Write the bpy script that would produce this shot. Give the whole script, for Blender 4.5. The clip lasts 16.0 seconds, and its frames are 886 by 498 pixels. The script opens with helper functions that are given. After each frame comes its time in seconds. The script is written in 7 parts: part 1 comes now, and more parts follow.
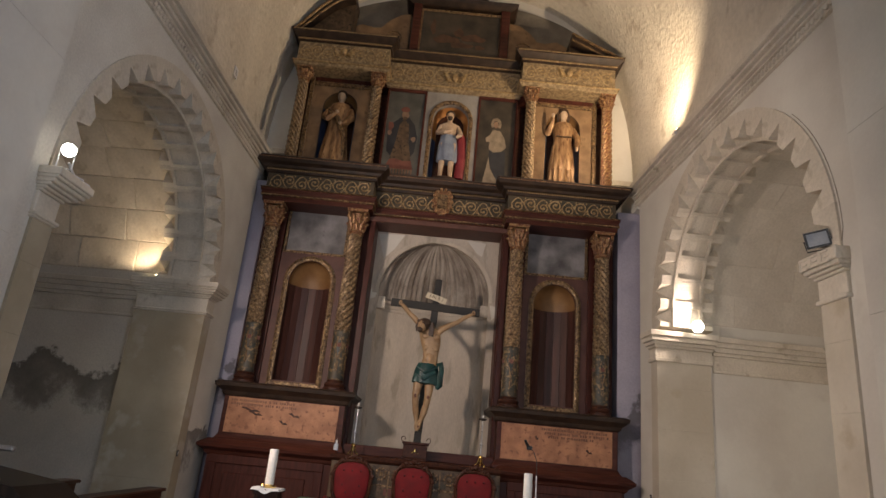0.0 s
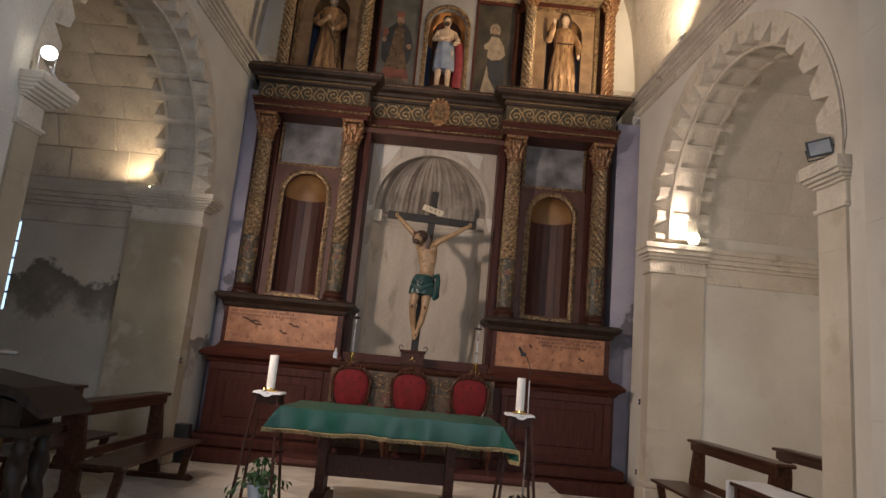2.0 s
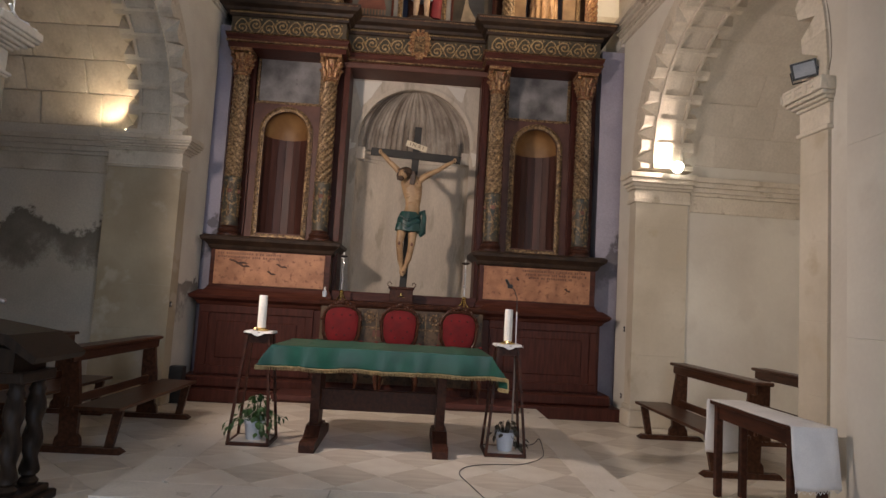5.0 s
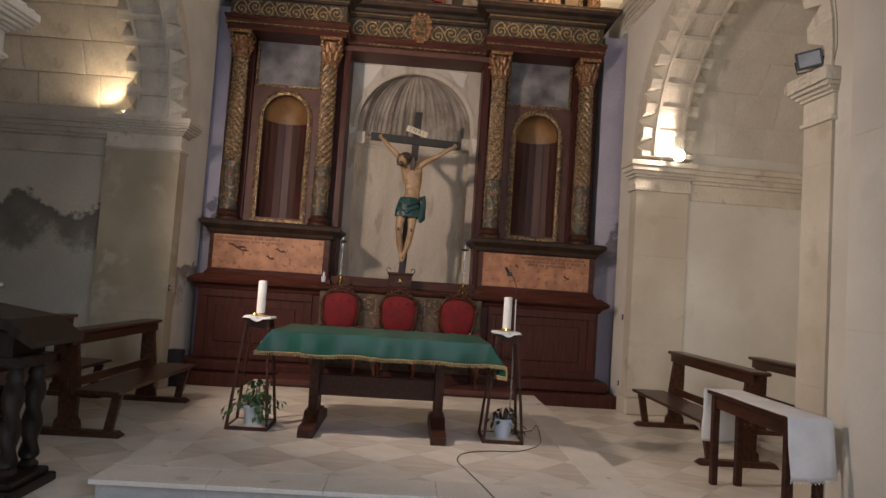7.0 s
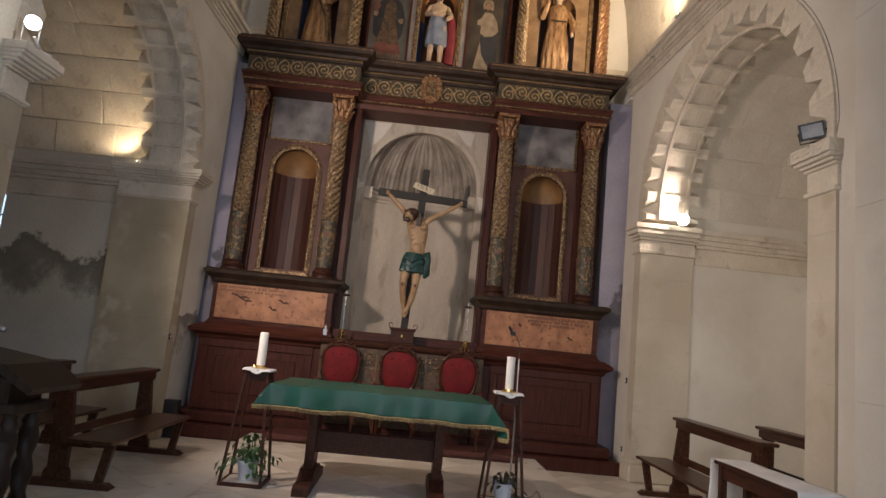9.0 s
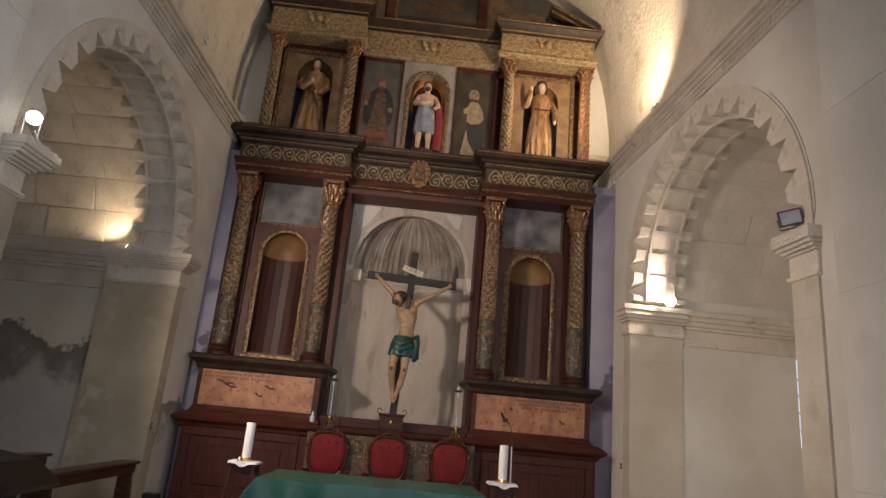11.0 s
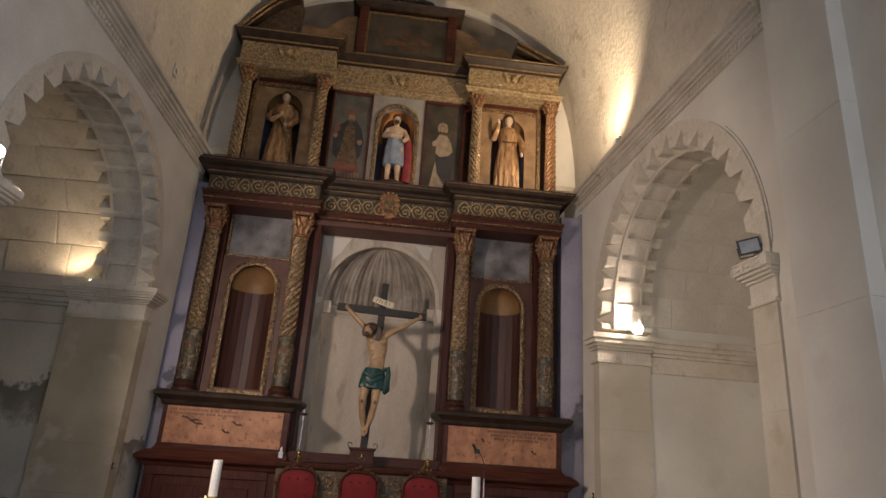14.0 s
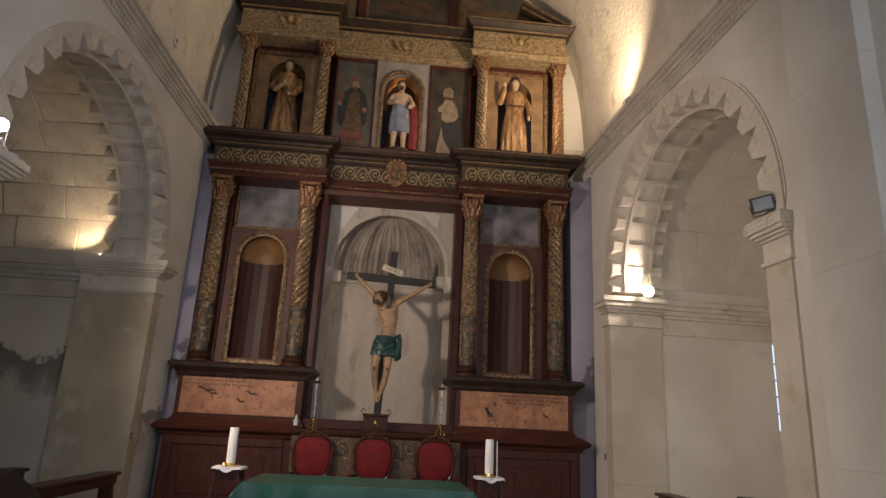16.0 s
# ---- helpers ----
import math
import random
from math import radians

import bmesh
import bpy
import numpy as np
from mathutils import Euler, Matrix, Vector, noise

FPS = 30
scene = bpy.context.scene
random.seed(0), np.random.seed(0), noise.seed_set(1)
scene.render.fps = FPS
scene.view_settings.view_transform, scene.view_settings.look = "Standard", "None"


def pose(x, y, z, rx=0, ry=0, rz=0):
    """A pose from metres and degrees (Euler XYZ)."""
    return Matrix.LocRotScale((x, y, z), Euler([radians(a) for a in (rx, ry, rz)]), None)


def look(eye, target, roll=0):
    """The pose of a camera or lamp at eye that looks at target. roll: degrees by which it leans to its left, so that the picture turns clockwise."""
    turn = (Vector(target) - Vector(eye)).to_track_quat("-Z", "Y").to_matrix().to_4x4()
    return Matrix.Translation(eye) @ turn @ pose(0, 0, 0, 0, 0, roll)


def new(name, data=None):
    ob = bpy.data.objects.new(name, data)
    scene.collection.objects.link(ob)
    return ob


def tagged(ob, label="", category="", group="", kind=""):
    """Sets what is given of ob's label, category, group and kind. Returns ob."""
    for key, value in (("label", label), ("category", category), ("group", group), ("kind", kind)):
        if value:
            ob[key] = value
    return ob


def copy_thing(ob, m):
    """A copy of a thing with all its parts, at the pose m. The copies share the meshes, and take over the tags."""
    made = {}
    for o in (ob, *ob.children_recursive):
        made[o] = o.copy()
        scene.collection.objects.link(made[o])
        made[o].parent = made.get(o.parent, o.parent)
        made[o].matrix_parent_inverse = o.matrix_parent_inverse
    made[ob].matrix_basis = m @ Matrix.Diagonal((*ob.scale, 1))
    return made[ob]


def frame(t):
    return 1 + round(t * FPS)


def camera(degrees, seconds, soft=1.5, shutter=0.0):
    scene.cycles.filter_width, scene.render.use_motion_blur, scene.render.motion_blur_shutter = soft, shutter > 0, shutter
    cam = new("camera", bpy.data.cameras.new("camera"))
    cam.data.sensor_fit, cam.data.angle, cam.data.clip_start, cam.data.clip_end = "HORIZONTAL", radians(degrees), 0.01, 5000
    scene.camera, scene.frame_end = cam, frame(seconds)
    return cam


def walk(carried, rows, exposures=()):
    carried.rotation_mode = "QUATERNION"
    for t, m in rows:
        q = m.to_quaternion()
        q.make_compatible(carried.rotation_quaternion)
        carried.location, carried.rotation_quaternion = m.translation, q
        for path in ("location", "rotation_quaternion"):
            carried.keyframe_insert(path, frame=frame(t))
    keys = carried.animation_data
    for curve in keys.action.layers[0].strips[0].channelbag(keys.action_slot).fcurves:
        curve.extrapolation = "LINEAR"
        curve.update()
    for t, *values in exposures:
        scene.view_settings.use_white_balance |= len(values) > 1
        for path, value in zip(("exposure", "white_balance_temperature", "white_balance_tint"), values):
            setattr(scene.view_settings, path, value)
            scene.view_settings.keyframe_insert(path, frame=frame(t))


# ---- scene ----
cam = camera(70.2, 16.0)
PATH = [
    (0, (-0.031, -0.057, 1.57), (-0.035, 1.845, 2.188), 5.5),
    (0.5, (-0.043, -0.048, 1.56), (-0.037, 1.868, 2.134), 5.5),
    (1, (-0.033, -0.03, 1.545), (-0.018, 1.91, 2.033), 5.3),
    (1.5, (-0.018, -0.008, 1.531), (0.002, 1.946, 1.953), 5.4),
    (2, (-0.006, -0.002, 1.52), (0.022, 1.964, 1.883), 5.3),
    (2.5, (0.0, 0.0, 1.508), (0.038, 1.974, 1.823), 5.6),
    (3, (-0.004, 0.003, 1.51), (0.046, 1.983, 1.785), 5.6),
    (3.5, (-0.015, 0.013, 1.501), (0.051, 1.997, 1.749), 4.7),
    (4, (0.0, 0.012, 1.504), (0.074, 1.999, 1.72), 3.8),
    (4.5, (-0.007, 0.01, 1.502), (0.077, 1.999, 1.693), 3.1),
    (5, (0.005, 0.0, 1.496), (0.091, 1.991, 1.667), 3.3),
    (7.3, (-0.012, 0.014, 1.526), (0.085, 2.008, 1.647), 4.1),
    (7.5, (-0.005, 0.009, 1.52), (0.089, 2.002, 1.658), 4.4),
    (8, (0.0, 0.015, 1.53), (0.085, 2.005, 1.715), 4.8),
    (8.5, (-0.02, 0.018, 1.537), (0.061, 2.004, 1.76), 5.3),
    (9, (-0.033, 0.01, 1.539), (0.037, 1.987, 1.834), 5.7),
    (9.2, (-0.036, 0.012, 1.54), (0.03, 1.984, 1.869), 6.0),
    (11.3, (-0.084, -0.061, 1.619), (0.014, 1.856, 2.183), 4.9),
    (11.5, (-0.082, -0.071, 1.615), (0.028, 1.839, 2.198), 4.8),
    (12, (-0.083, -0.073, 1.609), (0.044, 1.823, 2.231), 4.1),
    (12.5, (-0.087, -0.078, 1.601), (0.053, 1.808, 2.252), 4.1),
    (13, (-0.087, -0.091, 1.596), (0.065, 1.794, 2.247), 4.2),
    (13.5, (-0.087, -0.09, 1.604), (0.076, 1.796, 2.248), 4.4),
    (14, (-0.084, -0.085, 1.602), (0.088, 1.803, 2.238), 3.9),
    (14.5, (-0.088, -0.064, 1.591), (0.085, 1.834, 2.197), 3.4),
    (15, (-0.096, -0.058, 1.586), (0.074, 1.847, 2.172), 3.2),
    (15.5, (-0.09, -0.05, 1.58), (0.074, 1.863, 2.139), 3.1),
    (16, (-0.093, -0.036, 1.578), (0.063, 1.883, 2.119), 2.8),
]
EXPOSURES = [(0.0, -0.18), (0.5, -0.22), (1.5, -0.20), (2.0, -0.10), (3.0, -0.04), (5.0, 0.0), (9.0, -0.02), (11.5, -0.06), (13.0, -0.15), (14.0, -0.22), (15.0, -0.25), (16.0, -0.26)]
walk(cam, [(t, look(e, g, r)) for t, e, g, r in PATH], EXPOSURES)

# ---------------------------------------------------------------- light
world = bpy.data.worlds.new("world")
scene.world = world
world.use_nodes = True
wn = world.node_tree.nodes
sky = wn.new("ShaderNodeTexSky")
sky.sky_type, sky.sun_disc = 'NISHITA', False
sky.sun_elevation, sky.sun_rotation = radians(35), radians(200)
wn["Background"].inputs["Strength"].default_value = 0.12
world.node_tree.links.new(sky.outputs["Color"], wn["Background"].inputs["Color"])


def area_lamp(name, eye, target, sx, sy, watts, colour):
    d = bpy.data.lights.new(name, 'AREA')
    d.shape, d.size, d.size_y, d.energy, d.color = 'RECTANGLE', sx, sy, watts, colour
    ob = new(name, d)
    ob.matrix_world = look(eye, target)
    return ob


def spot_lamp(name, eye, target, watts, colour, angle=120, radius=0.05, blend=0.6):
    d = bpy.data.lights.new(name, 'SPOT')
    d.energy, d.color, d.spot_size, d.spot_blend, d.shadow_soft_size = watts, colour, radians(angle), blend, radius
    ob = new(name, d)
    ob.matrix_world = look(eye, target)
    return ob


WARM = (1.0, 0.76, 0.50)
NEUTRAL = (1.0, 0.80, 0.68)
DAY = (0.58, 0.72, 1.0)
area_lamp("rear_window_daylight", (0, -6.7, 4.6), (0, 8, 7.5), 3.4, 3.4, 105, (0.80, 0.86, 1.0))
area_lamp("rear_door_daylight", (0, -6.7, 1.5), (0, 4, 1.0), 2.2, 2.8, 54, (0.80, 0.86, 1.0))
# added blue fill lamps, out of view, to tint the near nave walls
area_lamp("nave_blue_fill_east", (3.52, 0.2, 4.2), (-3.0, 2.2, 3.0), 1.1, 1.9, 115, DAY)
area_lamp("nave_blue_fill_west", (-3.65, 0.2, 4.2), (3.0, 2.2, 3.0), 1.1, 1.9, 18, DAY)
# added fill lamp that brightens the east chapel; its source is invented
area_lamp("chapel_fill", (5.2, 5.25, 2.2), (5.2, 8.9, 1.6), 1.0, 1.4, 22, (1.0, 0.86, 0.72))
spot_lamp("lamp_left_near", (-3.28, 5.06, 3.86), (1.4, 9.2, 2.6), 750, NEUTRAL, 112, 0.16, 0.6)
spot_lamp("lamp_left_far", (-4.36, 8.96, 3.76), (-4.85, 9.02, 4.6), 26, WARM, 130, 0.04)
spot_lamp("lamp_right_far", (3.70, 8.90, 3.80), (-0.6, 9.9, 5.0), 46, NEUTRAL, 165, 0.05, 0.4)
spot_lamp("lamp_right_vault", (3.00, 8.12, 6.44), (1.6, 9.6, 9.2), 480, WARM, 150, 0.05, 0.8)

# ---------------------------------------------------------------- materials
def material(name, c1, c2, scale=6.0, rough=0.6, metal=0.0, bump=0.15, fine=60.0, vary=0.0, c3=None, c3_cut=0.62, stretch=(1, 1, 1), rough_var=0.15, grain=0.35, spec=0.5):
    """Two colours mixed by a broad noise, a fine grain, an optional third colour in patches, and relief."""
    m = bpy.data.materials.new(name)
    m.use_nodes = True
    nt = m.node_tree
    N, L = nt.nodes, nt.links
    b = N["Principled BSDF"]
    b.inputs["Specular IOR Level"].default_value = spec
    tc = N.new("ShaderNodeTexCoord")
    mp = N.new("ShaderNodeMapping")
    mp.inputs["Scale"].default_value = stretch
    L.new(tc.outputs["Object"], mp.inputs["Vector"])
    n1 = N.new("ShaderNodeTexNoise")
    n1.inputs["Scale"].default_value, n1.inputs["Detail"].default_value = scale, 6
    n2 = N.new("ShaderNodeTexNoise")
    n2.inputs["Scale"].default_value, n2.inputs["Detail"].default_value = fine, 3
    L.new(mp.outputs[0], n1.inputs["Vector"])
    L.new(mp.outputs[0], n2.inputs["Vector"])
    r1 = N.new("ShaderNodeValToRGB")
    r1.color_ramp.elements[0].position, r1.color_ramp.elements[1].position = 0.35, 0.66
    r1.color_ramp.elements[0].color, r1.color_ramp.elements[1].color = (*c1, 1), (*c2, 1)
    L.new(n1.outputs["Fac"], r1.inputs["Fac"])
    col = r1.outputs["Color"]
    if c3:
        n3 = N.new("ShaderNodeTexNoise")
        n3.inputs["Scale"].default_value, n3.inputs["Detail"].default_value = scale * 2.3, 8
        L.new(mp.outputs[0], n3.inputs["Vector"])
        r3 = N.new("ShaderNodeValToRGB")
        r3.color_ramp.elements[0].position, r3.color_ramp.elements[1].position = c3_cut - 0.04, c3_cut + 0.05
        L.new(n3.outputs["Fac"], r3.inputs["Fac"])
        mx = N.new("ShaderNodeMix")
        mx.data_type = 'RGBA'
        L.new(r3.outputs["Color"], mx.inputs[0])
        L.new(col, mx.inputs[6])
        mx.inputs[7].default_value = (*c3, 1)
        col = mx.outputs[2]
    hs = N.new("ShaderNodeHueSaturation")
    ma = N.new("ShaderNodeMath")
    ma.operation = 'MULTIPLY_ADD'
    ma.inputs[1].default_value, ma.inputs[2].default_value = grain, 1 - grain / 2
    L.new(n2.outputs["Fac"], ma.inputs[0])
    val = ma.outputs[0]
    if vary:
        oi = N.new("ShaderNodeObjectInfo")
        m2 = N.new("ShaderNodeMath")
        m2.operation = 'MULTIPLY_ADD'
        m2.inputs[1].default_value, m2.inputs[2].default_value = vary, 1 - vary / 2
        L.new(oi.outputs["Random"], m2.inputs[0])
        m3 = N.new("ShaderNodeMath")
        m3.operation = 'MULTIPLY'
        L.new(val, m3.inputs[0])
        L.new(m2.outputs[0], m3.inputs[1])
        val = m3.outputs[0]
    L.new(val, hs.inputs["Value"])
    L.new(col, hs.inputs["Color"])
    L.new(hs.outputs["Color"], b.inputs["Base Color"])
    rr = N.new("ShaderNodeMath")
    rr.operation = 'MULTIPLY_ADD'
    rr.inputs[1].default_value, rr.inputs[2].default_value = rough_var, rough - rough_var / 2
    L.new(n1.outputs["Fac"], rr.inputs[0])
    L.new(rr.outputs[0], b.inputs["Roughness"])
    b.inputs["Metallic"].default_value = metal
    if bump:
        ad = N.new("ShaderNodeMath")
        ad.operation = 'MULTIPLY_ADD'
        ad.inputs[1].default_value = 0.5
        L.new(n2.outputs["Fac"], ad.inputs[0])
        L.new(n1.outputs["Fac"], ad.inputs[2])
        bp = N.new("ShaderNodeBump")
        bp.inputs["Strength"].default_value, bp.inputs["Distance"].default_value = bump, 0.02
        L.new(ad.outputs[0], bp.inputs["Height"])
        L.new(bp.outputs[0], b.inputs["Normal"])
    return m


def wood(name, c1, c2, rough=0.4, along=(1, 9, 9), scale=3.0, bump=0.08):
    return material(name, c1, c2, scale, rough, 0, bump, 45, 0.10, stretch=along, grain=0.25, spec=0.22)


def damp_plaster(name, base1, base2, stain, level, soft):
    """Painted plaster whose lower part has a ragged damp stain with a dark rim."""
    m = material(name, base1, base2, 1.6, 0.85, 0, 0.25, 40)
    N, L = m.node_tree.nodes, m.node_tree.links
    tc = N.new("ShaderNodeTexCoord")
    sep = N.new("ShaderNodeSeparateXYZ")
    L.new(tc.outputs["Object"], sep.inputs[0])
    nz = N.new("ShaderNodeTexNoise")
    nz.inputs["Scale"].default_value, nz.inputs["Detail"].default_value = 1.25, 12
    nz.inputs["Roughness"].default_value = 0.65
    L.new(tc.outputs["Object"], nz.inputs["Vector"])
    k = N.new("ShaderNodeMath")
    k.operation = 'MULTIPLY_ADD'
    k.inputs[1].default_value = -2.2
    L.new(nz.outputs["Fac"], k.inputs[0])
    L.new(sep.outputs["Z"], k.inputs[2])
    r = N.new("ShaderNodeValToRGB")
    e = r.color_ramp.elements
    e[0].position, e[0].color = 0.0, (0.25, 0.25, 0.25, 1)
    e[1].position, e[1].color = 1.0, (0, 0, 0, 1)
    for pos, v in ((0.30, 0.22), (0.46, 0.36), (0.60, 0.30), (0.68, 0.85), (0.78, 1.0), (0.81, 0.0)):
        q = e.new(pos)
        q.color = (v, v, v, 1)
    mr = N.new("ShaderNodeMapRange")
    mr.inputs["From Min"].default_value, mr.inputs["From Max"].default_value = level - soft, level + soft * 0.25
    L.new(k.outputs[0], mr.inputs["Value"])
    L.new(mr.outputs[0], r.inputs["Fac"])
    hs = [n for n in N if n.type == 'HUE_SAT'][0]
    mx = N.new("ShaderNodeMix")
    mx.data_type = 'RGBA'
    L.new(r.outputs["Color"], mx.inputs[0])
    L.new(hs.outputs["Color"], mx.inputs[6])
    mx.inputs[7].default_value = (*stain, 1)
    L.new(mx.outputs[2], N["Principled BSDF"].inputs["Base Color"])
    return m


M_PLASTER = material("white_plaster", (0.62, 0.58, 0.52), (0.74, 0.71, 0.64), 0.8, 0.9, 0, 0.18, 24, c3=(0.645, 0.605, 0.54), c3_cut=0.63, grain=0.08, spec=0.2)
M_VAULT = material("rough_vault_plaster", (0.60, 0.54, 0.45), (0.72, 0.66, 0.56), 1.1, 0.9, 0, 1.0, 14, c3=(0.52, 0.45, 0.36), c3_cut=0.64)
for n_ in M_VAULT.node_tree.nodes:
    if n_.type == 'BUMP':
        n_.inputs["Distance"].default_value = 0.04
M_STONE = material("pale_limestone", (0.56, 0.50, 0.41), (0.70, 0.64, 0.54), 2.2, 0.85, 0, 0.35, 35, 0.10, c3=(0.46, 0.40, 0.31), c3_cut=0.66)
M_STONE_B = material("weathered_limestone_block", (0.56, 0.49, 0.39), (0.72, 0.65, 0.54), 2.2, 0.9, 0, 0.9, 22, 0.14, c3=(0.50, 0.43, 0.335), c3_cut=0.66)
# west piers: yellower stone, its colour also darkened for the weaker light there
M_PIER = material("yellow_dimmed_pier_stone", (0.34, 0.285, 0.20), (0.44, 0.38, 0.28), 1.2, 0.85, 0, 0.16, 24, c3=(0.46, 0.41, 0.33), c3_cut=0.6, grain=0.10)
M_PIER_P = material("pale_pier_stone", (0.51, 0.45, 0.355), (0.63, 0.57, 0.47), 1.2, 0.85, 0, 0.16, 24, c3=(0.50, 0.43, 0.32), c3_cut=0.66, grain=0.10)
M_DAMP = damp_plaster("damp_plaster", (0.56, 0.52, 0.46), (0.62, 0.58, 0.51), (0.17, 0.15, 0.125), 1.32, 2.5)
M_BLUEWALL = damp_plaster("blue_grey_plaster", (0.38, 0.355, 0.435), (0.46, 0.435, 0.51), (0.17, 0.16, 0.18), 1.45, 2.2)
M_CRACK = material("dark_joint", (0.20, 0.17, 0.13), (0.30, 0.25, 0.19), 8, 0.9)
M_WESTWALL = damp_plaster("damp_white_plaster", (0.62, 0.58, 0.52), (0.72, 0.69, 0.62), (0.22, 0.20, 0.18), 0.45, 1.7)
M_TILE_L = material("cream_marble_tile", (0.70, 0.64, 0.56), (0.80, 0.75, 0.67), 4, 0.30, 0, 0.03, 50, 0.10, grain=0.12)
M_TILE_D = material("beige_veined_tile", (0.56, 0.495, 0.42), (0.72, 0.66, 0.575), 3.2, 0.30, 0, 0.03, 50, 0.16, stretch=(0.7, 4, 1), grain=0.15)
M_MARBLE = material("white_marble_slab", (0.70, 0.65, 0.58), (0.79, 0.745, 0.68), 3, 0.3, 0, 0.03, 40)
M_RISER = material("grey_marble_riser", (0.42, 0.41, 0.41), (0.52, 0.51, 0.50), 3, 0.4, 0, 0.03, 40)
M_GROUT = material("grout", (0.40, 0.35, 0.29), (0.50, 0.45, 0.38), 9, 0.9)
M_RED = wood("red_brown_wood", (0.044, 0.012, 0.008), (0.076, 0.022, 0.015), 0.42, (9, 9, 1))
M_REDH = wood("red_brown_moulding", (0.046, 0.013, 0.009), (0.085, 0.026, 0.017), 0.40, (1, 9, 9))
M_DKWOOD = wood("dark_stained_wood", (0.032, 0.012, 0.008), (0.072, 0.026, 0.015), 0.45, (9, 1, 9))
M_BENCH = wood("brown_bench_wood", (0.040, 0.017, 0.010), (0.090, 0.038, 0.021), 0.32, (9, 1, 9))
M_LECTERN = wood("blackened_oak", (0.012, 0.008, 0.006), (0.030, 0.019, 0.013), 0.42, (9, 9, 1))
M_STONE_P = material("pale_plastered_block", (0.60, 0.55, 0.47), (0.68, 0.63, 0.55), 2.2, 0.9, 0, 0.3, 26, 0.06)
M_BACKP = material("lime_joint", (0.54, 0.49, 0.41), (0.62, 0.57, 0.49), 5, 0.9)
# dark grey for the shadow on the apse wall behind the crown
M_CROWN_SHADE = material("crown_shadow_grey", (0.10, 0.085, 0.068), (0.19, 0.165, 0.135), 2.0, 0.8, 0, 0.2, 30)
M_CARPET = material("red_board_cover", (0.060, 0.016, 0.012), (0.110, 0.030, 0.022), 5, 0.7)
M_GILT = material("worn_gilding", (0.10, 0.056, 0.028), (0.36, 0.235, 0.115), 22, 0.34, 0.45, 0.6, 70, c3=(0.050, 0.030, 0.020), c3_cut=0.55)
M_GILT_B = material("bright_gilding", (0.24, 0.155, 0.075), (0.50, 0.36, 0.18), 20, 0.40, 0.4, 0.4, 70, c3=(0.16, 0.08, 0.03), c3_cut=0.66)
M_GILT_R = material("red_gold_gilding", (0.16, 0.078, 0.040), (0.44, 0.275, 0.13), 24, 0.34, 0.45, 0.5, 70, c3=(0.15, 0.028, 0.016), c3_cut=0.56)
M_OLIVE = material("dull_brown_paint", (0.062, 0.038, 0.021), (0.135, 0.085, 0.046), 9, 0.5, 0.1, 0.3, 60, c3=(0.030, 0.018, 0.011), c3_cut=0.6)
M_DARK = material("blackened_painted_wood", (0.022, 0.014, 0.010), (0.052, 0.031, 0.020), 6, 0.5, 0, 0.2, 60, spec=0.3)
M_FRIEZE = material("dark_frieze", (0.034, 0.030, 0.020), (0.085, 0.062, 0.036), 7, 0.55, 0, 0.2, 60, c3=(0.10, 0.05, 0.025), c3_cut=0.64)
M_UFRIEZE = material("ochre_frieze", (0.17, 0.12, 0.066), (0.38, 0.28, 0.16), 16, 0.6, 0.1, 0.35, 60, c3=(0.09, 0.06, 0.03), c3_cut=0.62)
M_ROSE = material("faded_rose_panel", (0.075, 0.028, 0.021), (0.120, 0.050, 0.036), 4, 0.6, 0, 0.15, 50)
M_TAN = material("tan_painted_panel", (0.17, 0.098, 0.048), (0.26, 0.16, 0.082), 5, 0.6, 0, 0.2, 50, c3=(0.15, 0.09, 0.04), c3_cut=0.64)
M_DRUM = material("painted_flower_drum", (0.030, 0.038, 0.036), (0.085, 0.065, 0.040), 8, 0.5, 0.1, 0.3, 60, c3=(0.26, 0.18, 0.09), c3_cut=0.57)
M_MARBLING = material("orange_marbled_panel", (0.30, 0.125, 0.058), (0.46, 0.215, 0.105), 6, 0.5, 0, 0.05, 60, c3=(0.22, 0.088, 0.042), c3_cut=0.60)
M_CLOUDS = material("grey_cloud_painting", (0.070, 0.065, 0.067), (0.27, 0.255, 0.255), 2.4, 0.5, 0, 0.05, 40, c3=(0.10, 0.09, 0.09), c3_cut=0.70)
M_NICHEWOOD = material("varnished_niche_boards", (0.040, 0.013, 0.009), (0.085, 0.030, 0.021), 2.0, 0.55, 0, 0.03, 45, 0.12, stretch=(7, 7, 0.5), grain=0.2)
M_OCHRE = material("ochre_niche_vault", (0.20, 0.10, 0.036), (0.30, 0.165, 0.065), 3, 0.55, 0, 0.1, 50)
M_ORANGE = material("orange_niche_lining", (0.38, 0.155, 0.042), (0.48, 0.22, 0.065), 3, 0.6)
M_BLUE = material("blue_niche_lining", (0.035, 0.05, 0.10), (0.06, 0.08, 0.15), 4, 0.6)
M_GREYN = material("grey_panel_paint", (0.20, 0.18, 0.165), (0.28, 0.26, 0.235), 4, 0.7)
M_SPIRAL = material("worn_silvered_gilding", (0.10, 0.064, 0.036), (0.48, 0.34, 0.195), 26, 0.32, 0.5, 0.7, 80, c3=(0.055, 0.028, 0.017), c3_cut=0.58)


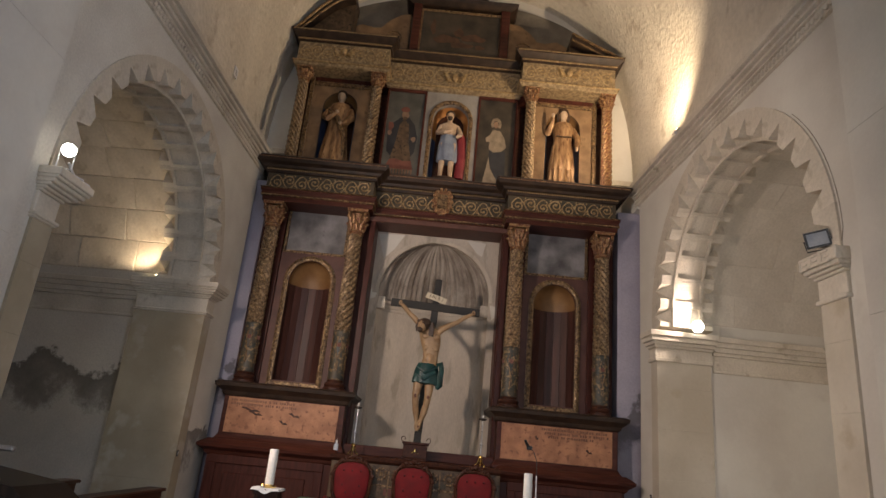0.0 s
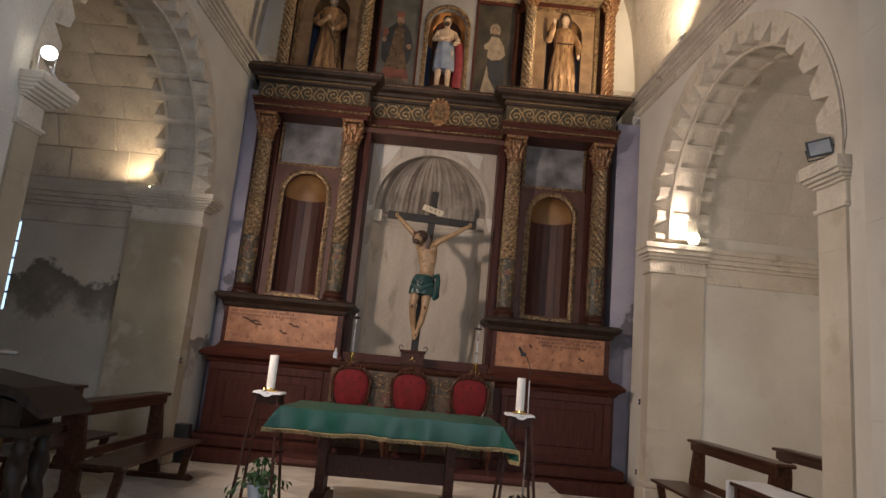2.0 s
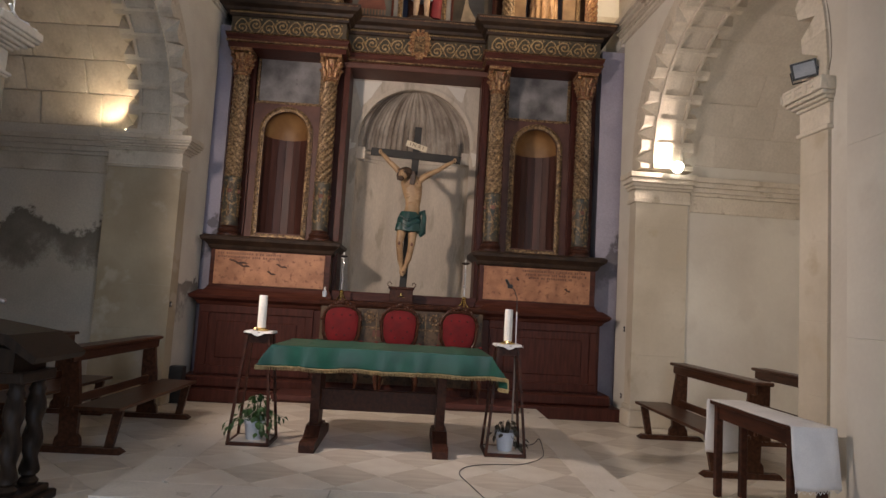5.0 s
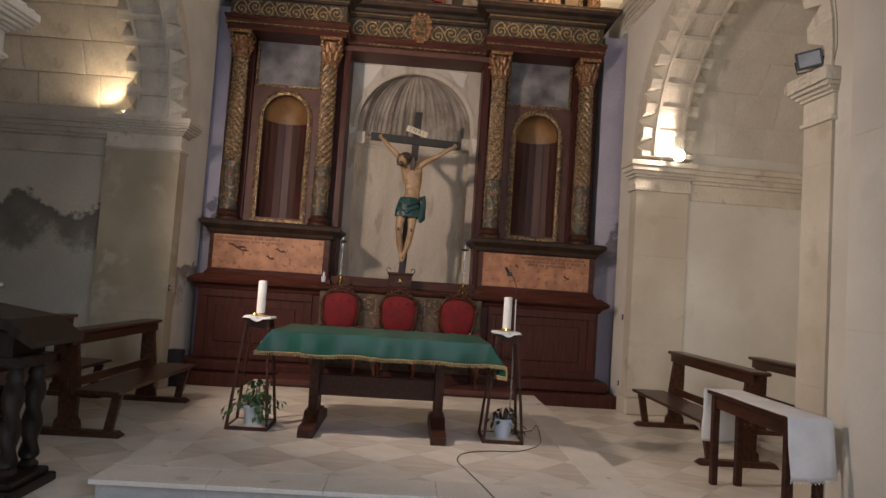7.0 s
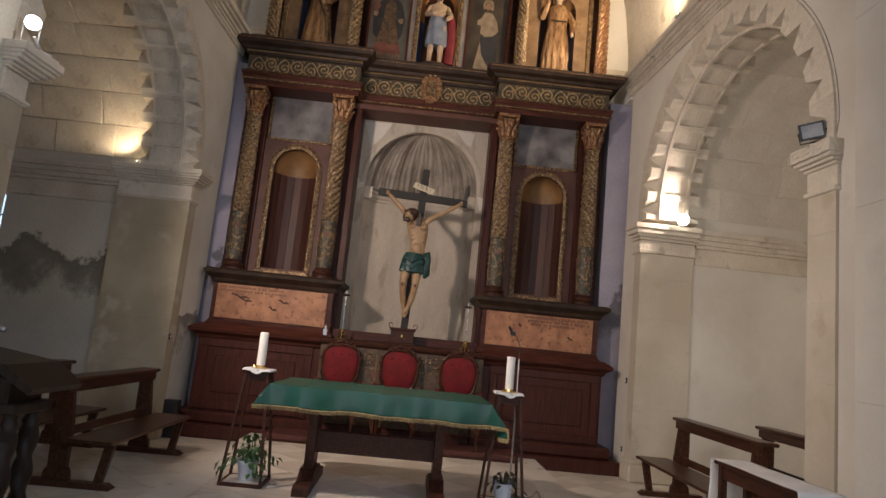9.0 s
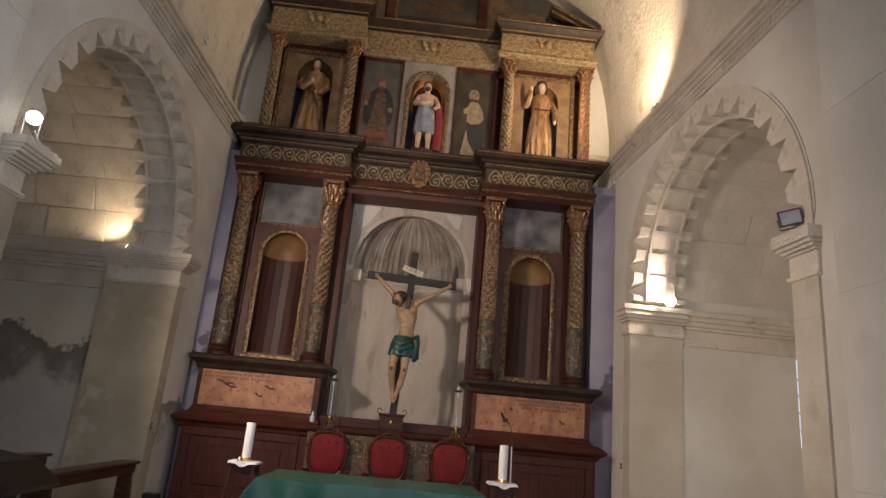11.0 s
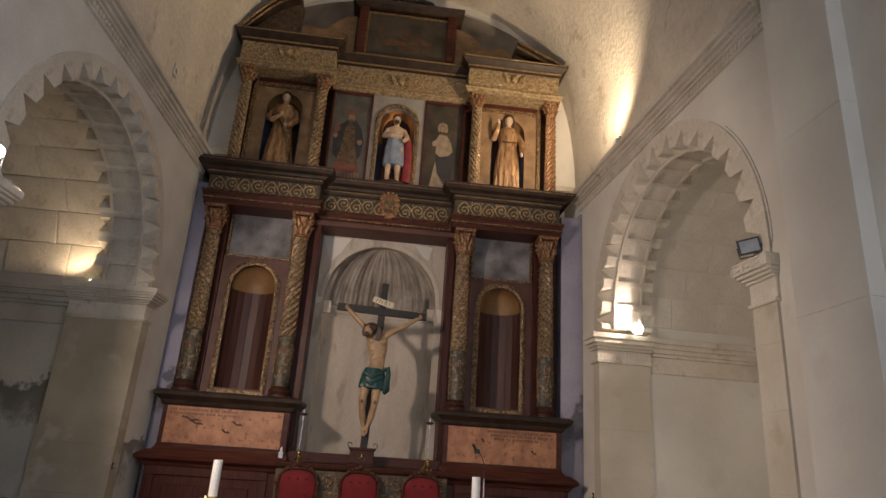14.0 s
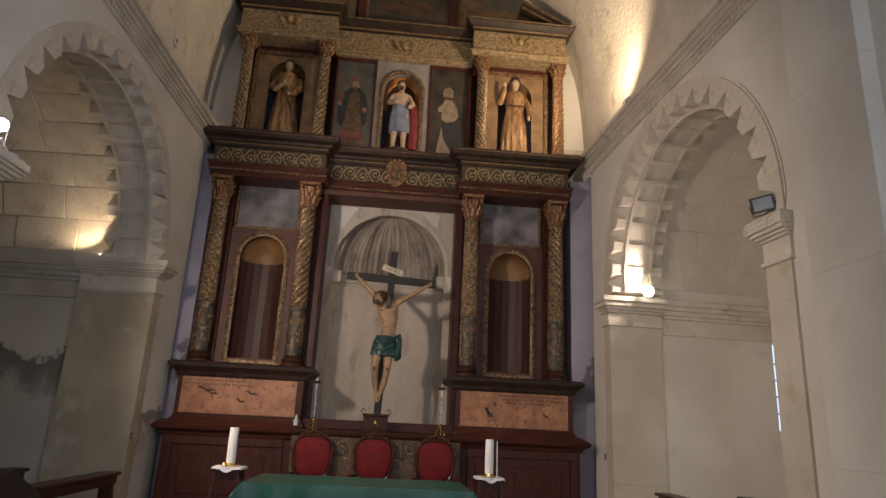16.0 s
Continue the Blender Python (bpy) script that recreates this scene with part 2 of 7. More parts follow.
def streaked_shell():
    """Shell plaster with brown damp streaks that run down its flutes."""
    m = material("stained_shell_plaster", (0.30, 0.255, 0.21), (0.46, 0.40, 0.335), 3.0, 0.8, 0, 0.3, 30)
    N, L = m.node_tree.nodes, m.node_tree.links
    sep = N.new("ShaderNodeSeparateXYZ")
    L.new(N["Texture Coordinate"].outputs["Object"], sep.inputs[0])
    yy = N.new("ShaderNodeMath")
    yy.operation = 'MULTIPLY_ADD'
    yy.inputs[1].default_value, yy.inputs[2].default_value = 2.27, -0.72 * 2.27
    L.new(sep.outputs["Y"], yy.inputs[0])
    an = N.new("ShaderNodeMath")
    an.operation = 'ARCTAN2'
    L.new(yy.outputs[0], an.inputs[0])
    L.new(sep.outputs["X"], an.inputs[1])
    cb = N.new("ShaderNodeCombineXYZ")
    L.new(an.outputs[0], cb.inputs["X"])
    zz = N.new("ShaderNodeMath")
    zz.operation = 'MULTIPLY'
    zz.inputs[1].default_value = 0.16
    L.new(sep.outputs["Z"], zz.inputs[0])
    L.new(zz.outputs[0], cb.inputs["Y"])
    nz = N.new("ShaderNodeTexNoise")
    nz.inputs["Scale"].default_value, nz.inputs["Detail"].default_value, nz.inputs["Roughness"].default_value = 5.5, 7, 0.7
    L.new(cb.outputs[0], nz.inputs["Vector"])
    r = N.new("ShaderNodeValToRGB")
    r.color_ramp.elements[0].position, r.color_ramp.elements[1].position = 0.42, 0.66
    r.color_ramp.elements[0].color, r.color_ramp.elements[1].color = (1, 1, 1, 1), (0.27, 0.22, 0.18, 1)
    L.new(nz.outputs["Fac"], r.inputs["Fac"])
    mx = N.new("ShaderNodeMix")
    mx.data_type, mx.blend_type = 'RGBA', 'MULTIPLY'
    mx.inputs[0].default_value = 1.0
    L.new(N["Hue/Saturation/Value"].outputs["Color"], mx.inputs[6])
    L.new(r.outputs["Color"], mx.inputs[7])
    L.new(mx.outputs[2], N["Principled BSDF"].inputs["Base Color"])
    return m


M_SHELL = streaked_shell()
M_NICHE = material("stained_niche_plaster", (0.44, 0.38, 0.31), (0.60, 0.53, 0.44), 1.4, 0.85, 0, 0.2, 30, c3=(0.40, 0.345, 0.275), c3_cut=0.62, stretch=(1.6, 1.6, 0.5))
M_CROSS = material("black_painted_cross", (0.010, 0.009, 0.008), (0.022, 0.019, 0.016), 6, 0.62, 0, 0.2, 60)
M_SKIN = material("painted_carving_flesh", (0.27, 0.165, 0.085), (0.40, 0.265, 0.145), 7, 0.45, 0, 0.1, 60, c3=(0.30, 0.12, 0.06), c3_cut=0.68)
M_SKIN_L = material("pale_painted_flesh", (0.40, 0.28, 0.185), (0.54, 0.40, 0.28), 7, 0.45, 0, 0.1, 60)
M_TEAL = material("teal_painted_cloth", (0.005, 0.030, 0.030), (0.011, 0.060, 0.055), 8, 0.4, 0, 0.15, 60)
M_HAIR = material("dark_brown_paint", (0.030, 0.016, 0.009), (0.065, 0.034, 0.018), 12, 0.5, 0, 0.4, 60)
M_ROBE = material("gilded_brown_robe", (0.20, 0.105, 0.050), (0.46, 0.28, 0.14), 7, 0.40, 0.35, 0.4, 60, c3=(0.15, 0.07, 0.032), c3_cut=0.62, stretch=(2, 2, 0.6))
M_GREYBLUE = material("grey_blue_painted_tunic", (0.14, 0.165, 0.225), (0.23, 0.265, 0.33), 6, 0.45)
M_CRIMSON = material("crimson_painted_cloak", (0.16, 0.016, 0.022), (0.24, 0.03, 0.035), 6, 0.5)
M_VELVET = material("red_velvet", (0.12, 0.004, 0.007), (0.20, 0.008, 0.012), 5, 0.85, 0, 0.1, 80)
M_TUFT = material("deep_red_button", (0.065, 0.003, 0.005), (0.095, 0.004, 0.007), 5, 0.7)
M_CARVED = wood("polished_carved_wood", (0.035, 0.013, 0.008), (0.080, 0.030, 0.017), 0.28, (6, 6, 2))
M_GREEN = material("green_altar_cloth", (0.004, 0.056, 0.038), (0.010, 0.095, 0.063), 3, 0.36, 0, 0.1, 120)
M_FRINGE = material("gold_fringe", (0.24, 0.185, 0.085), (0.40, 0.31, 0.16), 30, 0.6, 0.2, 0.4, 80)
M_WAX = material("white_candle_wax", (0.76, 0.74, 0.69), (0.82, 0.80, 0.75), 4, 0.45, 0, 0.03)
M_LINEN = material("white_linen", (0.66, 0.65, 0.66), (0.76, 0.75, 0.75), 5, 0.85, 0, 0.12, 160)
M_BRASS = material("polished_brass", (0.55, 0.38, 0.12), (0.70, 0.52, 0.20), 10, 0.25, 1.0, 0.1)
M_STEEL = material("brushed_steel", (0.45, 0.45, 0.46), (0.58, 0.58, 0.60), 10, 0.3, 1.0, 0.05)
M_BLACK = material("black_plastic", (0.012, 0.012, 0.013), (0.025, 0.025, 0.027), 10, 0.4, 0, 0.05)
M_LEAF = material("green_leaf", (0.020, 0.060, 0.014), (0.060, 0.130, 0.035), 10, 0.4, 0, 0.2, 60, 0.3)
M_LEAF_P = material("purple_leaf", (0.022, 0.020, 0.014), (0.050, 0.042, 0.026), 10, 0.45, 0, 0.2, 60, 0.3)
M_POT = material("pale_blue_pot", (0.52, 0.58, 0.68), (0.64, 0.69, 0.76), 5, 0.4, 0, 0.03)
M_PAINTDK = material("darkened_oil_painting", (0.020, 0.017, 0.013), (0.065, 0.050, 0.035), 3, 0.4, 0, 0.05, 40)
M_PAINTGR = material("grey_green_oil_painting", (0.055, 0.055, 0.048), (0.105, 0.10, 0.085), 3, 0.45, 0, 0.05, 40)
M_P_RED = material("faded_red_pigment", (0.13, 0.042, 0.030), (0.20, 0.070, 0.045), 5, 0.5)
M_P_FLESH = material("faded_flesh_pigment", (0.16, 0.095, 0.060), (0.26, 0.165, 0.105), 5, 0.5)
M_P_PALE = material("faded_pale_pigment", (0.15, 0.115, 0.080), (0.25, 0.195, 0.135), 9, 0.5)
M_P_BLACK = material("black_pigment", (0.015, 0.015, 0.018), (0.03, 0.03, 0.034), 5, 0.5)
M_FADED = material("faded_lettering", (0.13, 0.055, 0.028), (0.22, 0.095, 0.05), 8, 0.6)
M_INK = material("dark_lettering", (0.045, 0.018, 0.010), (0.085, 0.035, 0.018), 8, 0.6)
M_CREAMPAPER = material("cream_painted_board", (0.55, 0.48, 0.35), (0.64, 0.57, 0.43), 5, 0.6)


def glow(name, colour, strength):
    m = bpy.data.materials.new(name)
    m.use_nodes = True
    b = m.node_tree.nodes["Principled BSDF"]
    b.inputs["Base Color"].default_value = (*colour, 1)
    b.inputs["Emission Color"].default_value = (*colour, 1)
    b.inputs["Emission Strength"].default_value = strength
    return m


M_BULB = glow("lamp_face", (1.0, 0.93, 0.80), 25)
M_BULBW = glow("warm_lamp_face", (1.0, 0.78, 0.45), 14)
M_FLAME = glow("candle_glow", (1.0, 0.62, 0.20), 5)
M_DAYPANE = glow("daylight_pane", (0.50, 0.72, 1.0), 1.8)

# ---------------------------------------------------------------- mesh tools
I4 = Matrix.Identity(4)


def thing(name, label, category, group="", at=(0, 0, 0), rz=0, kind=""):
    ob = new(name)
    ob.matrix_world = pose(*at, 0, 0, rz)
    return tagged(ob, label, category, group, kind)


def mesh_of(name, bm, mats, smooth=False):
    me = bpy.data.meshes.new(name)
    bmesh.ops.recalc_face_normals(bm, faces=bm.faces)
    bm.to_mesh(me)
    bm.free()
    for m in (mats if isinstance(mats, (list, tuple)) else [mats]):
        me.materials.append(m)
    if smooth:
        me.shade_smooth()
        me.set_sharp_from_angle(angle=radians(40))
    return me


def part(name, bm, mats, parent=None, label="", smooth=False, m=None):
    ob = new(name, mesh_of(name, bm, mats, smooth) if isinstance(bm, bmesh.types.BMesh) else bm)
    if parent is not None:
        ob.parent = parent
    if m is not None:
        ob.matrix_basis = m
    if label:
        ob["label"] = label
    return ob


def structure(name, bm, mats, label, category, smooth=False, m=None):
    return tagged(part(name, bm, mats, None, "", smooth, m), label, category, "", "structure")


def B():
    return bmesh.new()


def box(bm, x0, x1, y0, y1, z0, z1, bevel=0.0, mat=0, m=None, seg=1):
    r = bmesh.ops.create_cube(bm, size=1)
    vs = r["verts"]
    for v in vs:
        v.co = Vector((x0 + (v.co.x + 0.5) * (x1 - x0), y0 + (v.co.y + 0.5) * (y1 - y0), z0 + (v.co.z + 0.5) * (z1 - z0)))
    fs = list({f for v in vs for f in v.link_faces})
    if bevel:
        es = list({e for v in vs for e in v.link_edges})
        r = bmesh.ops.bevel(bm, geom=es, offset=bevel, segments=seg, affect='EDGES', profile=0.6)
        fs = list({f for f in r["faces"]} | {f for f in fs if f.is_valid} | {f for v in r["verts"] for f in v.link_faces})
        vs = list({v for f in fs for v in f.verts})
    for f in fs:
        f.material_index = mat
    if m is not None:
        for v in vs:
            v.co = m @ v.co
    return bm


def prism(bm, pts, axis, a0, a1, mat=0, m=None):
    """A closed outline swept straight along an axis. pts: pairs in the two other axes (in x, y, z order)."""
    def place(p, a):
        q = list(p)
        q.insert("xyz".index(axis), a)
        v = Vector(q)
        return m @ v if m is not None else v
    A = [bm.verts.new(place(p, a0)) for p in pts]
    C = [bm.verts.new(place(p, a1)) for p in pts]
    n = len(pts)
    fs = [bm.faces.new(A), bm.faces.new(C)]
    for i in range(n):
        fs.append(bm.faces.new((A[i], A[(i + 1) % n], C[(i + 1) % n], C[i])))
    for f in fs:
        f.material_index = mat
    return bm


def lathe(bm, prof, seg=20, at=(0, 0, 0), mat=0, shape=None, a0=0.0, a1=2 * math.pi, m=None):
    """prof: (radius, z) from below upward. shape(angle, z) scales the radius."""
    full = abs(a1 - a0 - 2 * math.pi) < 1e-6
    cols = seg if full else seg + 1
    rows = []
    for r, z in prof:
        row = []
        for i in range(cols):
            a = a0 + (a1 - a0) * i / seg
            k = r * (shape(a, z) if shape else 1)
            v = Vector((at[0] + k * math.cos(a), at[1] + k * math.sin(a), at[2] + z))
            row.append(bm.verts.new(m @ v if m is not None else v))
        rows.append(row)
    for p, q in zip(rows, rows[1:]):
        for i in range(cols if full else cols - 1):
            j = (i + 1) % cols
            bm.faces.new((p[i], p[j], q[j], q[i])).material_index = mat
    if full:
        for row in (rows[0], rows[-1]):
            if len(row) > 2:
                bm.faces.new(row).material_index = mat
    return bm


def tube(bm, pts, radii, seg=8, mat=0, flat=1.0):
    """A round limb or bar along points, its radius from radii (one number or one for each point)."""
    pts = [Vector(p) for p in pts]
    if not isinstance(radii, (list, tuple)):
        radii = [radii] * len(pts)
    rows = []
    up = Vector((0.13, 0.99, 0.05))
    for i, p in enumerate(pts):
        d = (pts[min(i + 1, len(pts) - 1)] - pts[max(i - 1, 0)]).normalized()
        if abs(d.dot(up)) > 0.95:
            up = Vector((1, 0, 0.1))
        s = d.cross(up).normalized()
        u = s.cross(d).normalized()
        rows.append([bm.verts.new(p + radii[i] * (math.cos(2 * math.pi * k / seg) * s + flat * math.sin(2 * math.pi * k / seg) * u)) for k in range(seg)])
    for p, q in zip(rows, rows[1:]):
        for k in range(seg):
            bm.faces.new((p[k], p[(k + 1) % seg], q[(k + 1) % seg], q[k])).material_index = mat
    bm.faces.new(rows[0]).material_index = mat
    bm.faces.new(rows[-1]).material_index = mat
    return bm


def ball(bm, c, r, mat=0, u=12, v=8, rot=None):
    q = bmesh.ops.create_uvsphere(bm, u_segments=u, v_segments=v, radius=1)
    r = (r, r, r) if not isinstance(r, (list, tuple)) else r
    mm = Matrix.Translation(c) @ (rot if rot is not None else I4) @ Matrix.Diagonal((*r, 1))
    for w in q["verts"]:
        w.co = mm @ w.co
        for f in w.link_faces:
            f.material_index = mat
    return bm


def moulding(bm, x0, x1, yf, prof, yb, mat=0, ends=True):
    """A straight moulding along x. prof: (how far it stands out, z) from below upward, in front of yf; returns round both ends."""
    left, right, back_l, back_r = [], [], [], []
    for o, z in prof:
        e = o if ends else 0
        back_l.append(bm.verts.new((x0 - e, yb, z)))
        left.append(bm.verts.new((x0 - e, yf - o, z)))
        right.append(bm.verts.new((x1 + e, yf - o, z)))
        back_r.append(bm.verts.new((x1 + e, yb, z)))
    rows = (back_l, left, right, back_r)
    for i in range(len(prof) - 1):
        for p, q in zip(rows, rows[1:]):
            bm.faces.new((p[i], q[i], q[i + 1], p[i + 1])).material_index = mat
        bm.faces.new((back_r[i], back_l[i], back_l[i + 1], back_r[i + 1])).material_index = mat
    for k in (0, -1):
        bm.faces.new((back_l[k], left[k], right[k], back_r[k])).material_index = mat
    return bm


def arch_band(bm, x0, x1, z0, spring, w, y0, y1, mat=0, n=14, foot=True):
    """A raised border round a round-headed opening, w wide outward, from y0 (front) to y1."""
    c, r = (x0 + x1) / 2, (x1 - x0) / 2
    ins, outs = [(x1, z0)], [(x1 + w, z0)]
    for i in range(n + 1):
        a = math.pi * i / n
        ins.append((c + r * math.cos(a), spring + r * math.sin(a)))
        outs.append((c + (r + w) * math.cos(a), spring + (r + w) * math.sin(a)))
    ins.append((x0, z0))
    outs.append((x0 - w, z0))
    ring = []
    for (a, b), (c2, d) in zip(ins, outs):
        mx, mz = (a + c2) / 2, (b + d) / 2
        ring.append([bm.verts.new(p) for p in ((a, y1, b), (a, y0 + 0.012, b), (mx, y0, mz), (c2, y0 + 0.012, d), (c2, y1, d))])
    for p, q in zip(ring, ring[1:]):
        for k in range(5):
            bm.faces.new((p[k], p[(k + 1) % 5], q[(k + 1) % 5], q[k])).material_index = mat
    bm.faces.new(ring[0]).material_index = mat
    bm.faces.new(ring[-1]).material_index = mat
    return bm


def plate_with_arch(bm, X0, X1, Z0, Z1, x0, x1, z0, spring, y0, y1, mat=0, n=14):
    """A rectangular plate with a round-headed hole through it."""
    c, r = (x0 + x1) / 2, (x1 - x0) / 2
    ins, outs = [(x1, z0)], [(X1, z0)]
    for i in range(n + 1):
        a = math.pi * i / n
        dx, dz = math.cos(a), math.sin(a)
        k = 1e9
        if dx > 1e-6:
            k = min(k, (X1 - c) / dx)
        if dx < -1e-6:
            k = min(k, (X0 - c) / dx)
        if dz > 1e-6:
            k = min(k, (Z1 - spring) / dz)
        ins.append((c + r * dx, spring + r * dz))
        outs.append((c + k * dx, spring + k * dz))
    ins.append((x0, z0))
    outs.append((X0, z0))
    # the two upper corners
    I, O = [], []
    for (a, b) in zip(ins, outs):
        if O and abs(O[-1][0] - b[0]) > 1e-4 and abs(O[-1][1] - b[1]) > 1e-4:
            I.append(((I[-1][0] + a[0]) / 2, (I[-1][1] + a[1]) / 2))
            O.append((X1 if b[0] > c else X0, Z1))
        I.append(a)
        O.append(b)
    ring = [[bm.verts.new(p) for p in ((a, y1, b), (a, y0, b), (c2, y0, d), (c2, y1, d))] for (a, b), (c2, d) in zip(I, O)]
    for p, q in zip(ring, ring[1:]):
        for k in range(4):
            bm.faces.new((p[k], p[(k + 1) % 4], q[(k + 1) % 4], q[k])).material_index = mat
    for e in (ring[0], ring[-1]):
        bm.faces.new(e).material_index = mat
    if z0 > Z0 + 1e-4:
        box(bm, X0, X1, y0, y1, Z0, z0, 0, mat)
    return bm


def text_mesh(name, body, size, mat, parent, m, depth=0.004):
    cu = bpy.data.curves.new(name, 'FONT')
    cu.body, cu.size, cu.extrude, cu.align_x, cu.align_y = body, size, depth, 'CENTER', 'CENTER'
    tmp = new(name, cu)
    me = bpy.data.meshes.new_from_object(tmp.evaluated_get(bpy.context.evaluated_depsgraph_get()))
    bpy.data.objects.remove(tmp)
    me.materials.clear()
    me.materials.append(mat)
    return part(name, me, mat, parent, "", False, m)

# ---------------------------------------------------------------- the church
FLOOR = -0.14
CHAPEL = 1.98
# side arches: wall line (x at y = 8.5 and its slope), crown's y, springing height, inner and outer radius, pier edges far and near,
# wall end, thickness of ring and piers, how far (radians) the ring runs on below its springing
ARCH = {
    1: dict(x=3.318, slope=-0.044, y=7.27, spring=3.80, r=1.83, R=2.15, far=1.95, near=1.82, end=2.70, t=0.76, pier=0.76, low=0.07),
    -1: dict(x=-3.46, slope=0.04, y=7.20, spring=3.76, r=1.80, R=2.08, far=1.86, near=1.83, end=2.95, t=0.76, pier=1.0, low=0.06),
}
VOUSSOIRS = 17


def wall_x(side, y):
    return ARCH[side]["x"] + ARCH[side]["slope"] * (y - 8.5)


def side_frame(side):
    """Frame of a side wall: x along the wall, y outward through it, z up; its origin under the arch's crown."""
    b, yc = ARCH[side]["slope"], ARCH[side]["y"]
    if side > 0:
        u, w = Vector((-b, -1, 0)).normalized(), Vector((1, -b, 0)).normalized()
    else:
        u, w = Vector((b, 1, 0)).normalized(), Vector((-1, b, 0)).normalized()
    m = Matrix.Identity(4)
    m.col[0][:3], m.col[1][:3], m.col[2][:3], m.col[3][:3] = u, w, (0, 0, 1), (wall_x(side, yc), yc, 0)
    return m


def voussoir_mesh(ri, ro, T, low):
    """One arch stone: a triangular notch cut into each edge, its floor sloping to the soffit, and a sunk coffer on the underside."""
    bm = B()
    h = (math.pi + 2 * low) / VOUSSOIRS / 2 * 0.996
    nh, ra = h * 0.60, ri + 0.66 * (ro - ri)
    w0, w1, d = -0.025, T + 0.02, 0.17
    V = {}
    def pt(r, a, w):
        k = (round(r, 5), round(a, 5), round(w, 5))
        if k not in V:
            V[k] = bm.verts.new((r * math.cos(a), w, r * math.sin(a)))
        return V[k]
    def face(*ps):
        bm.faces.new([pt(*p) for p in ps])
    for w, q in ((w0, w0 + d), (w1, w1 - d)):
        face((ro, -h, w), (ri, -h, w), (ri, -nh, w), (ra, 0, w), (ro, 0, w))
        face((ro, h, w), (ri, h, w), (ri, nh, w), (ra, 0, w), (ro, 0, w))
        face((ra, 0, w), (ri, -nh, q), (ri, nh, q))
        for s in (-nh, nh):
            face((ra, 0, w), (ri, s, w), (ri, s, q))
    a, b = w0 + d, w1 - d
    for s in (-1, 1):
        face((ri, s * h, w0), (ri, s * nh, w0), (ri, s * nh, a), (ri, s * nh, b), (ri, s * nh, w1), (ri, s * h, w1))
        face((ri, s * h, w0), (ri, s * h, w1), (ro, s * h, w1), (ro, s * h, w0))
        face((ro, 0, w0), (ro, s * h, w0), (ro, s * h, w1), (ro, 0, w1))
    face((ri, -nh, a), (ri, nh, a), (ri, nh, b), (ri, -nh, b))
    def bar(a0, a1, b0, b1):
        o = [(ri - 0.04, b0), (ri + 0.01, b0), (ri + 0.01, b1), (ri - 0.04, b1)]
        A, C = [bm.verts.new((r * math.cos(a0), w, r * math.sin(a0))) for r, w in o], [bm.verts.new((r * math.cos(a1), w, r * math.sin(a1))) for r, w in o]
        bm.faces.new(A)
        bm.faces.new(C)
        for k in range(4):
            bm.faces.new((A[k], A[(k + 1) % 4], C[(k + 1) % 4], C[k]))
    a, b = a + 0.01, b - 0.01
    bar(-h, -h * 0.74, a, b)
    bar(h * 0.74, h, a, b)
    bar(-h * 0.74, h * 0.74, a, a + 0.04)
    bar(-h * 0.74, h * 0.74, b - 0.04, b)
    return mesh_of("voussoir", bm, M_STONE)


def block_meshes(mat, rough):
    out = []
    rng = random.Random(5)
    for k in range(4):
        bm = B()
        gap = 1.0 if rough > 0.005 else 0.3
        h, l = math.pi / 13 / 2 * (1 - 0.006 * gap), 0.34 + 0.05 * k
        v = []
        for w in (-l + 0.003 * gap, l - 0.003 * gap):
            for r, a in ((CHAPEL - 0.012, -h), (CHAPEL + 0.12, -h), (CHAPEL + 0.12, h), (CHAPEL - 0.012, h)):
                r += rng.uniform(-rough, rough)
                v.append(bm.verts.new((r * math.cos(a), w, r * math.sin(a))))
        for f in ((0, 1, 2, 3), (4, 5, 6, 7), (0, 1, 5, 4), (1, 2, 6, 5), (2, 3, 7, 6), (3, 0, 4, 7)):
            bm.faces.new([v[i] for i in f])
        bmesh.ops.bevel(bm, geom=list(bm.edges), offset=rough, segments=1, affect='EDGES')
        out.append(mesh_of("stone_block", bm, mat))
    return out


VOUSSOIR = {k: voussoir_mesh(ARCH[k]["r"], ARCH[k]["R"], ARCH[k]["t"], ARCH[k]["low"]) for k in (1, -1)}
BLOCKS = {-1: block_meshes(M_STONE_B, 0.012), 1: block_meshes(M_STONE_P, 0.002)}


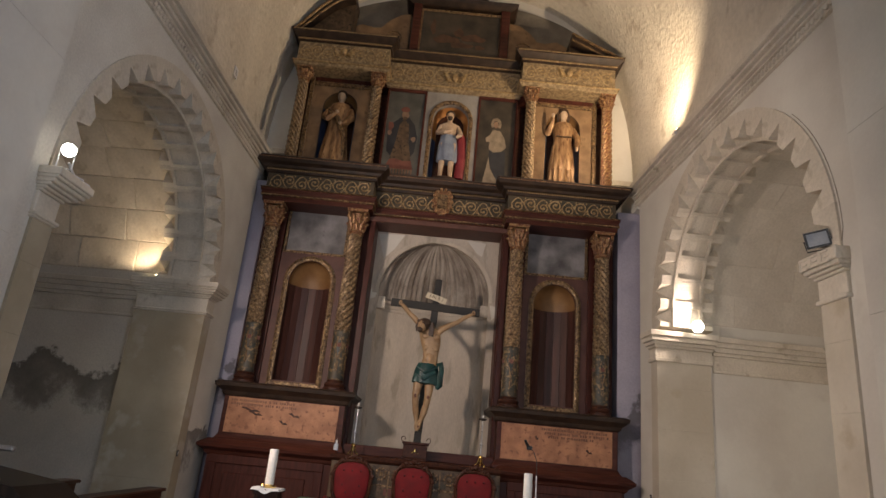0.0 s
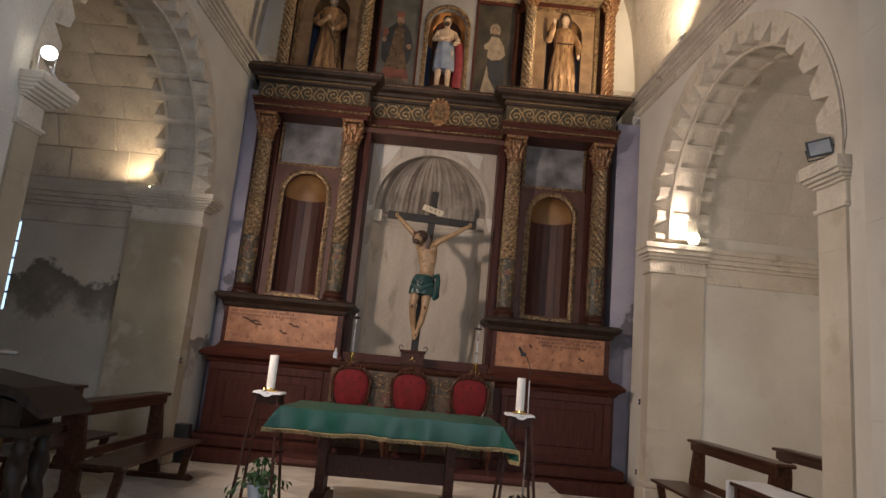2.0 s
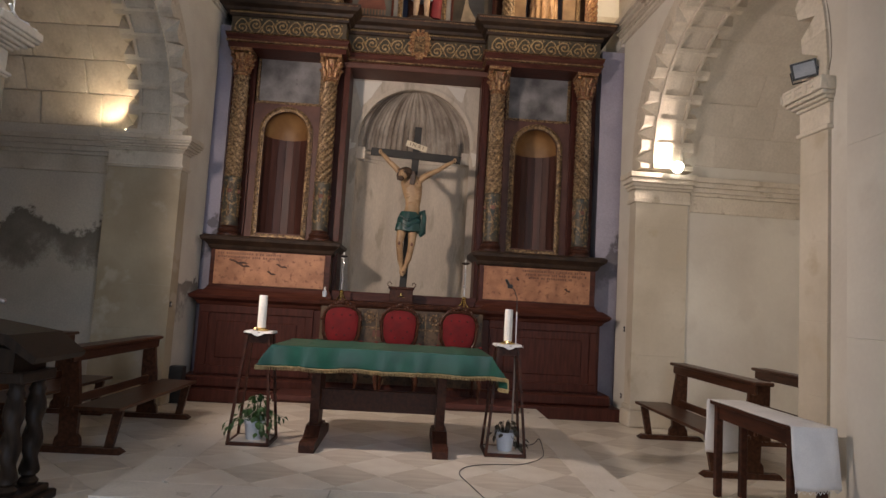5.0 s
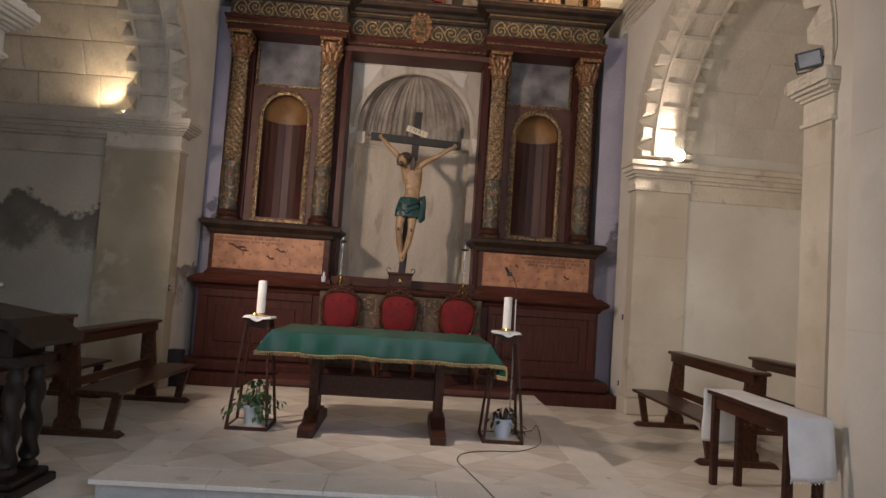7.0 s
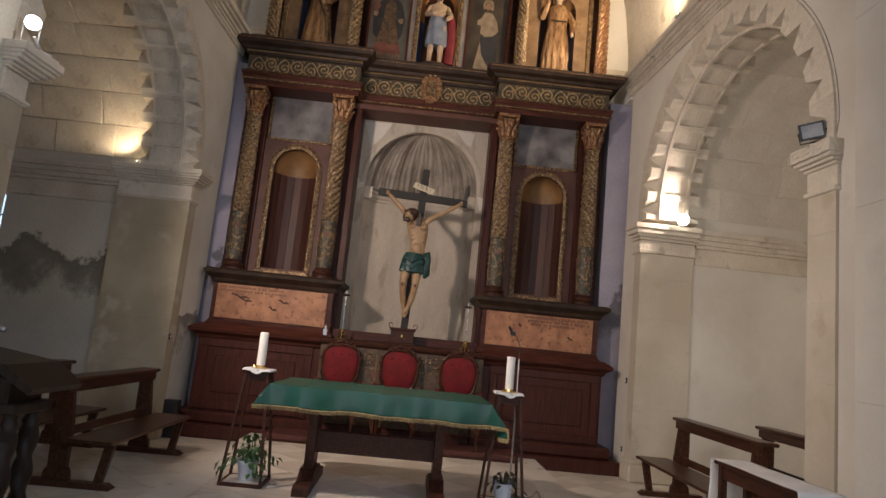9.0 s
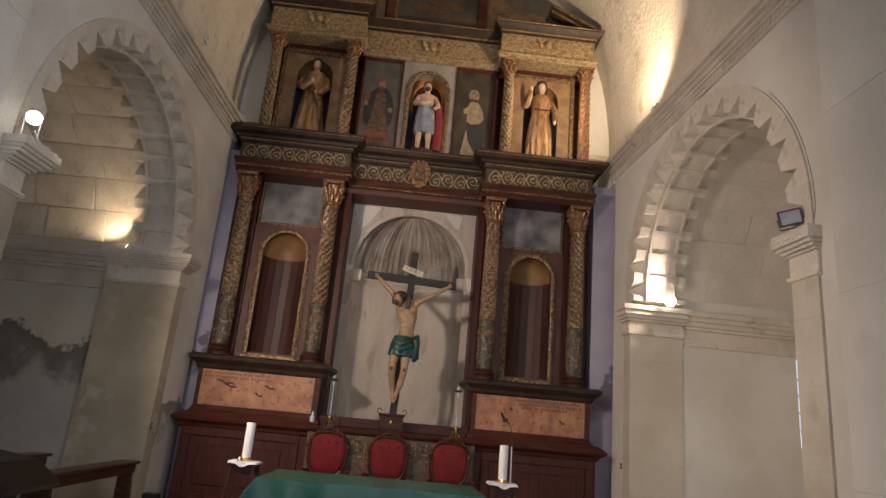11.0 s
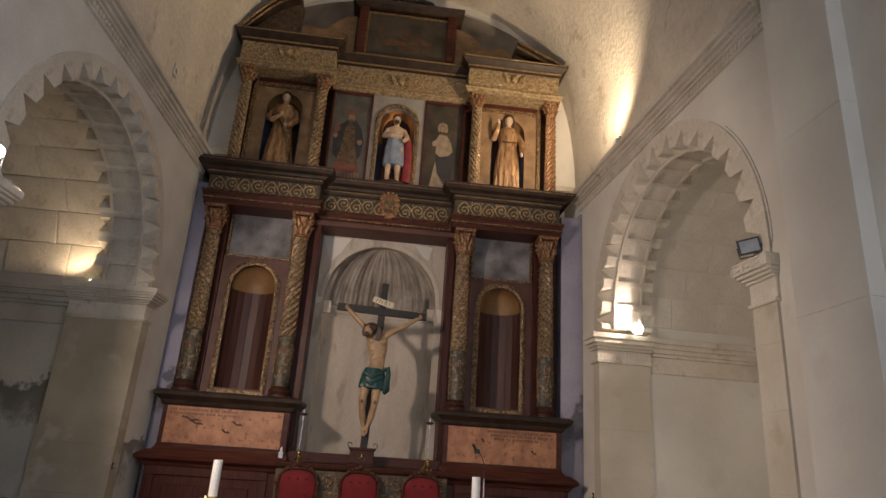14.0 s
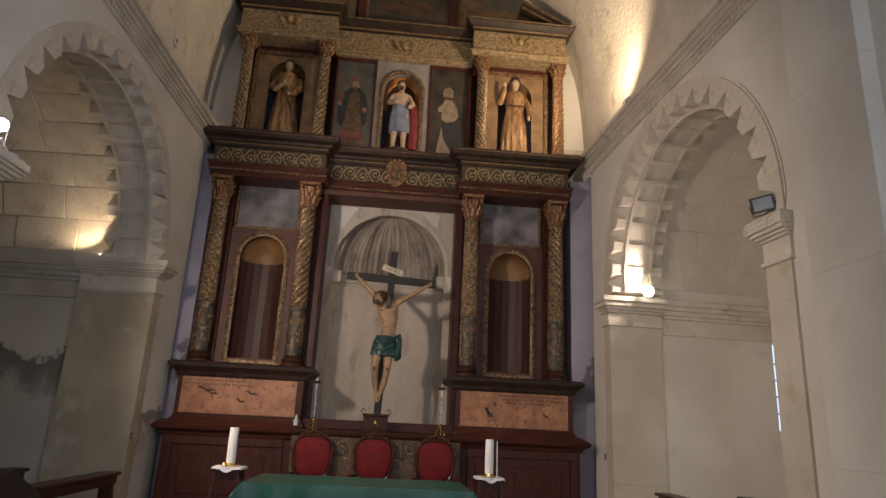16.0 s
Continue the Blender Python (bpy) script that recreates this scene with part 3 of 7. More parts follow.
def bay(side):
    word = "east" if side > 0 else "west"
    F = side_frame(side)
    near = 1 if side > 0 else -1          # local x towards the entrance
    A = ARCH[side]
    SPRING, R_IN, R_OUT, WALL_T, PIER_T = A["spring"], A["r"], A["R"], A["t"], A["pier"]
    IMP = 3.61 if side > 0 else 3.64
    far_x, near_x = -near * A["end"], near * 2.53
    bm = B()
    plate_with_arch(bm, min(far_x, near_x), max(far_x, near_x), FLOOR, 6.45, -R_OUT + 0.05, R_OUT - 0.05, FLOOR, SPRING, 0, WALL_T, n=28)
    wall = structure("wall_" + word, bm, M_PLASTER if side > 0 else M_WESTWALL, "white plastered nave wall pierced by a round chapel arch", "wall", m=F)
    # ring of carved stones
    for i in range(VOUSSOIRS):
        a = (math.pi + 2 * A["low"]) * (i + 0.5) / VOUSSOIRS - A["low"]
        part("voussoir", VOUSSOIR[side], None, wall, "", False, Matrix.Translation((0, 0, SPRING)) @ Matrix.Rotation(-a, 4, 'Y'))
    # pier linings and imposts
    for s in (-1, 1):
        bm = B()
        edge = A["near"] if s == near else A["far"]
        x0, x1 = sorted((s * edge, s * (R_OUT + 0.03)))
        z = FLOOR
        for h in (0.38, 0.66, 0.62, 0.68, 0.60, 0.62):
            box(bm, x0, x1, -0.03, PIER_T + 0.02, z + 0.0008, min(z + h, IMP - 0.3) - 0.0004, 0.0015)
            z += h
        if SPRING > IMP + 0.05:
            box(bm, *sorted((s * (R_IN + 0.20), s * R_OUT)), -0.02, WALL_T + 0.01, IMP - 0.02, SPRING - 0.001, 0.003)
        part("pier_facing", bm, M_PIER if side < 0 else M_PIER_P, wall, "yellowed dressed stone pier facing, shaded darker on the west side")
        bm = B()
        if side < 0:
            steps = ((0.02, 2.97, 2.99), (0.035, 2.99, 3.02), (0.005, 3.02, 3.21), (0.03, 3.21, 3.235), (0.06, 3.235, 3.26), (0.10, 3.26, 3.29), (0.135, 3.29, 3.325), (0.16, 3.325, 3.355), (0.175, 3.355, 3.43))
        else:
            steps = ((0.04, 2.96, 3.02), (0.015, 3.02, 3.16), (0.05, 3.16, 3.20), (0.08, 3.20, 3.25), (0.12, 3.25, 3.32), (0.15, 3.32, 3.40))
        if side > 0 and s == near:
            steps = ((0.03, 2.95, 2.99), (0.008, 2.99, 3.18), (0.03, 3.18, 3.21), (0.06, 3.21, 3.24), (0.09, 3.24, 3.28), (0.11, 3.28, 3.40))
        for o, z0, z1 in steps:
            x0, x1 = sorted((s * (edge - o), s * (R_OUT + 0.05 + o * 0.3)))
            box(bm, x0, x1, -0.03 - o, PIER_T + 0.03 + o * 0.4, z0 + 0.21, z1 + 0.21, 0.008)
        if side > 0:
            # carved leaves on the capital
            for k in range(17 if s != near else 0):
                w = -0.05 + k * 0.053
                ball(bm, (s * (edge - 0.008), w, 3.29), (0.014, 0.020, 0.055), 0, 6, 5)
                ball(bm, (s * (edge - 0.105), w, 3.485), (0.022, 0.021, 0.030), 0, 6, 5)
            for k in range(6 if s != near else 0):
                ball(bm, (s * (edge + 0.01 + k * 0.05), -0.036, 3.29), (0.020, 0.014, 0.055), 0, 6, 5)
                ball(bm, (s * (edge - 0.06 + k * 0.05), -0.135, 3.485), (0.021, 0.022, 0.030), 0, 6, 5)
            if s == near:
                # squared key pattern on the block
                for k in range(3):
                    x = edge - 0.09 + k * 0.15
                    for x0, x1, z0, z1 in ((0, 0.11, 3.575, 3.60), (0, 0.025, 3.50, 3.575), (0.05, 0.11, 3.525, 3.545), (0, 0.11, 3.48, 3.50)):
                        box(bm, x + x0, x + x1, -0.150, -0.135, z0, z1, 0.004)
                        box(bm, edge - 0.120, edge - 0.105, -0.12 + k * 0.16 + x0, -0.17 + k * 0.16 + x1, z0, z1, 0.004)
        part("impost", bm, M_STONE, wall, "moulded stone impost")
    if side > 0:
        bm = B()
        rng = random.Random(3)
        pts = []
        for k in range(26):
            a = radians(42 - 42 * k / 12) if k <= 12 else 0
            x, z = (R_OUT + 0.03) * math.cos(a), SPRING + (R_OUT + 0.03) * math.sin(a)
            if k > 12:
                x, z = R_OUT - 0.03 + rng.uniform(-0.035, 0.035), SPRING - (k - 12) * 0.27
            pts.append((x, -0.004, z))
        tube(bm, pts, [0.001 + (0.0015 + rng.uniform(0, 0.003) if k < 12 else 0.002 + rng.uniform(0, 0.008)) for k in range(len(pts))], 5)
        part("open_joint", bm, M_CRACK, wall, "dark open crack along the arch edge")
    # chapel behind the arch
    back, w0 = 3.6, WALL_T
    wa, wb = (2.63, 3.05) if side > 0 else (2.68, 3.15)
    chapel_m = M_DAMP if side < 0 else M_PLASTER
    fx = -near * CHAPEL
    bm = B()
    xa, xb = sorted((fx, fx - near * 0.3))
    for (a, b, c, d) in ((w0, wa, FLOOR, SPRING), (wb, back, FLOOR, SPRING), (wa, wb, FLOOR, 1.75), (wa, wb, 3.06, SPRING)):
        box(bm, xa, xb, a, b, c, d)
    structure("wall_chapel_far_" + word, bm, chapel_m, "chapel side wall with a narrow window" + (", damp stained plaster" if side < 0 else ", plain plaster"), "wall", m=F)
    win = structure("window_" + ("1" if side > 0 else "2"), box(B(), min(fx, fx - near * 0.3) + 0.12, max(fx, fx - near * 0.3) - 0.12, wa, wb, 1.75, 3.06), M_DAYPANE, "narrow bright window with cold daylight", "window", m=F)
    bm = B()
    for k in range(1, 5):
        box(bm, min(fx, fx - near * 0.3) + 0.11, max(fx, fx - near * 0.3) - 0.11, wa, wb, 1.75 + k * 0.254 - 0.015, 1.75 + k * 0.254 + 0.015)
    part("glazing_bar", bm, M_DARK, win)
    bm = B()
    xa, xb = sorted((-fx, -fx + near * 0.3))
    # unseen opening left in this wall, made up to house the chapel fill lamp
    for (a, b, c, d) in ((w0, 1.15, FLOOR, SPRING), (2.35, back, FLOOR, SPRING), (1.15, 2.35, FLOOR, 1.4), (1.15, 2.35, 2.95, SPRING)):
        box(bm, xa, xb, a, b, c, d)
    structure("wall_chapel_near_" + word, bm, M_PLASTER, "plain plastered chapel side wall", "wall", m=F)
    bm = B()
    box(bm, -CHAPEL - 0.3, CHAPEL + 0.3, back, back + 0.3, FLOOR, 5.75)
    structure("wall_chapel_back_" + word, bm, chapel_m, "plastered back wall of the side chapel", "wall", m=F)
    bm = B()
    n = 24
    pr = [((CHAPEL + 0.10) * math.cos(math.pi * i / n), SPRING + (CHAPEL + 0.10) * math.sin(math.pi * i / n)) for i in range(n + 1)]
    pr += [((CHAPEL + 0.30) * math.cos(math.pi * i / n), SPRING + (CHAPEL + 0.30) * math.sin(math.pi * i / n)) for i in range(n, -1, -1)]
    for i in range(n):
        q = [pr[i], pr[i + 1], pr[2 * n + 1 - i - 1], pr[2 * n + 1 - i]]
        vs = [bm.verts.new((x, w, z)) for w in (w0 + 0.02, back) for x, z in q]
        for f in ((0, 1, 2, 3), (4, 5, 6, 7), (0, 1, 5, 4), (2, 3, 7, 6)):
            bm.faces.new([vs[k] for k in f])
    vault = structure("chapel_vault_" + word, bm, M_BACKP, "barrel vault of coursed pale stone blocks", "vault", m=F)
    rng = random.Random(7 + side)
    for i in range(13):
        a = math.pi * (i + 0.5) / 13
        w = w0 + 0.03 - rng.uniform(0.0, 0.3)
        while w < back:
            k = rng.randrange(4)
            l = 0.34 + 0.05 * k
            part("stone_block", BLOCKS[side][k], None, vault, "", False, Matrix.Translation((0, w + l, SPRING)) @ Matrix.Rotation(-a, 4, 'Y') @ Matrix.Translation((rng.uniform(-0.008, 0.008), 0, 0)))
            w += 2 * l
    for s, nm in ((-near, "far"), (near, "near")):
        bm = B()
        for o, z0, z1 in ((0.03, 3.08, 3.12), (0.012, 3.12, 3.33), (0.05, 3.33, 3.38), (0.09, 3.38, 3.45), (0.13, 3.45, 3.52), (0.16, 3.52, 3.60)):
            x0, x1 = sorted((s * (CHAPEL - o), s * (CHAPEL + 0.02)))
            box(bm, x0, x1, w0 + 0.06, back - 0.003, z0, z1, 0.006)
        structure("trim_chapel_%s_%s" % (nm, word), bm, M_STONE, "moulded stone cornice under the chapel vault", "cornice", m=F)
    # nave cornice with a carved rope band
    bm = B()
    L0, L1 = sorted((-near * (A["end"] + 0.12), near * 2.45))
    zb = 5.95 if side > 0 else 6.0
    for o, z0, z1 in ((0.04, 0.0, 0.035), (0.025, 0.035, 0.125), (0.06, 0.125, 0.16), (0.10, 0.16, 0.205), (0.15, 0.205, 0.25), (0.20, 0.25, 0.33)):
        box(bm, L0, L1, -o, 0.02, zb + z0, zb + z1, 0.006)
    n = int((L1 - L0) / 0.075)
    for k in range(n):
        x = L0 + (k + 0.5) * (L1 - L0) / n
        box(bm, x - 0.024, x + 0.024, -0.05, -0.02, zb + 0.045, zb + 0.115, 0.008, 0, Matrix.Translation((x, 0, zb + 0.08)) @ Matrix.Rotation(0.5, 4, 'Y') @ Matrix.Translation((-x, 0, -zb - 0.08)))
    structure("trim_nave_" + word, bm, M_STONE, "moulded stone cornice with a carved rope band", "cornice", m=F)
    # floor skirting of the pier
    bm = B()
    s = -near
    x0, x1 = sorted((s * (A["far"] - 0.06), s * (R_OUT + 0.10)))
    box(bm, x0, x1, -0.07, PIER_T + 0.05, FLOOR, 0.10, 0.02)
    box(bm, x0 + 0.02, x1 - 0.02, -0.055, PIER_T + 0.04, 0.10, 0.18, 0.03, seg=2)
    # the west foot takes the same stone colour with shade mixed in
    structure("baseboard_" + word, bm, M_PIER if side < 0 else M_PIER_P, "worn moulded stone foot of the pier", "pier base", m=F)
    return F


FRAME_R, FRAME_L = bay(1), bay(-1)

# nave nearer the entrance, and pilasters
for side, word in ((1, "east"), (-1, "west")):
    x = 3.485 if side > 0 else -3.61
    bm = B()
    xs = sorted((x, x + side * 0.6))
    # the gap in each wall is an invented opening for its blue fill lamp
    for y0, y1, z0, z1 in ((-7.0, -0.4, FLOOR, 6.45), (0.8, 4.70, FLOOR, 6.45), (-0.4, 0.8, FLOOR, 3.2), (-0.4, 0.8, 5.2, 6.45)):
        box(bm, xs[0], xs[1], y0, y1, z0, z1)
    structure("wall_nave_" + word, bm, M_PLASTER, "plain white plastered nave wall", "wall")
    xs = sorted((x - side * 0.145, x + side * 0.02))
    bm = B()
    box(bm, xs[0] + 0.01, xs[1] - 0.005 if side < 0 else xs[1], 3.91, 4.71, FLOOR, 7.0)
    pil = structure("pilaster_" + word, bm, M_PLASTER, "broad white pilaster of large plastered stones", "pilaster")
    z = FLOOR
    for h in (1.55, 1.5, 1.6, 1.45, 1.6):
        part("stone", box(B(), xs[0], xs[1], 3.90, 4.72, z + 0.0006, min(z + h, 7.0) - 0.0006, 0.003), M_PLASTER, pil)
        z += h

# apse recess beside the altarpiece
bm = B()
plate_with_arch(bm, -4.4, 4.2, FLOOR, 11.2, -1.20, 0.92, 1.4, 4.24, 10.95, 11.5)
box(bm, -4.4, 4.2, 11.5, 11.7, FLOOR, 11.2)
structure("wall_north", bm, M_PLASTER, "pale plastered apse wall behind the altarpiece", "wall")
for side, word in ((1, "east"), (-1, "west")):
    xs = sorted((side * 3.44 - 0.05, side * 4.1 - 0.05))
    bm = B()
    box(bm, xs[0], xs[1], 10.0 if side > 0 else 10.18, 10.95, FLOOR, 5.9)
    structure("wall_apse_" + word, bm, M_BLUEWALL, "blue-grey damp plastered wall of the apse", "wall")
    xs = (2.96, 3.39) if side > 0 else (-3.49, -3.21)
    structure("wall_apse_return_" + word, box(B(), xs[0], xs[1], 10.24 if side > 0 else 10.32, 10.93, FLOOR, 5.9), M_BLUEWALL, "narrow pale blue-grey return wall beside the altarpiece", "wall")
    x0 = 3.22 if side > 0 else -3.41
    xs = sorted((x0, side * 4.1 - 0.05))
    bm = B()
    box(bm, xs[0], xs[1], 10.0 if side > 0 else 10.18, 10.93, 5.9, 6.45)
    structure("wall_apse_upper_" + word, bm, M_PLASTER, "plastered wall head under the cornice", "wall")


# moulded impost of the apse wall beside the upper storey
for side, word in ((1, "east"), (-1, "west")):
    bm = B()
    for o, z0, z1 in ((0.02, 6.46, 6.52), (0.06, 6.52, 6.60), (0.10, 6.60, 6.70)):
        box(bm, *sorted((side * 3.06 - 0.12 - side * o, side * 3.62 - 0.12)), 10.72 - o, 10.945, z0, z1, 0.006)
    structure("trim_apse_" + word, bm, M_STONE, "small moulded stone impost on the apse wall", "impost")

# barrel vault of the nave
def vault_profile(a, h, z0, n=40, e=2.0 / 2.65):
    out = []
    for i in range(n + 1):
        t = math.pi * i / n
        c, s = math.cos(t), math.sin(t)
        out.append((-0.1 + a * math.copysign(abs(c) ** e, c), z0 + h * abs(s) ** e))
    return out


bm = B()
inner, outer = vault_profile(3.56, 4.85, 6.05), vault_profile(3.90, 5.2, 6.05)
rows = []
ys = [-7.0 + 18.0 * i / 60 for i in range(61)]
for y in ys:
    row = []
    for x, z in inner:
        k = noise.noise((x * 0.9, y * 0.9, z * 0.9)) * 0.03 + noise.noise((x * 3, y * 3, z * 3)) * 0.008
        row.append(bm.verts.new((x * (1 - k / 3), y, z - k)))
    rows.append(row + [bm.verts.new((x, y, z)) for x, z in reversed(outer)])
n = len(rows[0])
for p, q in zip(rows, rows[1:]):
    for i in range(n):
        bm.faces.new((p[i], p[(i + 1) % n], q[(i + 1) % n], q[i]))
structure("ceiling", bm, M_VAULT, "rough plastered barrel vault over the nave", "vault", True)

# entrance wall behind, with the door and window openings that let the day in
bm = B()
for x0, x1, z0, z1 in ((-4.2, -1.8, FLOOR, 11.2), (1.8, 4.2, FLOOR, 11.2), (-1.8, -1.15, FLOOR, 2.9), (1.15, 1.8, FLOOR, 2.9), (-1.8, 1.8, 6.4, 11.2)):
    box(bm, x0, x1, -7.4, -6.95, z0, z1)
structure("wall_south", bm, M_PLASTER, "plastered entrance wall with door and window", "wall")

# ---------------------------------------------------------------- floor
bm = B()
box(bm, -8, 8, -7.4, 11.3, FLOOR - 0.3, FLOOR - 0.012)
floor = structure("floor", bm, M_GROUT, "pale stone floor laid in diagonal square tiles", "floor")


def clip_poly(poly, x0, x1, y0, y1):
    for axis, lim, keep in ((0, x0, 1), (0, x1, -1), (1, y0, 1), (1, y1, -1)):
        out = []
        for i, p in enumerate(poly):
            q = poly[(i + 1) % len(poly)]
            a, b = (p[axis] - lim) * keep, (q[axis] - lim) * keep
            if a >= 0:
                out.append(p)
            if (a >= 0) != (b >= 0):
                k = a / (a - b)
                out.append((p[0] + k * (q[0] - p[0]), p[1] + k * (q[1] - p[1])))
        poly = out
        if len(poly) < 3:
            return []
    return poly


def tile_mesh(poly, m):
    c = (sum(p[0] for p in poly) / len(poly), sum(p[1] for p in poly) / len(poly))
    bm = B()
    lo = [bm.verts.new((p[0], p[1], -0.012)) for p in poly]
    mid = [bm.verts.new((p[0], p[1], -0.0015)) for p in poly]
    top = [bm.verts.new((p[0] + (c[0] - p[0]) * 0.012, p[1] + (c[1] - p[1]) * 0.012, 0)) for p in poly]
    n = len(poly)
    for i in range(n):
        j = (i + 1) % n
        bm.faces.new((lo[i], lo[j], mid[j], mid[i]))
        bm.faces.new((mid[i], mid[j], top[j], top[i]))
    bm.faces.new(top)
    return mesh_of("tile", bm, m)


FULL = {}


def diagonal_tiles(parent, x0, x1, y0, y1, z, cx, cy, d):
    """Square tiles laid cornerwise, dark and light in turn, cut at the edges of the field."""
    h = d / 2 - 0.003
    for i in range(int((x0 - cx) / d * 2) - 2, int((x1 - cx) / d * 2) + 3):
        for j in range(int((y0 - cy) / d * 2) - 2, int((y1 - cy) / d * 2) + 3):
            if (i + j) % 2:
                continue
            x, y = cx + i * d / 2, cy + j * d / 2
            m = M_TILE_D if i % 2 == 0 else M_TILE_L
            poly = [(x + h, y), (x, y + h), (x - h, y), (x, y - h)]
            cut = clip_poly(poly, x0, x1, y0, y1)
            if len(cut) < 3:
                continue
            area = abs(sum(cut[k][0] * cut[(k + 1) % len(cut)][1] - cut[(k + 1) % len(cut)][0] * cut[k][1] for k in range(len(cut)))) / 2
            if area < 0.004:
                continue
            if area > 1.99 * h * h:
                if m not in FULL:
                    FULL[m] = tile_mesh([(h, 0), (0, h), (-h, 0), (0, -h)], m)
                part("tile", FULL[m], None, parent, "", False, Matrix.Translation((x, y, z)))
            else:
                part("tile", tile_mesh([(p[0] - x, p[1] - y) for p in cut], m), None, parent, "", False, Matrix.Translation((x, y, z)))


DX0, DX1, DY0, DY1 = -2.20, 1.95, 4.70, 9.60
bm = B()
box(bm, DX0 + 0.04, DX1 - 0.04, DY0 + 0.04, DY1, FLOOR - 0.01, -0.035)
box(bm, DX0 + 0.3, DX1 - 0.3, DY0 + 0.2, DY1, -0.035, -0.012)
dais = structure("dais", bm, M_RISER, "low stone dais with a marble nosing", "dais")
for k in range(5):
    x0, x1 = DX0 + (DX1 - DX0) * k / 5, DX0 + (DX1 - DX0) * (k + 1) / 5
    part("border_slab", box(B(), x0 + 0.002, x1 - 0.002, DY0, DY0 + 0.38, -0.035, 0.0, 0.002), M_MARBLE, dais)
for k in range(6):
    y0, y1 = DY0 + 0.384 + 4.5 * k / 6, DY0 + 0.38 + 4.5 * (k + 1) / 6
    for x0, x1 in ((DX0, DX0 + 0.36), (DX1 - 0.36, DX1)):
        part("border_slab", box(B(), x0, x1, y0, y1, -0.035, 0.0, 0.002), M_MARBLE, dais)

# ---------------------------------------------------------------- altarpiece
XC = -0.14
retable = thing("altarpiece", "carved and gilded dark wooden altarpiece of two storeys", "altarpiece", at=(XC, 10.2, 0))
RT = Matrix.Translation((-XC, -10.2, 0))


def rpart(name, bm, mats, parent=None, label="", smooth=False):
    """A part of the altarpiece, modelled at its place in the church."""
    bmesh.ops.transform(bm, matrix=RT, verts=bm.verts)
    return part(name, bm, mats, retable if parent is None else parent, label, smooth)


def X(v):
    return XC + v


# plinth step and lower wooden body
rpart("plinth_step", box(box(B(), X(-3.27), X(3.38), 9.52, 10.9, FLOOR, 0.05, 0.012), X(-3.26), X(3.26), 9.66, 10.9, 0.05, 0.22, 0.03), M_RED, None, "red-brown wooden plinth step")
body = rpart("lower_body", box(B(), X(-3.10), X(3.10), 9.84, 10.9, 0.22, 1.30), M_RED)
for s in (-1, 1):
    bm = B()
    xa, xb = sorted((X(s * 1.36), X(s * 3.06)))
    for x0, x1, z0, z1 in ((xa, xb, 0.24, 0.36), (xa, xb, 1.16, 1.28), (xa, xa + 0.12, 0.36, 1.16), (xb - 0.12, xb, 0.36, 1.16)):
        box(bm, x0, x1, 9.81, 9.85, z0, z1, 0.008)
    rpart("panel_frame", bm, M_RED, body)
    rpart("panel_field", box(B(), xa + 0.24, xb - 0.24, 9.825, 9.85, 0.48, 1.04, 0.012), M_RED, body)
    rpart("base_moulding", moulding(B(), X(s * 3.10) if s < 0 else X(1.26), X(-1.26) if s < 0 else X(3.10), 9.83, ((0.0, 1.27), (0.03, 1.29), (0.05, 1.33), (0.10, 1.36), (0.13, 1.38), (0.14, 1.42), (0.10, 1.45), (0.02, 1.50)), 10.9), M_REDH, body)

# pedestals with marbled panels
for s in (-1, 1):
    xa, xb = (X(-3.05), X(-1.18)) if s < 0 else (X(1.18), X(3.05))
    ped = rpart("pedestal", box(B(), xa, xb, 10.0, 10.9, 1.45, 2.20, 0.006), M_REDH)
    bm = B()
    px0, px1 = xa + 0.07, xb - 0.09
    box(bm, px0, px1, 9.985, 10.0, 1.60, 2.13, 0.004)
    panel = rpart("marbled_panel", bm, M_MARBLING, ped, "orange marbled painted panel with faded lettering")
    bm = B()
    rng = random.Random(20 + s)
    for r in range(3):
        z = 2.085 - 0.055 * r
        x = (px0 + 0.05) if s < 0 else (px0 + 0.62 + 0.05 * r)
        end = px0 + (1.05 if s < 0 else 1.66) - 0.25 * (r == 2)
        while x < end and (s > 0 or r < 2):
            w = rng.uniform(0.014, 0.030)
            box(bm, x, x + w, 9.978, 9.986, z - 0.017, z + 0.017)
            x += w + (0.012 if rng.random() < 0.8 else 0.04)
    tagged(rpart("lettering", bm, M_FADED, panel), "", "", "", "stuff")
    marks = ((0.22, 1.98, 0.30), (0.34, 1.93, 0.22), (0.95, 1.95, 0.18), (0.82, 1.83, 0.14)) if s < 0 else ((1.30, 1.83, 0.10), (0.52, 1.97, 0.05))
    for mx, mz, ml in marks:
        bm = B()
        tube(bm, [(px0 + mx + ml * t, 9.983, mz - 0.05 * t + 0.012 * math.sin(9 * t)) for t in (0, .25, .5, .75, 1)], [0.004, 0.016, 0.012, 0.018, 0.004], 6, 0, 0.4)
        rpart("scorch_mark", bm, M_INK, panel)
    rpart("pedestal_foot", moulding(B(), xa, xb, 10.0, ((0.0, 1.44), (0.05, 1.46), (0.05, 1.50), (0.02, 1.54), (0.0, 1.58)), 10.88), M_REDH, ped)
    rpart("pedestal_cap", moulding(B(), xa, xb, 10.0, ((0.0, 2.14), (0.03, 2.16), (0.05, 2.21), (0.10, 2.25), (0.14, 2.28), (0.15, 2.33), (0.10, 2.36)), 10.88), M_DARK, ped)

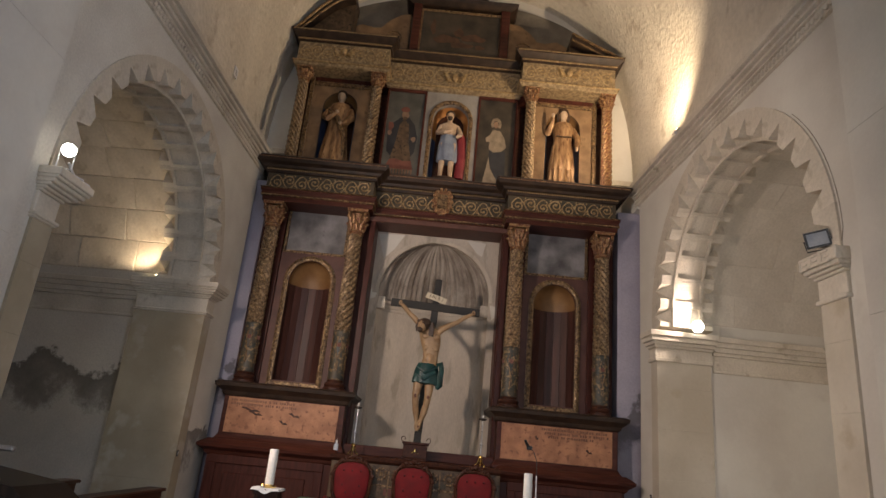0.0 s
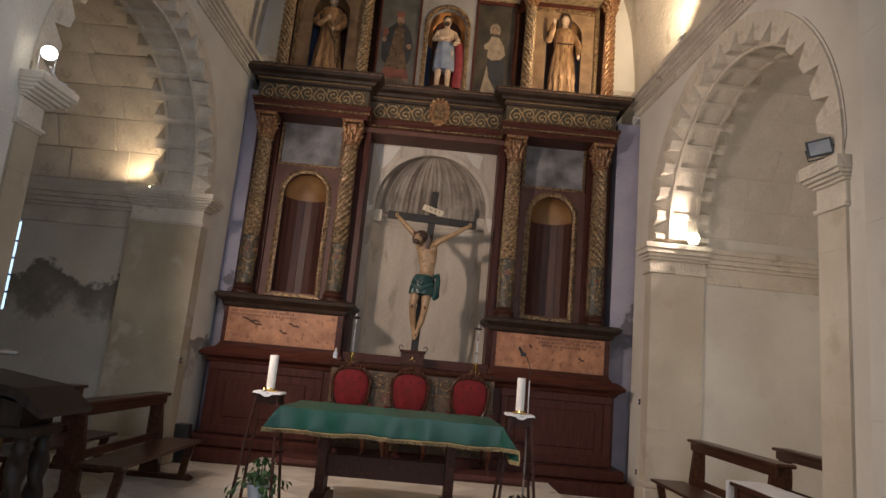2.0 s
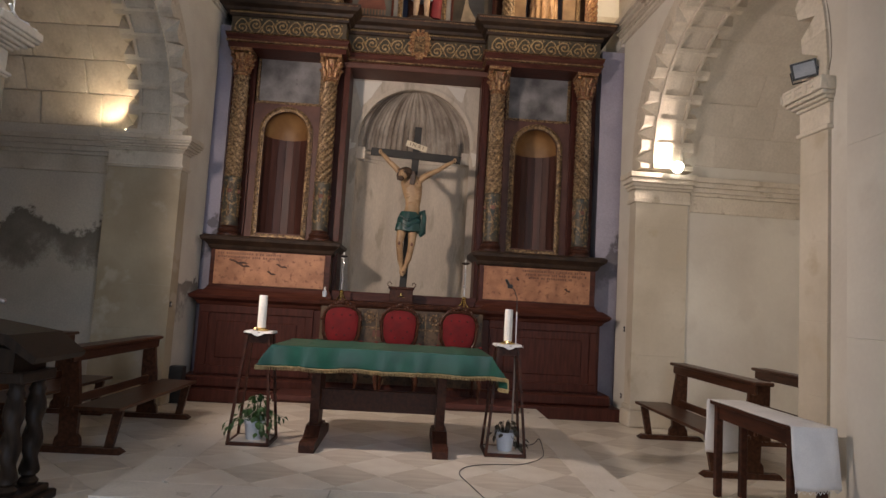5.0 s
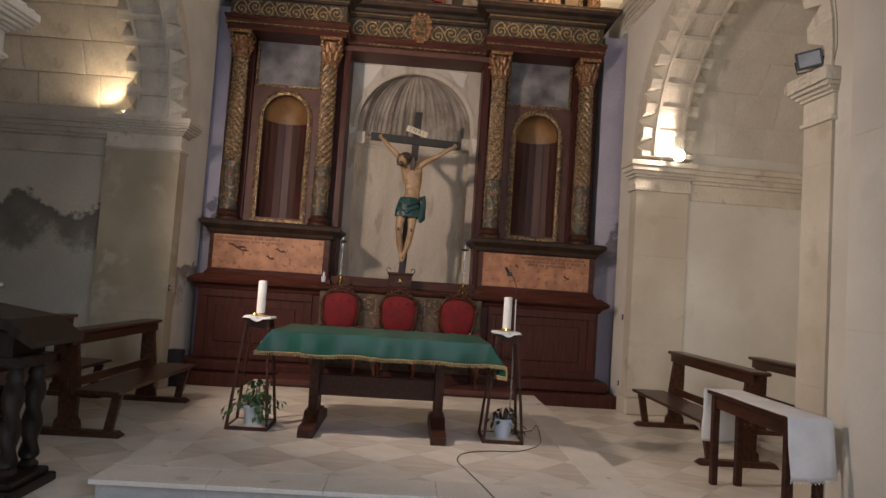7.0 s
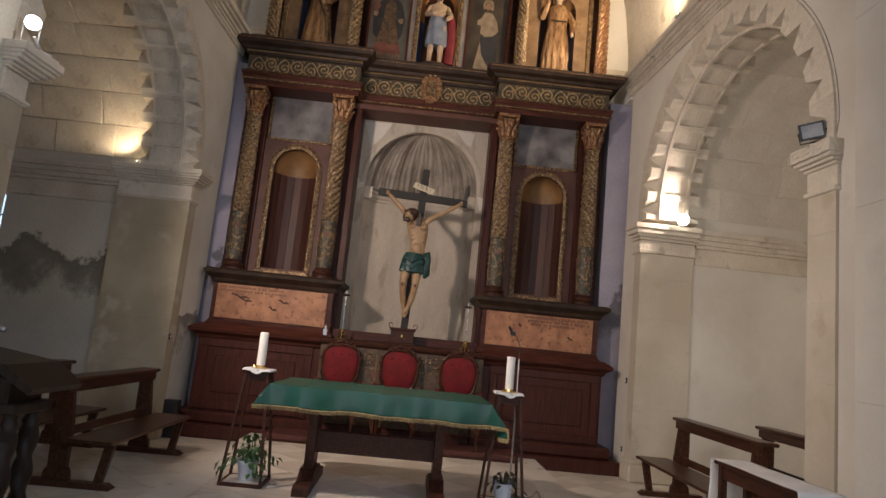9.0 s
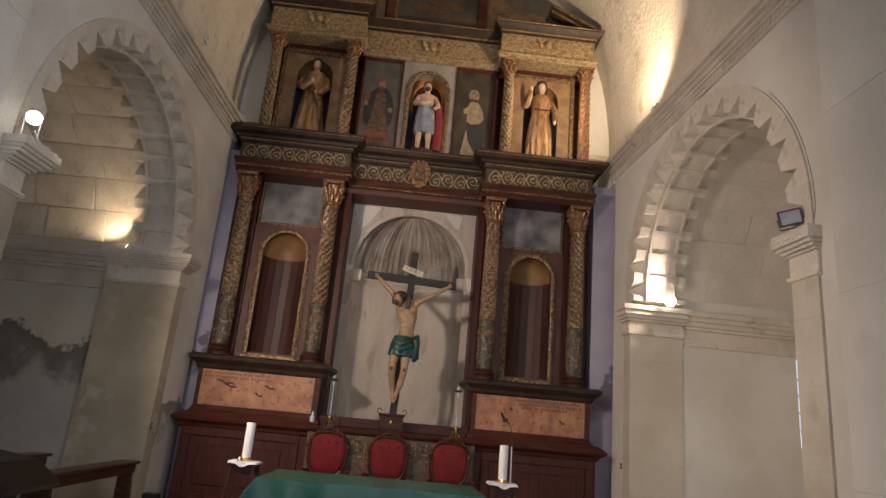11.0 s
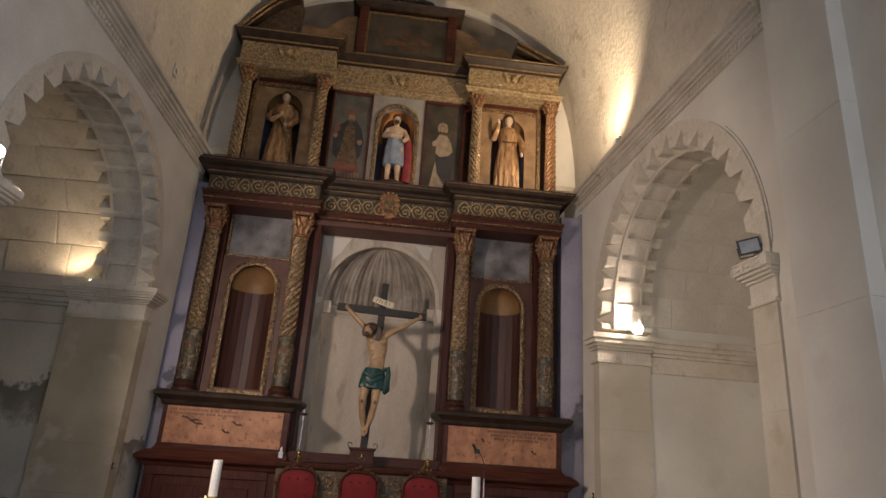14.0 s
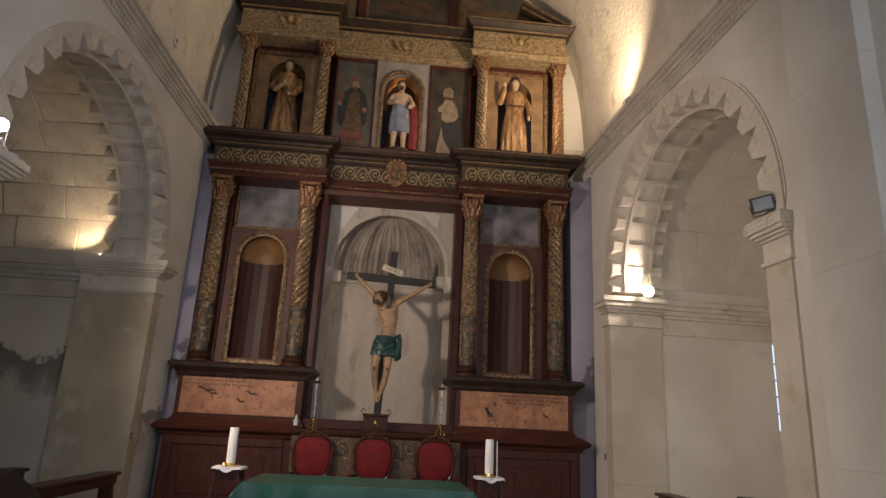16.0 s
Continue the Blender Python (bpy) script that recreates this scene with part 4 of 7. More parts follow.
# altar between the pedestals: painted front, gradine, shelf
altar = rpart("altar_front", box(B(), X(-1.24), X(1.24), 9.70, 10.9, 0.0, 1.36, 0.01), M_OLIVE, None, "dark painted altar front with gilt ornament")
rpart("altar_shelf", moulding(B(), X(-1.26), X(1.26), 9.72, ((0.0, 1.34), (0.03, 1.36), (0.06, 1.39), (0.07, 1.43), (0.05, 1.45)), 10.9, ends=False), M_DKWOOD, altar)
rpart("gradine", box(B(), X(-1.17), X(1.17), 10.12, 10.9, 1.45, 1.60, 0.01), M_REDH, altar)
bm = B()
for k in range(9):
    x = X(-1.12) + 2.24 * (k + 0.5) / 9
    for q in range(10):
        a = 2 * math.pi * q / 10
        ball(bm, (x + 0.075 * math.cos(a), 9.70, 1.22 + 0.075 * math.sin(a)), (0.022, 0.012, 0.022), 0, 6, 4)
    ball(bm, (x, 9.70, 1.22), (0.035, 0.015, 0.035), 0, 8, 6)
    box(bm, x + 0.105, x + 0.125, 9.688, 9.70, 0.9, 1.32)
box(bm, X(-1.22), X(1.22), 9.688, 9.70, 1.05, 1.08)
rpart("gilt_ornament", bm, M_GILT, altar)
for k in range(8):
    x = X(-1.12) + 2.24 * (k + 1) / 9
    rpart("painted_panel", box(B(), x - 0.085, x + 0.085, 9.692, 9.70, 1.10, 1.19, 0.003) if k % 2 else box(B(), x - 0.06, x + 0.06, 9.692, 9.70, 0.93, 1.03, 0.003), M_FRIEZE if k % 2 else M_P_RED, altar)


# columns with spiral fluting
def column(x, y, z0, z1, r, label, turn, parts, spiral_m, drum=True):
    H = z1 - z0
    hb, hc = 0.055 * H if H > 2 else 0.05 * H, 0.14 * H if H > 2 else 0.13 * H
    zb, zc = z0 + hb, z1 - hc
    zd = zb + 0.26 * H if drum else zb
    n = 150
    bm = B()
    prof = []
    for i in range(n + 1):
        t = i / n
        prof.append((r * (1.0 - 0.14 * t), zd + (zc - zd) * t))
    def flute(a, z):
        return 1 + 0.125 * math.cos(8 * a + turn * z) + 0.02 * math.cos(16 * a + 2 * turn * z)
    lathe(bm, prof, 56, (x, y, 0), 0, flute)
    col = rpart("column", bm, spiral_m, None, label, True)
    bm = B()
    lathe(bm, [(r * 1.45, z0), (r * 1.45, z0 + hb * 0.25), (r * 1.25, z0 + hb * 0.35), (r * 1.38, z0 + hb * 0.55), (r * 1.3, z0 + hb * 0.72), (r * 1.05, z0 + hb * 0.8), (r * 1.12, z0 + hb), (r * 1.02, zb + 0.01)], 24, (x, y, 0))
    rpart("base", bm, M_DKWOOD if drum else M_GILT, col, "", True)
    if drum:
        bm = B()
        lathe(bm, [(r * 1.03, zb), (r * 1.07, zb + 0.02), (r * 1.07, zb + 0.07), (r * 1.03, zb + 0.09), (r * 1.05, zd - 0.07), (r * 1.10, zd - 0.05), (r * 1.10, zd - 0.015), (r * 1.0, zd)], 28, (x, y, 0))
        d = rpart("flower_drum", bm, M_DRUM, col, "painted lower drum with flowers and leaves", True)
        for f in range(3):
            a = -math.pi / 2 + (f - 1) * 1.3
            bm = B()
            for q in range(6):
                b = 2 * math.pi * q / 6
                aa = a + math.cos(b) * 0.020 / r
                ball(bm, (x + r * 1.05 * math.cos(aa), y + r * 1.05 * math.sin(aa), zd - 0.24 + math.sin(b) * 0.020), (0.017, 0.012, 0.017), 0, 6, 4)
            rpart("flower", bm, M_P_RED, d, "small red painted flower", True)
            bm = B()
            for sg in (-1, 1):
                pts = []
                for k in range(16):
                    u = k / 15
                    aa = a + sg * (0.10 + 0.28 * math.sin(u * 5.2)) * (1 - 0.4 * u)
                    pts.append((x + r * 1.06 * math.cos(aa), y + r * 1.06 * math.sin(aa), zd - 0.10 - u * (zd - zb - 0.24)))
                tube(bm, pts, [0.004 + 0.005 * abs(math.sin(9 * k / 15)) for k in range(16)], 5)
                for k in (3, 6, 9, 12):
                    p = pts[k]
                    ball(bm, (p[0] + 0.012 * sg, p[1] - 0.002, p[2]), (0.014, 0.006, 0.009), 0, 6, 4)
            rpart("arabesque", bm, M_GILT, d, "", True)
    # leafy capital
    bm = B()
    lathe(bm, [(r * 0.86, zc - 0.015), (r * 1.06, zc), (r * 1.06, zc + hc * 0.08), (r * 0.88, zc + hc * 0.12), (r * 0.9, zc + hc * 0.5), (r * 1.15, zc + hc * 0.82)], 20, (x, y, 0))
    for row, (zz, rr, k) in enumerate(((zc + hc * 0.14, r * 0.93, 8), (zc + hc * 0.42, r * 0.98, 8))):
        for q in range(k):
            a = 2 * math.pi * (q + 0.5 * row) / k
            c, s = math.cos(a), math.sin(a)
            hl = hc * 0.34
            tube(bm, [(x + (rr + o) * c, y + (rr + o) * s, zz + hl * t) for t, o in ((0, 0), (0.5, 0.006), (0.85, 0.03 * r / 0.12), (1.0, 0.065 * r / 0.12), (0.9, 0.08 * r / 0.12))], [r * 0.24, r * 0.30, r * 0.25, r * 0.18, r * 0.06], 6)
    for sx in (-1, 1):
        for sy in (-1, 1):
            ball(bm, (x + sx * r * 1.12, y + sy * r * 1.12, zc + hc * 0.80), (r * 0.28, r * 0.28, r * 0.30), 0, 8, 6)
    box(bm, x - r * 1.45, x + r * 1.45, y - r * 1.45, y + r * 1.45, z1 - hc * 0.13, z1, 0.008)
    rpart("capital", bm, parts, col, "carved leafy gilt capital", True)
    return col


for i, cx in enumerate((-2.86, -1.42, 1.35, 2.81)):
    column(X(cx) if i else X(-2.86), 10.17, 2.36, 5.42, 0.122, "spirally fluted gilt column with a painted lower drum", 56 if i in (0, 3) else -56, M_GILT_R, M_SPIRAL)

STUD = mesh_of("gilt_stud", box(B(), -0.02, 0.02, -0.005, 0.005, -0.015, 0.015, 0.004), M_GILT)

# lower storey: back panels, niches, small paintings
for s in (-1, 1):
    nx = X(-2.13) if s < 0 else X(2.08)
    bm = B()
    plate_with_arch(bm, nx - 0.56, nx + 0.56, 2.36, 4.66, nx - 0.36, nx + 0.36, 2.48, 4.17, 10.44, 10.50)
    back = rpart("niche_panel", bm, M_ROSE, None, "faded rose panel with a round-headed niche")
    bm = B()
    arch_band(bm, nx - 0.36, nx + 0.36, 2.46, 4.17, 0.085, 10.405, 10.45, 0, 18)
    box(bm, nx - 0.445, nx + 0.445, 10.405, 10.45, 2.385, 2.46, 0.01)
    frame_ = rpart("niche_frame", bm, M_GILT, back, "carved gilt frame")
    bm = B()
    for k in range(46):
        t = k / 45
        L1, L2 = 1.71, math.pi * 0.4
        d = t * (2 * L1 + L2)
        if d < L1:
            p = (nx + 0.403, 2.46 + d)
        elif d < L1 + L2:
            a = (d - L1) / 0.4
            p = (nx + 0.403 * math.cos(a), 4.17 + 0.403 * math.sin(a))
        else:
            p = (nx - 0.403, 4.17 - (d - L1 - L2))
        ball(bm, (p[0], 10.403, p[1]), (0.026, 0.016, 0.034), 0, 6, 4, Matrix.Rotation(0.7 if k % 2 else -0.7, 4, 'Y'))
    rpart("frame_leaves", bm, M_GILT, frame_)
    # the niche itself: curved boards and a quarter-round head
    nb = 9
    for k in range(nb):
        a0, a1 = math.pi * k / nb, math.pi * (k + 1) / nb
        q = [(nx + 0.37 * math.cos(a), 10.48 + 0.34 * math.sin(a)) for a in (a0 + 0.008, a1 - 0.008)]
        o = [(nx + 0.40 * math.cos(a), 10.48 + 0.37 * math.sin(a)) for a in (a1, a0)]
        rpart("niche_board", prism(B(), q + o, 'z', 2.44, 4.13), M_NICHEWOOD, back)
    bm = B()
    lathe(bm, [(0.375 * math.cos(t * math.pi / 12), 4.13 + 0.42 * math.sin(t * math.pi / 12)) for t in range(7)], 16, (nx, 10.48, 0), 0, None, 0, math.pi)
    rpart("niche_head", bm, M_OCHRE, back, "ochre painted half-dome", True)
    rpart("niche_floor", box(B(), nx - 0.37, nx + 0.37, 10.46, 10.86, 2.40, 2.455), M_NICHEWOOD, back)
    # small cloudy painting above
    bm = B()
    box(bm, nx - 0.50, nx + 0.50, 10.46, 10.50, 4.70, 5.42)
    pic = rpart("cloud_painting", bm, M_CLOUDS, None, "small grey cloudy painting")
    bm = B()
    for x0, x1, z0, z1 in ((-0.55, -0.50, 4.66, 5.42), (0.50, 0.55, 4.66, 5.42), (-0.55, 0.55, 4.655, 4.70)):
        box(bm, nx + x0, nx + x1, 10.43, 10.50, z0, z1, 0.008)
    rpart("gilt_fillet", bm, M_GILT, pic)
    # red stiles beside the columns
    bm = B()
    for x0, x1 in ((nx - 0.98, nx - 0.56), (nx + 0.56, nx + 0.98)):
        box(bm, x0, x1, 10.38, 10.9, 2.36, 5.42, 0.006)
    rpart("stile", bm, M_RED, None, "dark red wooden stile behind the columns")
    for k in range(18):
        for sx in (-1, 1):
            part("gilt_stud", STUD, None, retable, "", False, RT @ Matrix.Translation((nx + sx * 0.66, 10.377, 2.565 + k * 0.155)))

# central arched recess with the scallop shell
for s in (-1, 1):
    rpart("red_jamb", box(B(), X(s * 1.17 - 0.05), X(s * 1.17 + 0.05), 10.30, 10.9, 1.60, 5.40, 0.006), M_RED)
recess = rpart("recess_wall", plate_with_arch(B(), X(-1.14), X(1.14), 1.56, 5.50, X(-0.98), X(0.98), 1.58, 4.22, 10.82, 10.93, n=20), M_NICHE, None, "stained pale plaster round the recess")
bm = B()
lathe(bm, [(0.985, 1.56), (0.985, 4.10)], 24, (XC, 10.92, 0), 0, lambda a, z: 1.0, 0, math.pi, Matrix.Translation((0, 10.92, 0)) @ Matrix.Diagonal((1, 0.42, 1, 1)) @ Matrix.Translation((0, -10.92, 0)))
rpart("recess_back", bm, M_NICHE, recess, "", True)
bm = B()
lathe(bm, [(0.985, 3.92), (0.95, 3.94), (0.95, 3.97), (0.90, 3.99), (0.90, 4.03), (0.85, 4.06), (0.85, 4.10), (0.93, 4.13), (0.99, 4.14)], 24, (XC, 10.92, 0), 0, None, 0, math.pi, Matrix.Translation((0, 10.92, 0)) @ Matrix.Diagonal((1, 0.42, 1, 1)) @ Matrix.Translation((0, -10.92, 0)))
for s in (-1, 1):
    box(bm, *sorted((X(s * 0.845), X(s * 0.99))), 10.905, 10.925, 3.93, 4.145, 0.008)
rpart("recess_ledge", bm, M_NICHE, recess, "", True)
bm = B()
nr, na = 18, 224
rows = []
for i in range(nr + 1):
    t = i / nr * math.pi / 2
    row = []
    for k in range(na + 1):
        a = math.pi * k / na
        rib = 1 - 0.085 * math.cos(t) ** 0.3 * abs(math.sin(math.pi * 28 * k / na)) ** 0.6
        rr = 0.985 * math.cos(t) * rib
        row.append(bm.verts.new((XC + rr * math.cos(a), 10.92 + 0.44 * rr * math.sin(a), 4.14 + 1.10 * math.sin(t))))
    rows.append(row)
for p, q in zip(rows, rows[1:]):
    for k in range(na):
        bm.faces.new((p[k], p[k + 1], q[k + 1], q[k]))
bmesh.ops.remove_doubles(bm, verts=bm.verts, dist=0.0004)
rpart("scallop_shell", bm, M_SHELL, recess, "fluted plaster scallop shell, water stained", True)
bm = B()
arch_band(bm, X(-0.99), X(0.99), 4.18, 4.22, 0.10, 10.80, 10.84, 0, 24)
rpart("shell_border", bm, M_NICHE, recess)
for pts in (((-1.10, 5.28), (-0.62, 5.30), (-0.78, 5.02), (-0.96, 4.82)), ((0.52, 5.30), (0.86, 5.28), (0.80, 5.02), (0.70, 5.08)), ((-1.12, 4.24), (-0.99, 4.25), (-1.02, 4.10), (-1.11, 4.06)), ((1.0, 4.14), (1.12, 4.12), (1.11, 3.94), (1.05, 3.88))):
    rpart("plaster_patch", prism(B(), [(X(a), b) for a, b in pts], 'y', 10.812, 10.82), M_PLASTER, recess, "white filler patch")



# scrolling relief along a frieze
def scrolls(x0, x1, y, zc, h, n, r=0.011):
    """A running vine: a waving stem with a coil in every bend and small leaves along it."""
    bm = B()
    w = (x1 - x0) / n
    stem = [(x0 + (x1 - x0) * k / (10 * n), y, zc + 0.36 * h * math.sin(math.pi * k / 10)) for k in range(10 * n + 1)]
    tube(bm, stem, r * 0.75, 5)
    for k in range(n):
        s = 1 if k % 2 else -1
        cx, cz = x0 + (k + 0.5) * w, zc + 0.08 * h * s
        pts = []
        for t in range(20):
            u = t / 19
            a = s * (math.pi * 0.05 - u * math.pi * 2.7)
            rr = min(h * 0.40, w * 0.50) * (1 - 0.80 * u)
            pts.append((cx - rr * math.cos(a), y, cz - rr * math.sin(a) * 0.95))
        tube(bm, pts, [r * (1.0 - 0.3 * t / 19) for t in range(20)], 5)
        ball(bm, pts[-1], (r * 1.9, r * 1.2, r * 1.9), 0, 6, 4)
        for b in (0.1, 0.3, 0.5):
            p = pts[int(b * 19)]
            d = Vector((p[0] - cx, 0, p[2] - cz)).normalized() * 0.03
            tube(bm, [p, (p[0] + d.x - d.z * 0.6, y, p[2] + d.z + d.x * 0.6)], [r * 1.2, r * 0.3], 5)
        for q in (-0.42, 0.42):
            ball(bm, (cx + q * w, y, zc + s * h * 0.36), (0.022, r, 0.011), 0, 6, 4, Matrix.Rotation(q * 2 * s, 4, 'Y'))
    return bm


def beads(x0, x1, y, z, step, r):
    bm = B()
    n = max(2, int((x1 - x0) / step))
    for k in range(n):
        x = x0 + (k + 0.5) * (x1 - x0) / n
        box(bm, x - r, x + r, y - r, y + r, z - r, z + r, r * 0.45)
    return bm


def upper_entablature(xa, xb, yf, Z):
    """A tall gilt frieze between two beaded fillets, under a thin dark cornice."""
    e = rpart("entablature", moulding(B(), xa, xb, yf, ((0.0, Z(0.0)), (0.03, Z(0.02)), (0.03, Z(0.08)), (0.05, Z(0.10)), (0.05, Z(0.13)), (0.0, Z(0.15))), 10.9), M_UFRIEZE)
    fr = rpart("frieze", box(B(), xa, xb, yf, 10.9, Z(0.14), Z(0.70)), M_UFRIEZE, e, "ochre frieze with gilt foliage")
    n = max(4, 2 * round((xb - xa) / 0.44))
    h = Z(0.66) - Z(0.18)
    rpart("scroll_relief", scrolls(xa + 0.05, xb - 0.05, yf - 0.004, Z(0.42), h, n, 0.0125), M_GILT_B, fr, "", True)
    co = rpart("cornice", moulding(B(), xa, xb, yf, ((0.0, Z(0.68)), (0.035, Z(0.70)), (0.04, Z(0.77)), (0.09, Z(0.82)), (0.14, Z(0.88)), (0.15, Z(0.95)), (0.12, Z(0.98))), 10.9), M_DARK, e)
    rpart("beading", beads(xa - 0.03, xb + 0.03, yf - 0.05, Z(0.735), 0.040, 0.015), M_GILT_B, co)
    rpart("beading", beads(xa - 0.12, xb + 0.12, yf - 0.148, Z(0.925), 0.034, 0.012), M_GILT_B, co)
    rpart("gilt_fillet", moulding(B(), xa, xb, yf, ((0.05, Z(0.095)), (0.065, Z(0.105)), (0.065, Z(0.125)), (0.05, Z(0.135))), 10.88), M_GILT_B, e)
    return e


def entablature(xa, xb, yf, z0, hz, lower, beads_m=True):
    """Architrave, frieze and cornice over one bay."""
    def Z(t):
        return z0 + hz * t
    mats = (M_REDH, M_FRIEZE, M_DARK)
    if not lower:
        return upper_entablature(xa, xb, yf, Z)
    e = rpart("entablature", moulding(B(), xa, xb, yf, ((0.02, Z(0)), (0.02, Z(0.12)), (0.045, Z(0.13)), (0.045, Z(0.20)), (0.065, Z(0.24)), (0.065, Z(0.27))), 10.9), mats[0])
    fr = rpart("frieze", box(B(), xa, xb, yf, 10.9, Z(0.27), Z(0.66)), mats[1], e, "dark green frieze with gilt scrolls")
    n = max(4, 2 * round((xb - xa) / 0.46))
    rpart("scroll_relief", scrolls(xa + 0.06, xb - 0.06, yf - 0.004, Z(0.465), hz * 0.42, n, 0.0135), M_GILT_B, fr, "", True)
    co = rpart("cornice", moulding(B(), xa, xb, yf, ((0.0, Z(0.66)), (0.03, Z(0.68)), (0.04, Z(0.74)), (0.09, Z(0.77)), (0.11, Z(0.82)), (0.19, Z(0.86)), (0.22, Z(0.92)), (0.23, Z(0.97)), (0.20, Z(1.0))), 10.9), mats[2], e)
    rpart("beading", beads(xa - 0.03, xb + 0.03, yf - 0.055, Z(0.735), 0.036, 0.0125), M_GILT_B, co)
    rpart("gilt_fillet", moulding(B(), xa, xb, yf, ((0.022, Z(0.105)), (0.052, Z(0.115)), (0.052, Z(0.145)), (0.022, Z(0.155))), 10.88), M_GILT, e)
    rpart("beading", beads(xa - 0.19, xb + 0.19, yf - 0.222, Z(0.935), 0.032, 0.010), M_GILT_R, co)
    rpart("gilt_fillet", moulding(B(), xa, xb, yf, ((0.055, Z(0.275)), (0.075, Z(0.29)), (0.06, Z(0.31)), (0.0, Z(0.315))), 10.88), M_GILT, e)
    return e


for s in (-1, 1):
    xa, xb = (X(-3.05), X(-1.20)) if s < 0 else (X(1.13), X(3.0))
    entablature(xa, xb, 10.02, 5.42, 0.78, True)
mid = entablature(X(-1.19), X(1.12), 10.36, 5.36, 0.84, True)
rpart("soffit", box(B(), X(-1.235), X(1.235), 10.28, 10.9, 5.32, 5.41, 0.01), M_ROSE)
bm = B()
prism(bm, [(-0.15 + XC, 5.98), (-0.17 + XC, 5.72), (-0.10 + XC, 5.60), (XC, 5.54), (0.10 + XC, 5.60), (0.17 + XC, 5.72), (0.15 + XC, 5.98), (0.06 + XC, 6.05), (-0.06 + XC, 6.05)], 'y', 10.27, 10.36)
for k in range(14):
    a = 2 * math.pi * k / 14
    ball(bm, (XC + 0.165 * math.cos(a), 10.27, 5.80 + 0.24 * math.sin(a)), (0.035, 0.03, 0.035), 0, 6, 4)
shield = rpart("carved_shield", bm, M_GILT_R, None, "carved red and gilt coat of arms")
rpart("shield_field", box(B(), X(-0.09), X(0.09), 10.255, 10.28, 5.66, 5.93, 0.02), M_GILT, shield)

# upper storey
for i, cx in enumerate((-2.80, -1.42, 1.46, 2.88)):
    column(X(cx), 10.24, 6.24, 8.20, 0.098, "short spirally fluted gilt column of the upper storey", -60 if i % 2 else 60, M_GILT_R, M_GILT_R if i == 3 else M_SPIRAL, False)
rpart("upper_back", box(B(), X(-2.98), X(3.05), 10.72, 10.92, 6.15, 8.3), M_DKWOOD)
for s in (-1, 1):
    nx = X(-2.10) if s < 0 else X(2.12)
    bm = B()
    plate_with_arch(bm, nx - 0.60, nx + 0.60, 6.2, 8.2, nx - 0.32, nx + 0.32, 6.28, 7.60, 10.48, 10.54)
    pn = rpart("niche_panel", bm, M_TAN, None, "tan painted panel with an arched niche")
    bm = B()
    lathe(bm, [(0.33, 6.24), (0.33, 7.60)], 14, (nx, 10.52, 0), 0, None, 0, math.pi)
    rpart("niche_lining", bm, M_BLUE if s < 0 else M_GREYBLUE, pn, "dark blue niche lining" if s < 0 else "pale blue niche lining", True)
    bm = B()
    lathe(bm, [(0.33 * math.cos(t * math.pi / 12), 7.60 + 0.33 * math.sin(t * math.pi / 12)) for t in range(7)], 14, (nx, 10.52, 0), 0, None, 0, math.pi)
    rpart("niche_head", bm, M_OCHRE, pn, "ochre half-dome", True)
    bm = B()
    box(bm, nx - 0.62, nx - 0.545, 10.44, 10.5, 6.22, 8.18, 0.01)
    box(bm, nx + 0.545, nx + 0.62, 10.44, 10.5, 6.22, 8.18, 0.01)
    box(bm, nx - 0.545, nx + 0.545, 10.44, 10.5, 8.02, 8.10, 0.01)
    rpart("gilt_fillet", bm, M_GILT, pn)
# middle niche and the two painted panels
bm = B()
plate_with_arch(bm, X(-0.50), X(0.50), 6.2, 8.12, X(-0.33), X(0.33), 6.26, 7.52, 10.46, 10.54)
pn = rpart("niche_panel", bm, M_GREYN, None, "grey panel round the middle niche")
bm = B()
arch_band(bm, X(-0.34), X(0.34), 6.26, 7.52, 0.075, 10.42, 10.47, 0, 16)
for k in range(34):
    t = k / 33
    d = t * (2 * 1.26 + math.pi * 0.38)
    if d < 1.26:
        p = (XC + 0.378, 6.26 + d)
    elif d < 1.26 + math.pi * 0.38:
        a = (d - 1.26) / 0.38
        p = (XC + 0.378 * math.cos(a), 7.52 + 0.378 * math.sin(a))
    else:
        p = (XC - 0.378, 7.52 - (d - 1.26 - math.pi * 0.38))
    ball(bm, (p[0], 10.42, p[1]), (0.024, 0.014, 0.032), 0, 6, 4)
rpart("niche_frame", bm, M_GILT, pn, "carved gilt frame")
bm = B()
lathe(bm, [(0.34, 6.24), (0.34, 7.20)], 14, (XC, 10.50, 0), 0, None, 0, math.pi)
rpart("niche_lining", bm, M_BLUE, pn, "dark blue niche lining", True)
bm = B()
lathe(bm, [(0.34, 7.20), (0.34, 7.52)] + [(0.34 * math.cos(t * math.pi / 12), 7.52 + 0.34 * math.sin(t * math.pi / 12)) for t in range(1, 7)], 14, (XC, 10.50, 0), 0, None, 0, math.pi)
rpart("niche_head", bm, M_ORANGE, pn, "orange painted niche head", True)


def flat_shape(bm, pts, y, mat=0, t=0.003):
    prism(bm, pts, 'y', y - t, y + t, mat)


def ell(cx, cz, rx, rz, n=16):
    return [(cx + rx * math.cos(2 * math.pi * k / n), cz + rz * math.sin(2 * math.pi * k / n)) for k in range(n)]


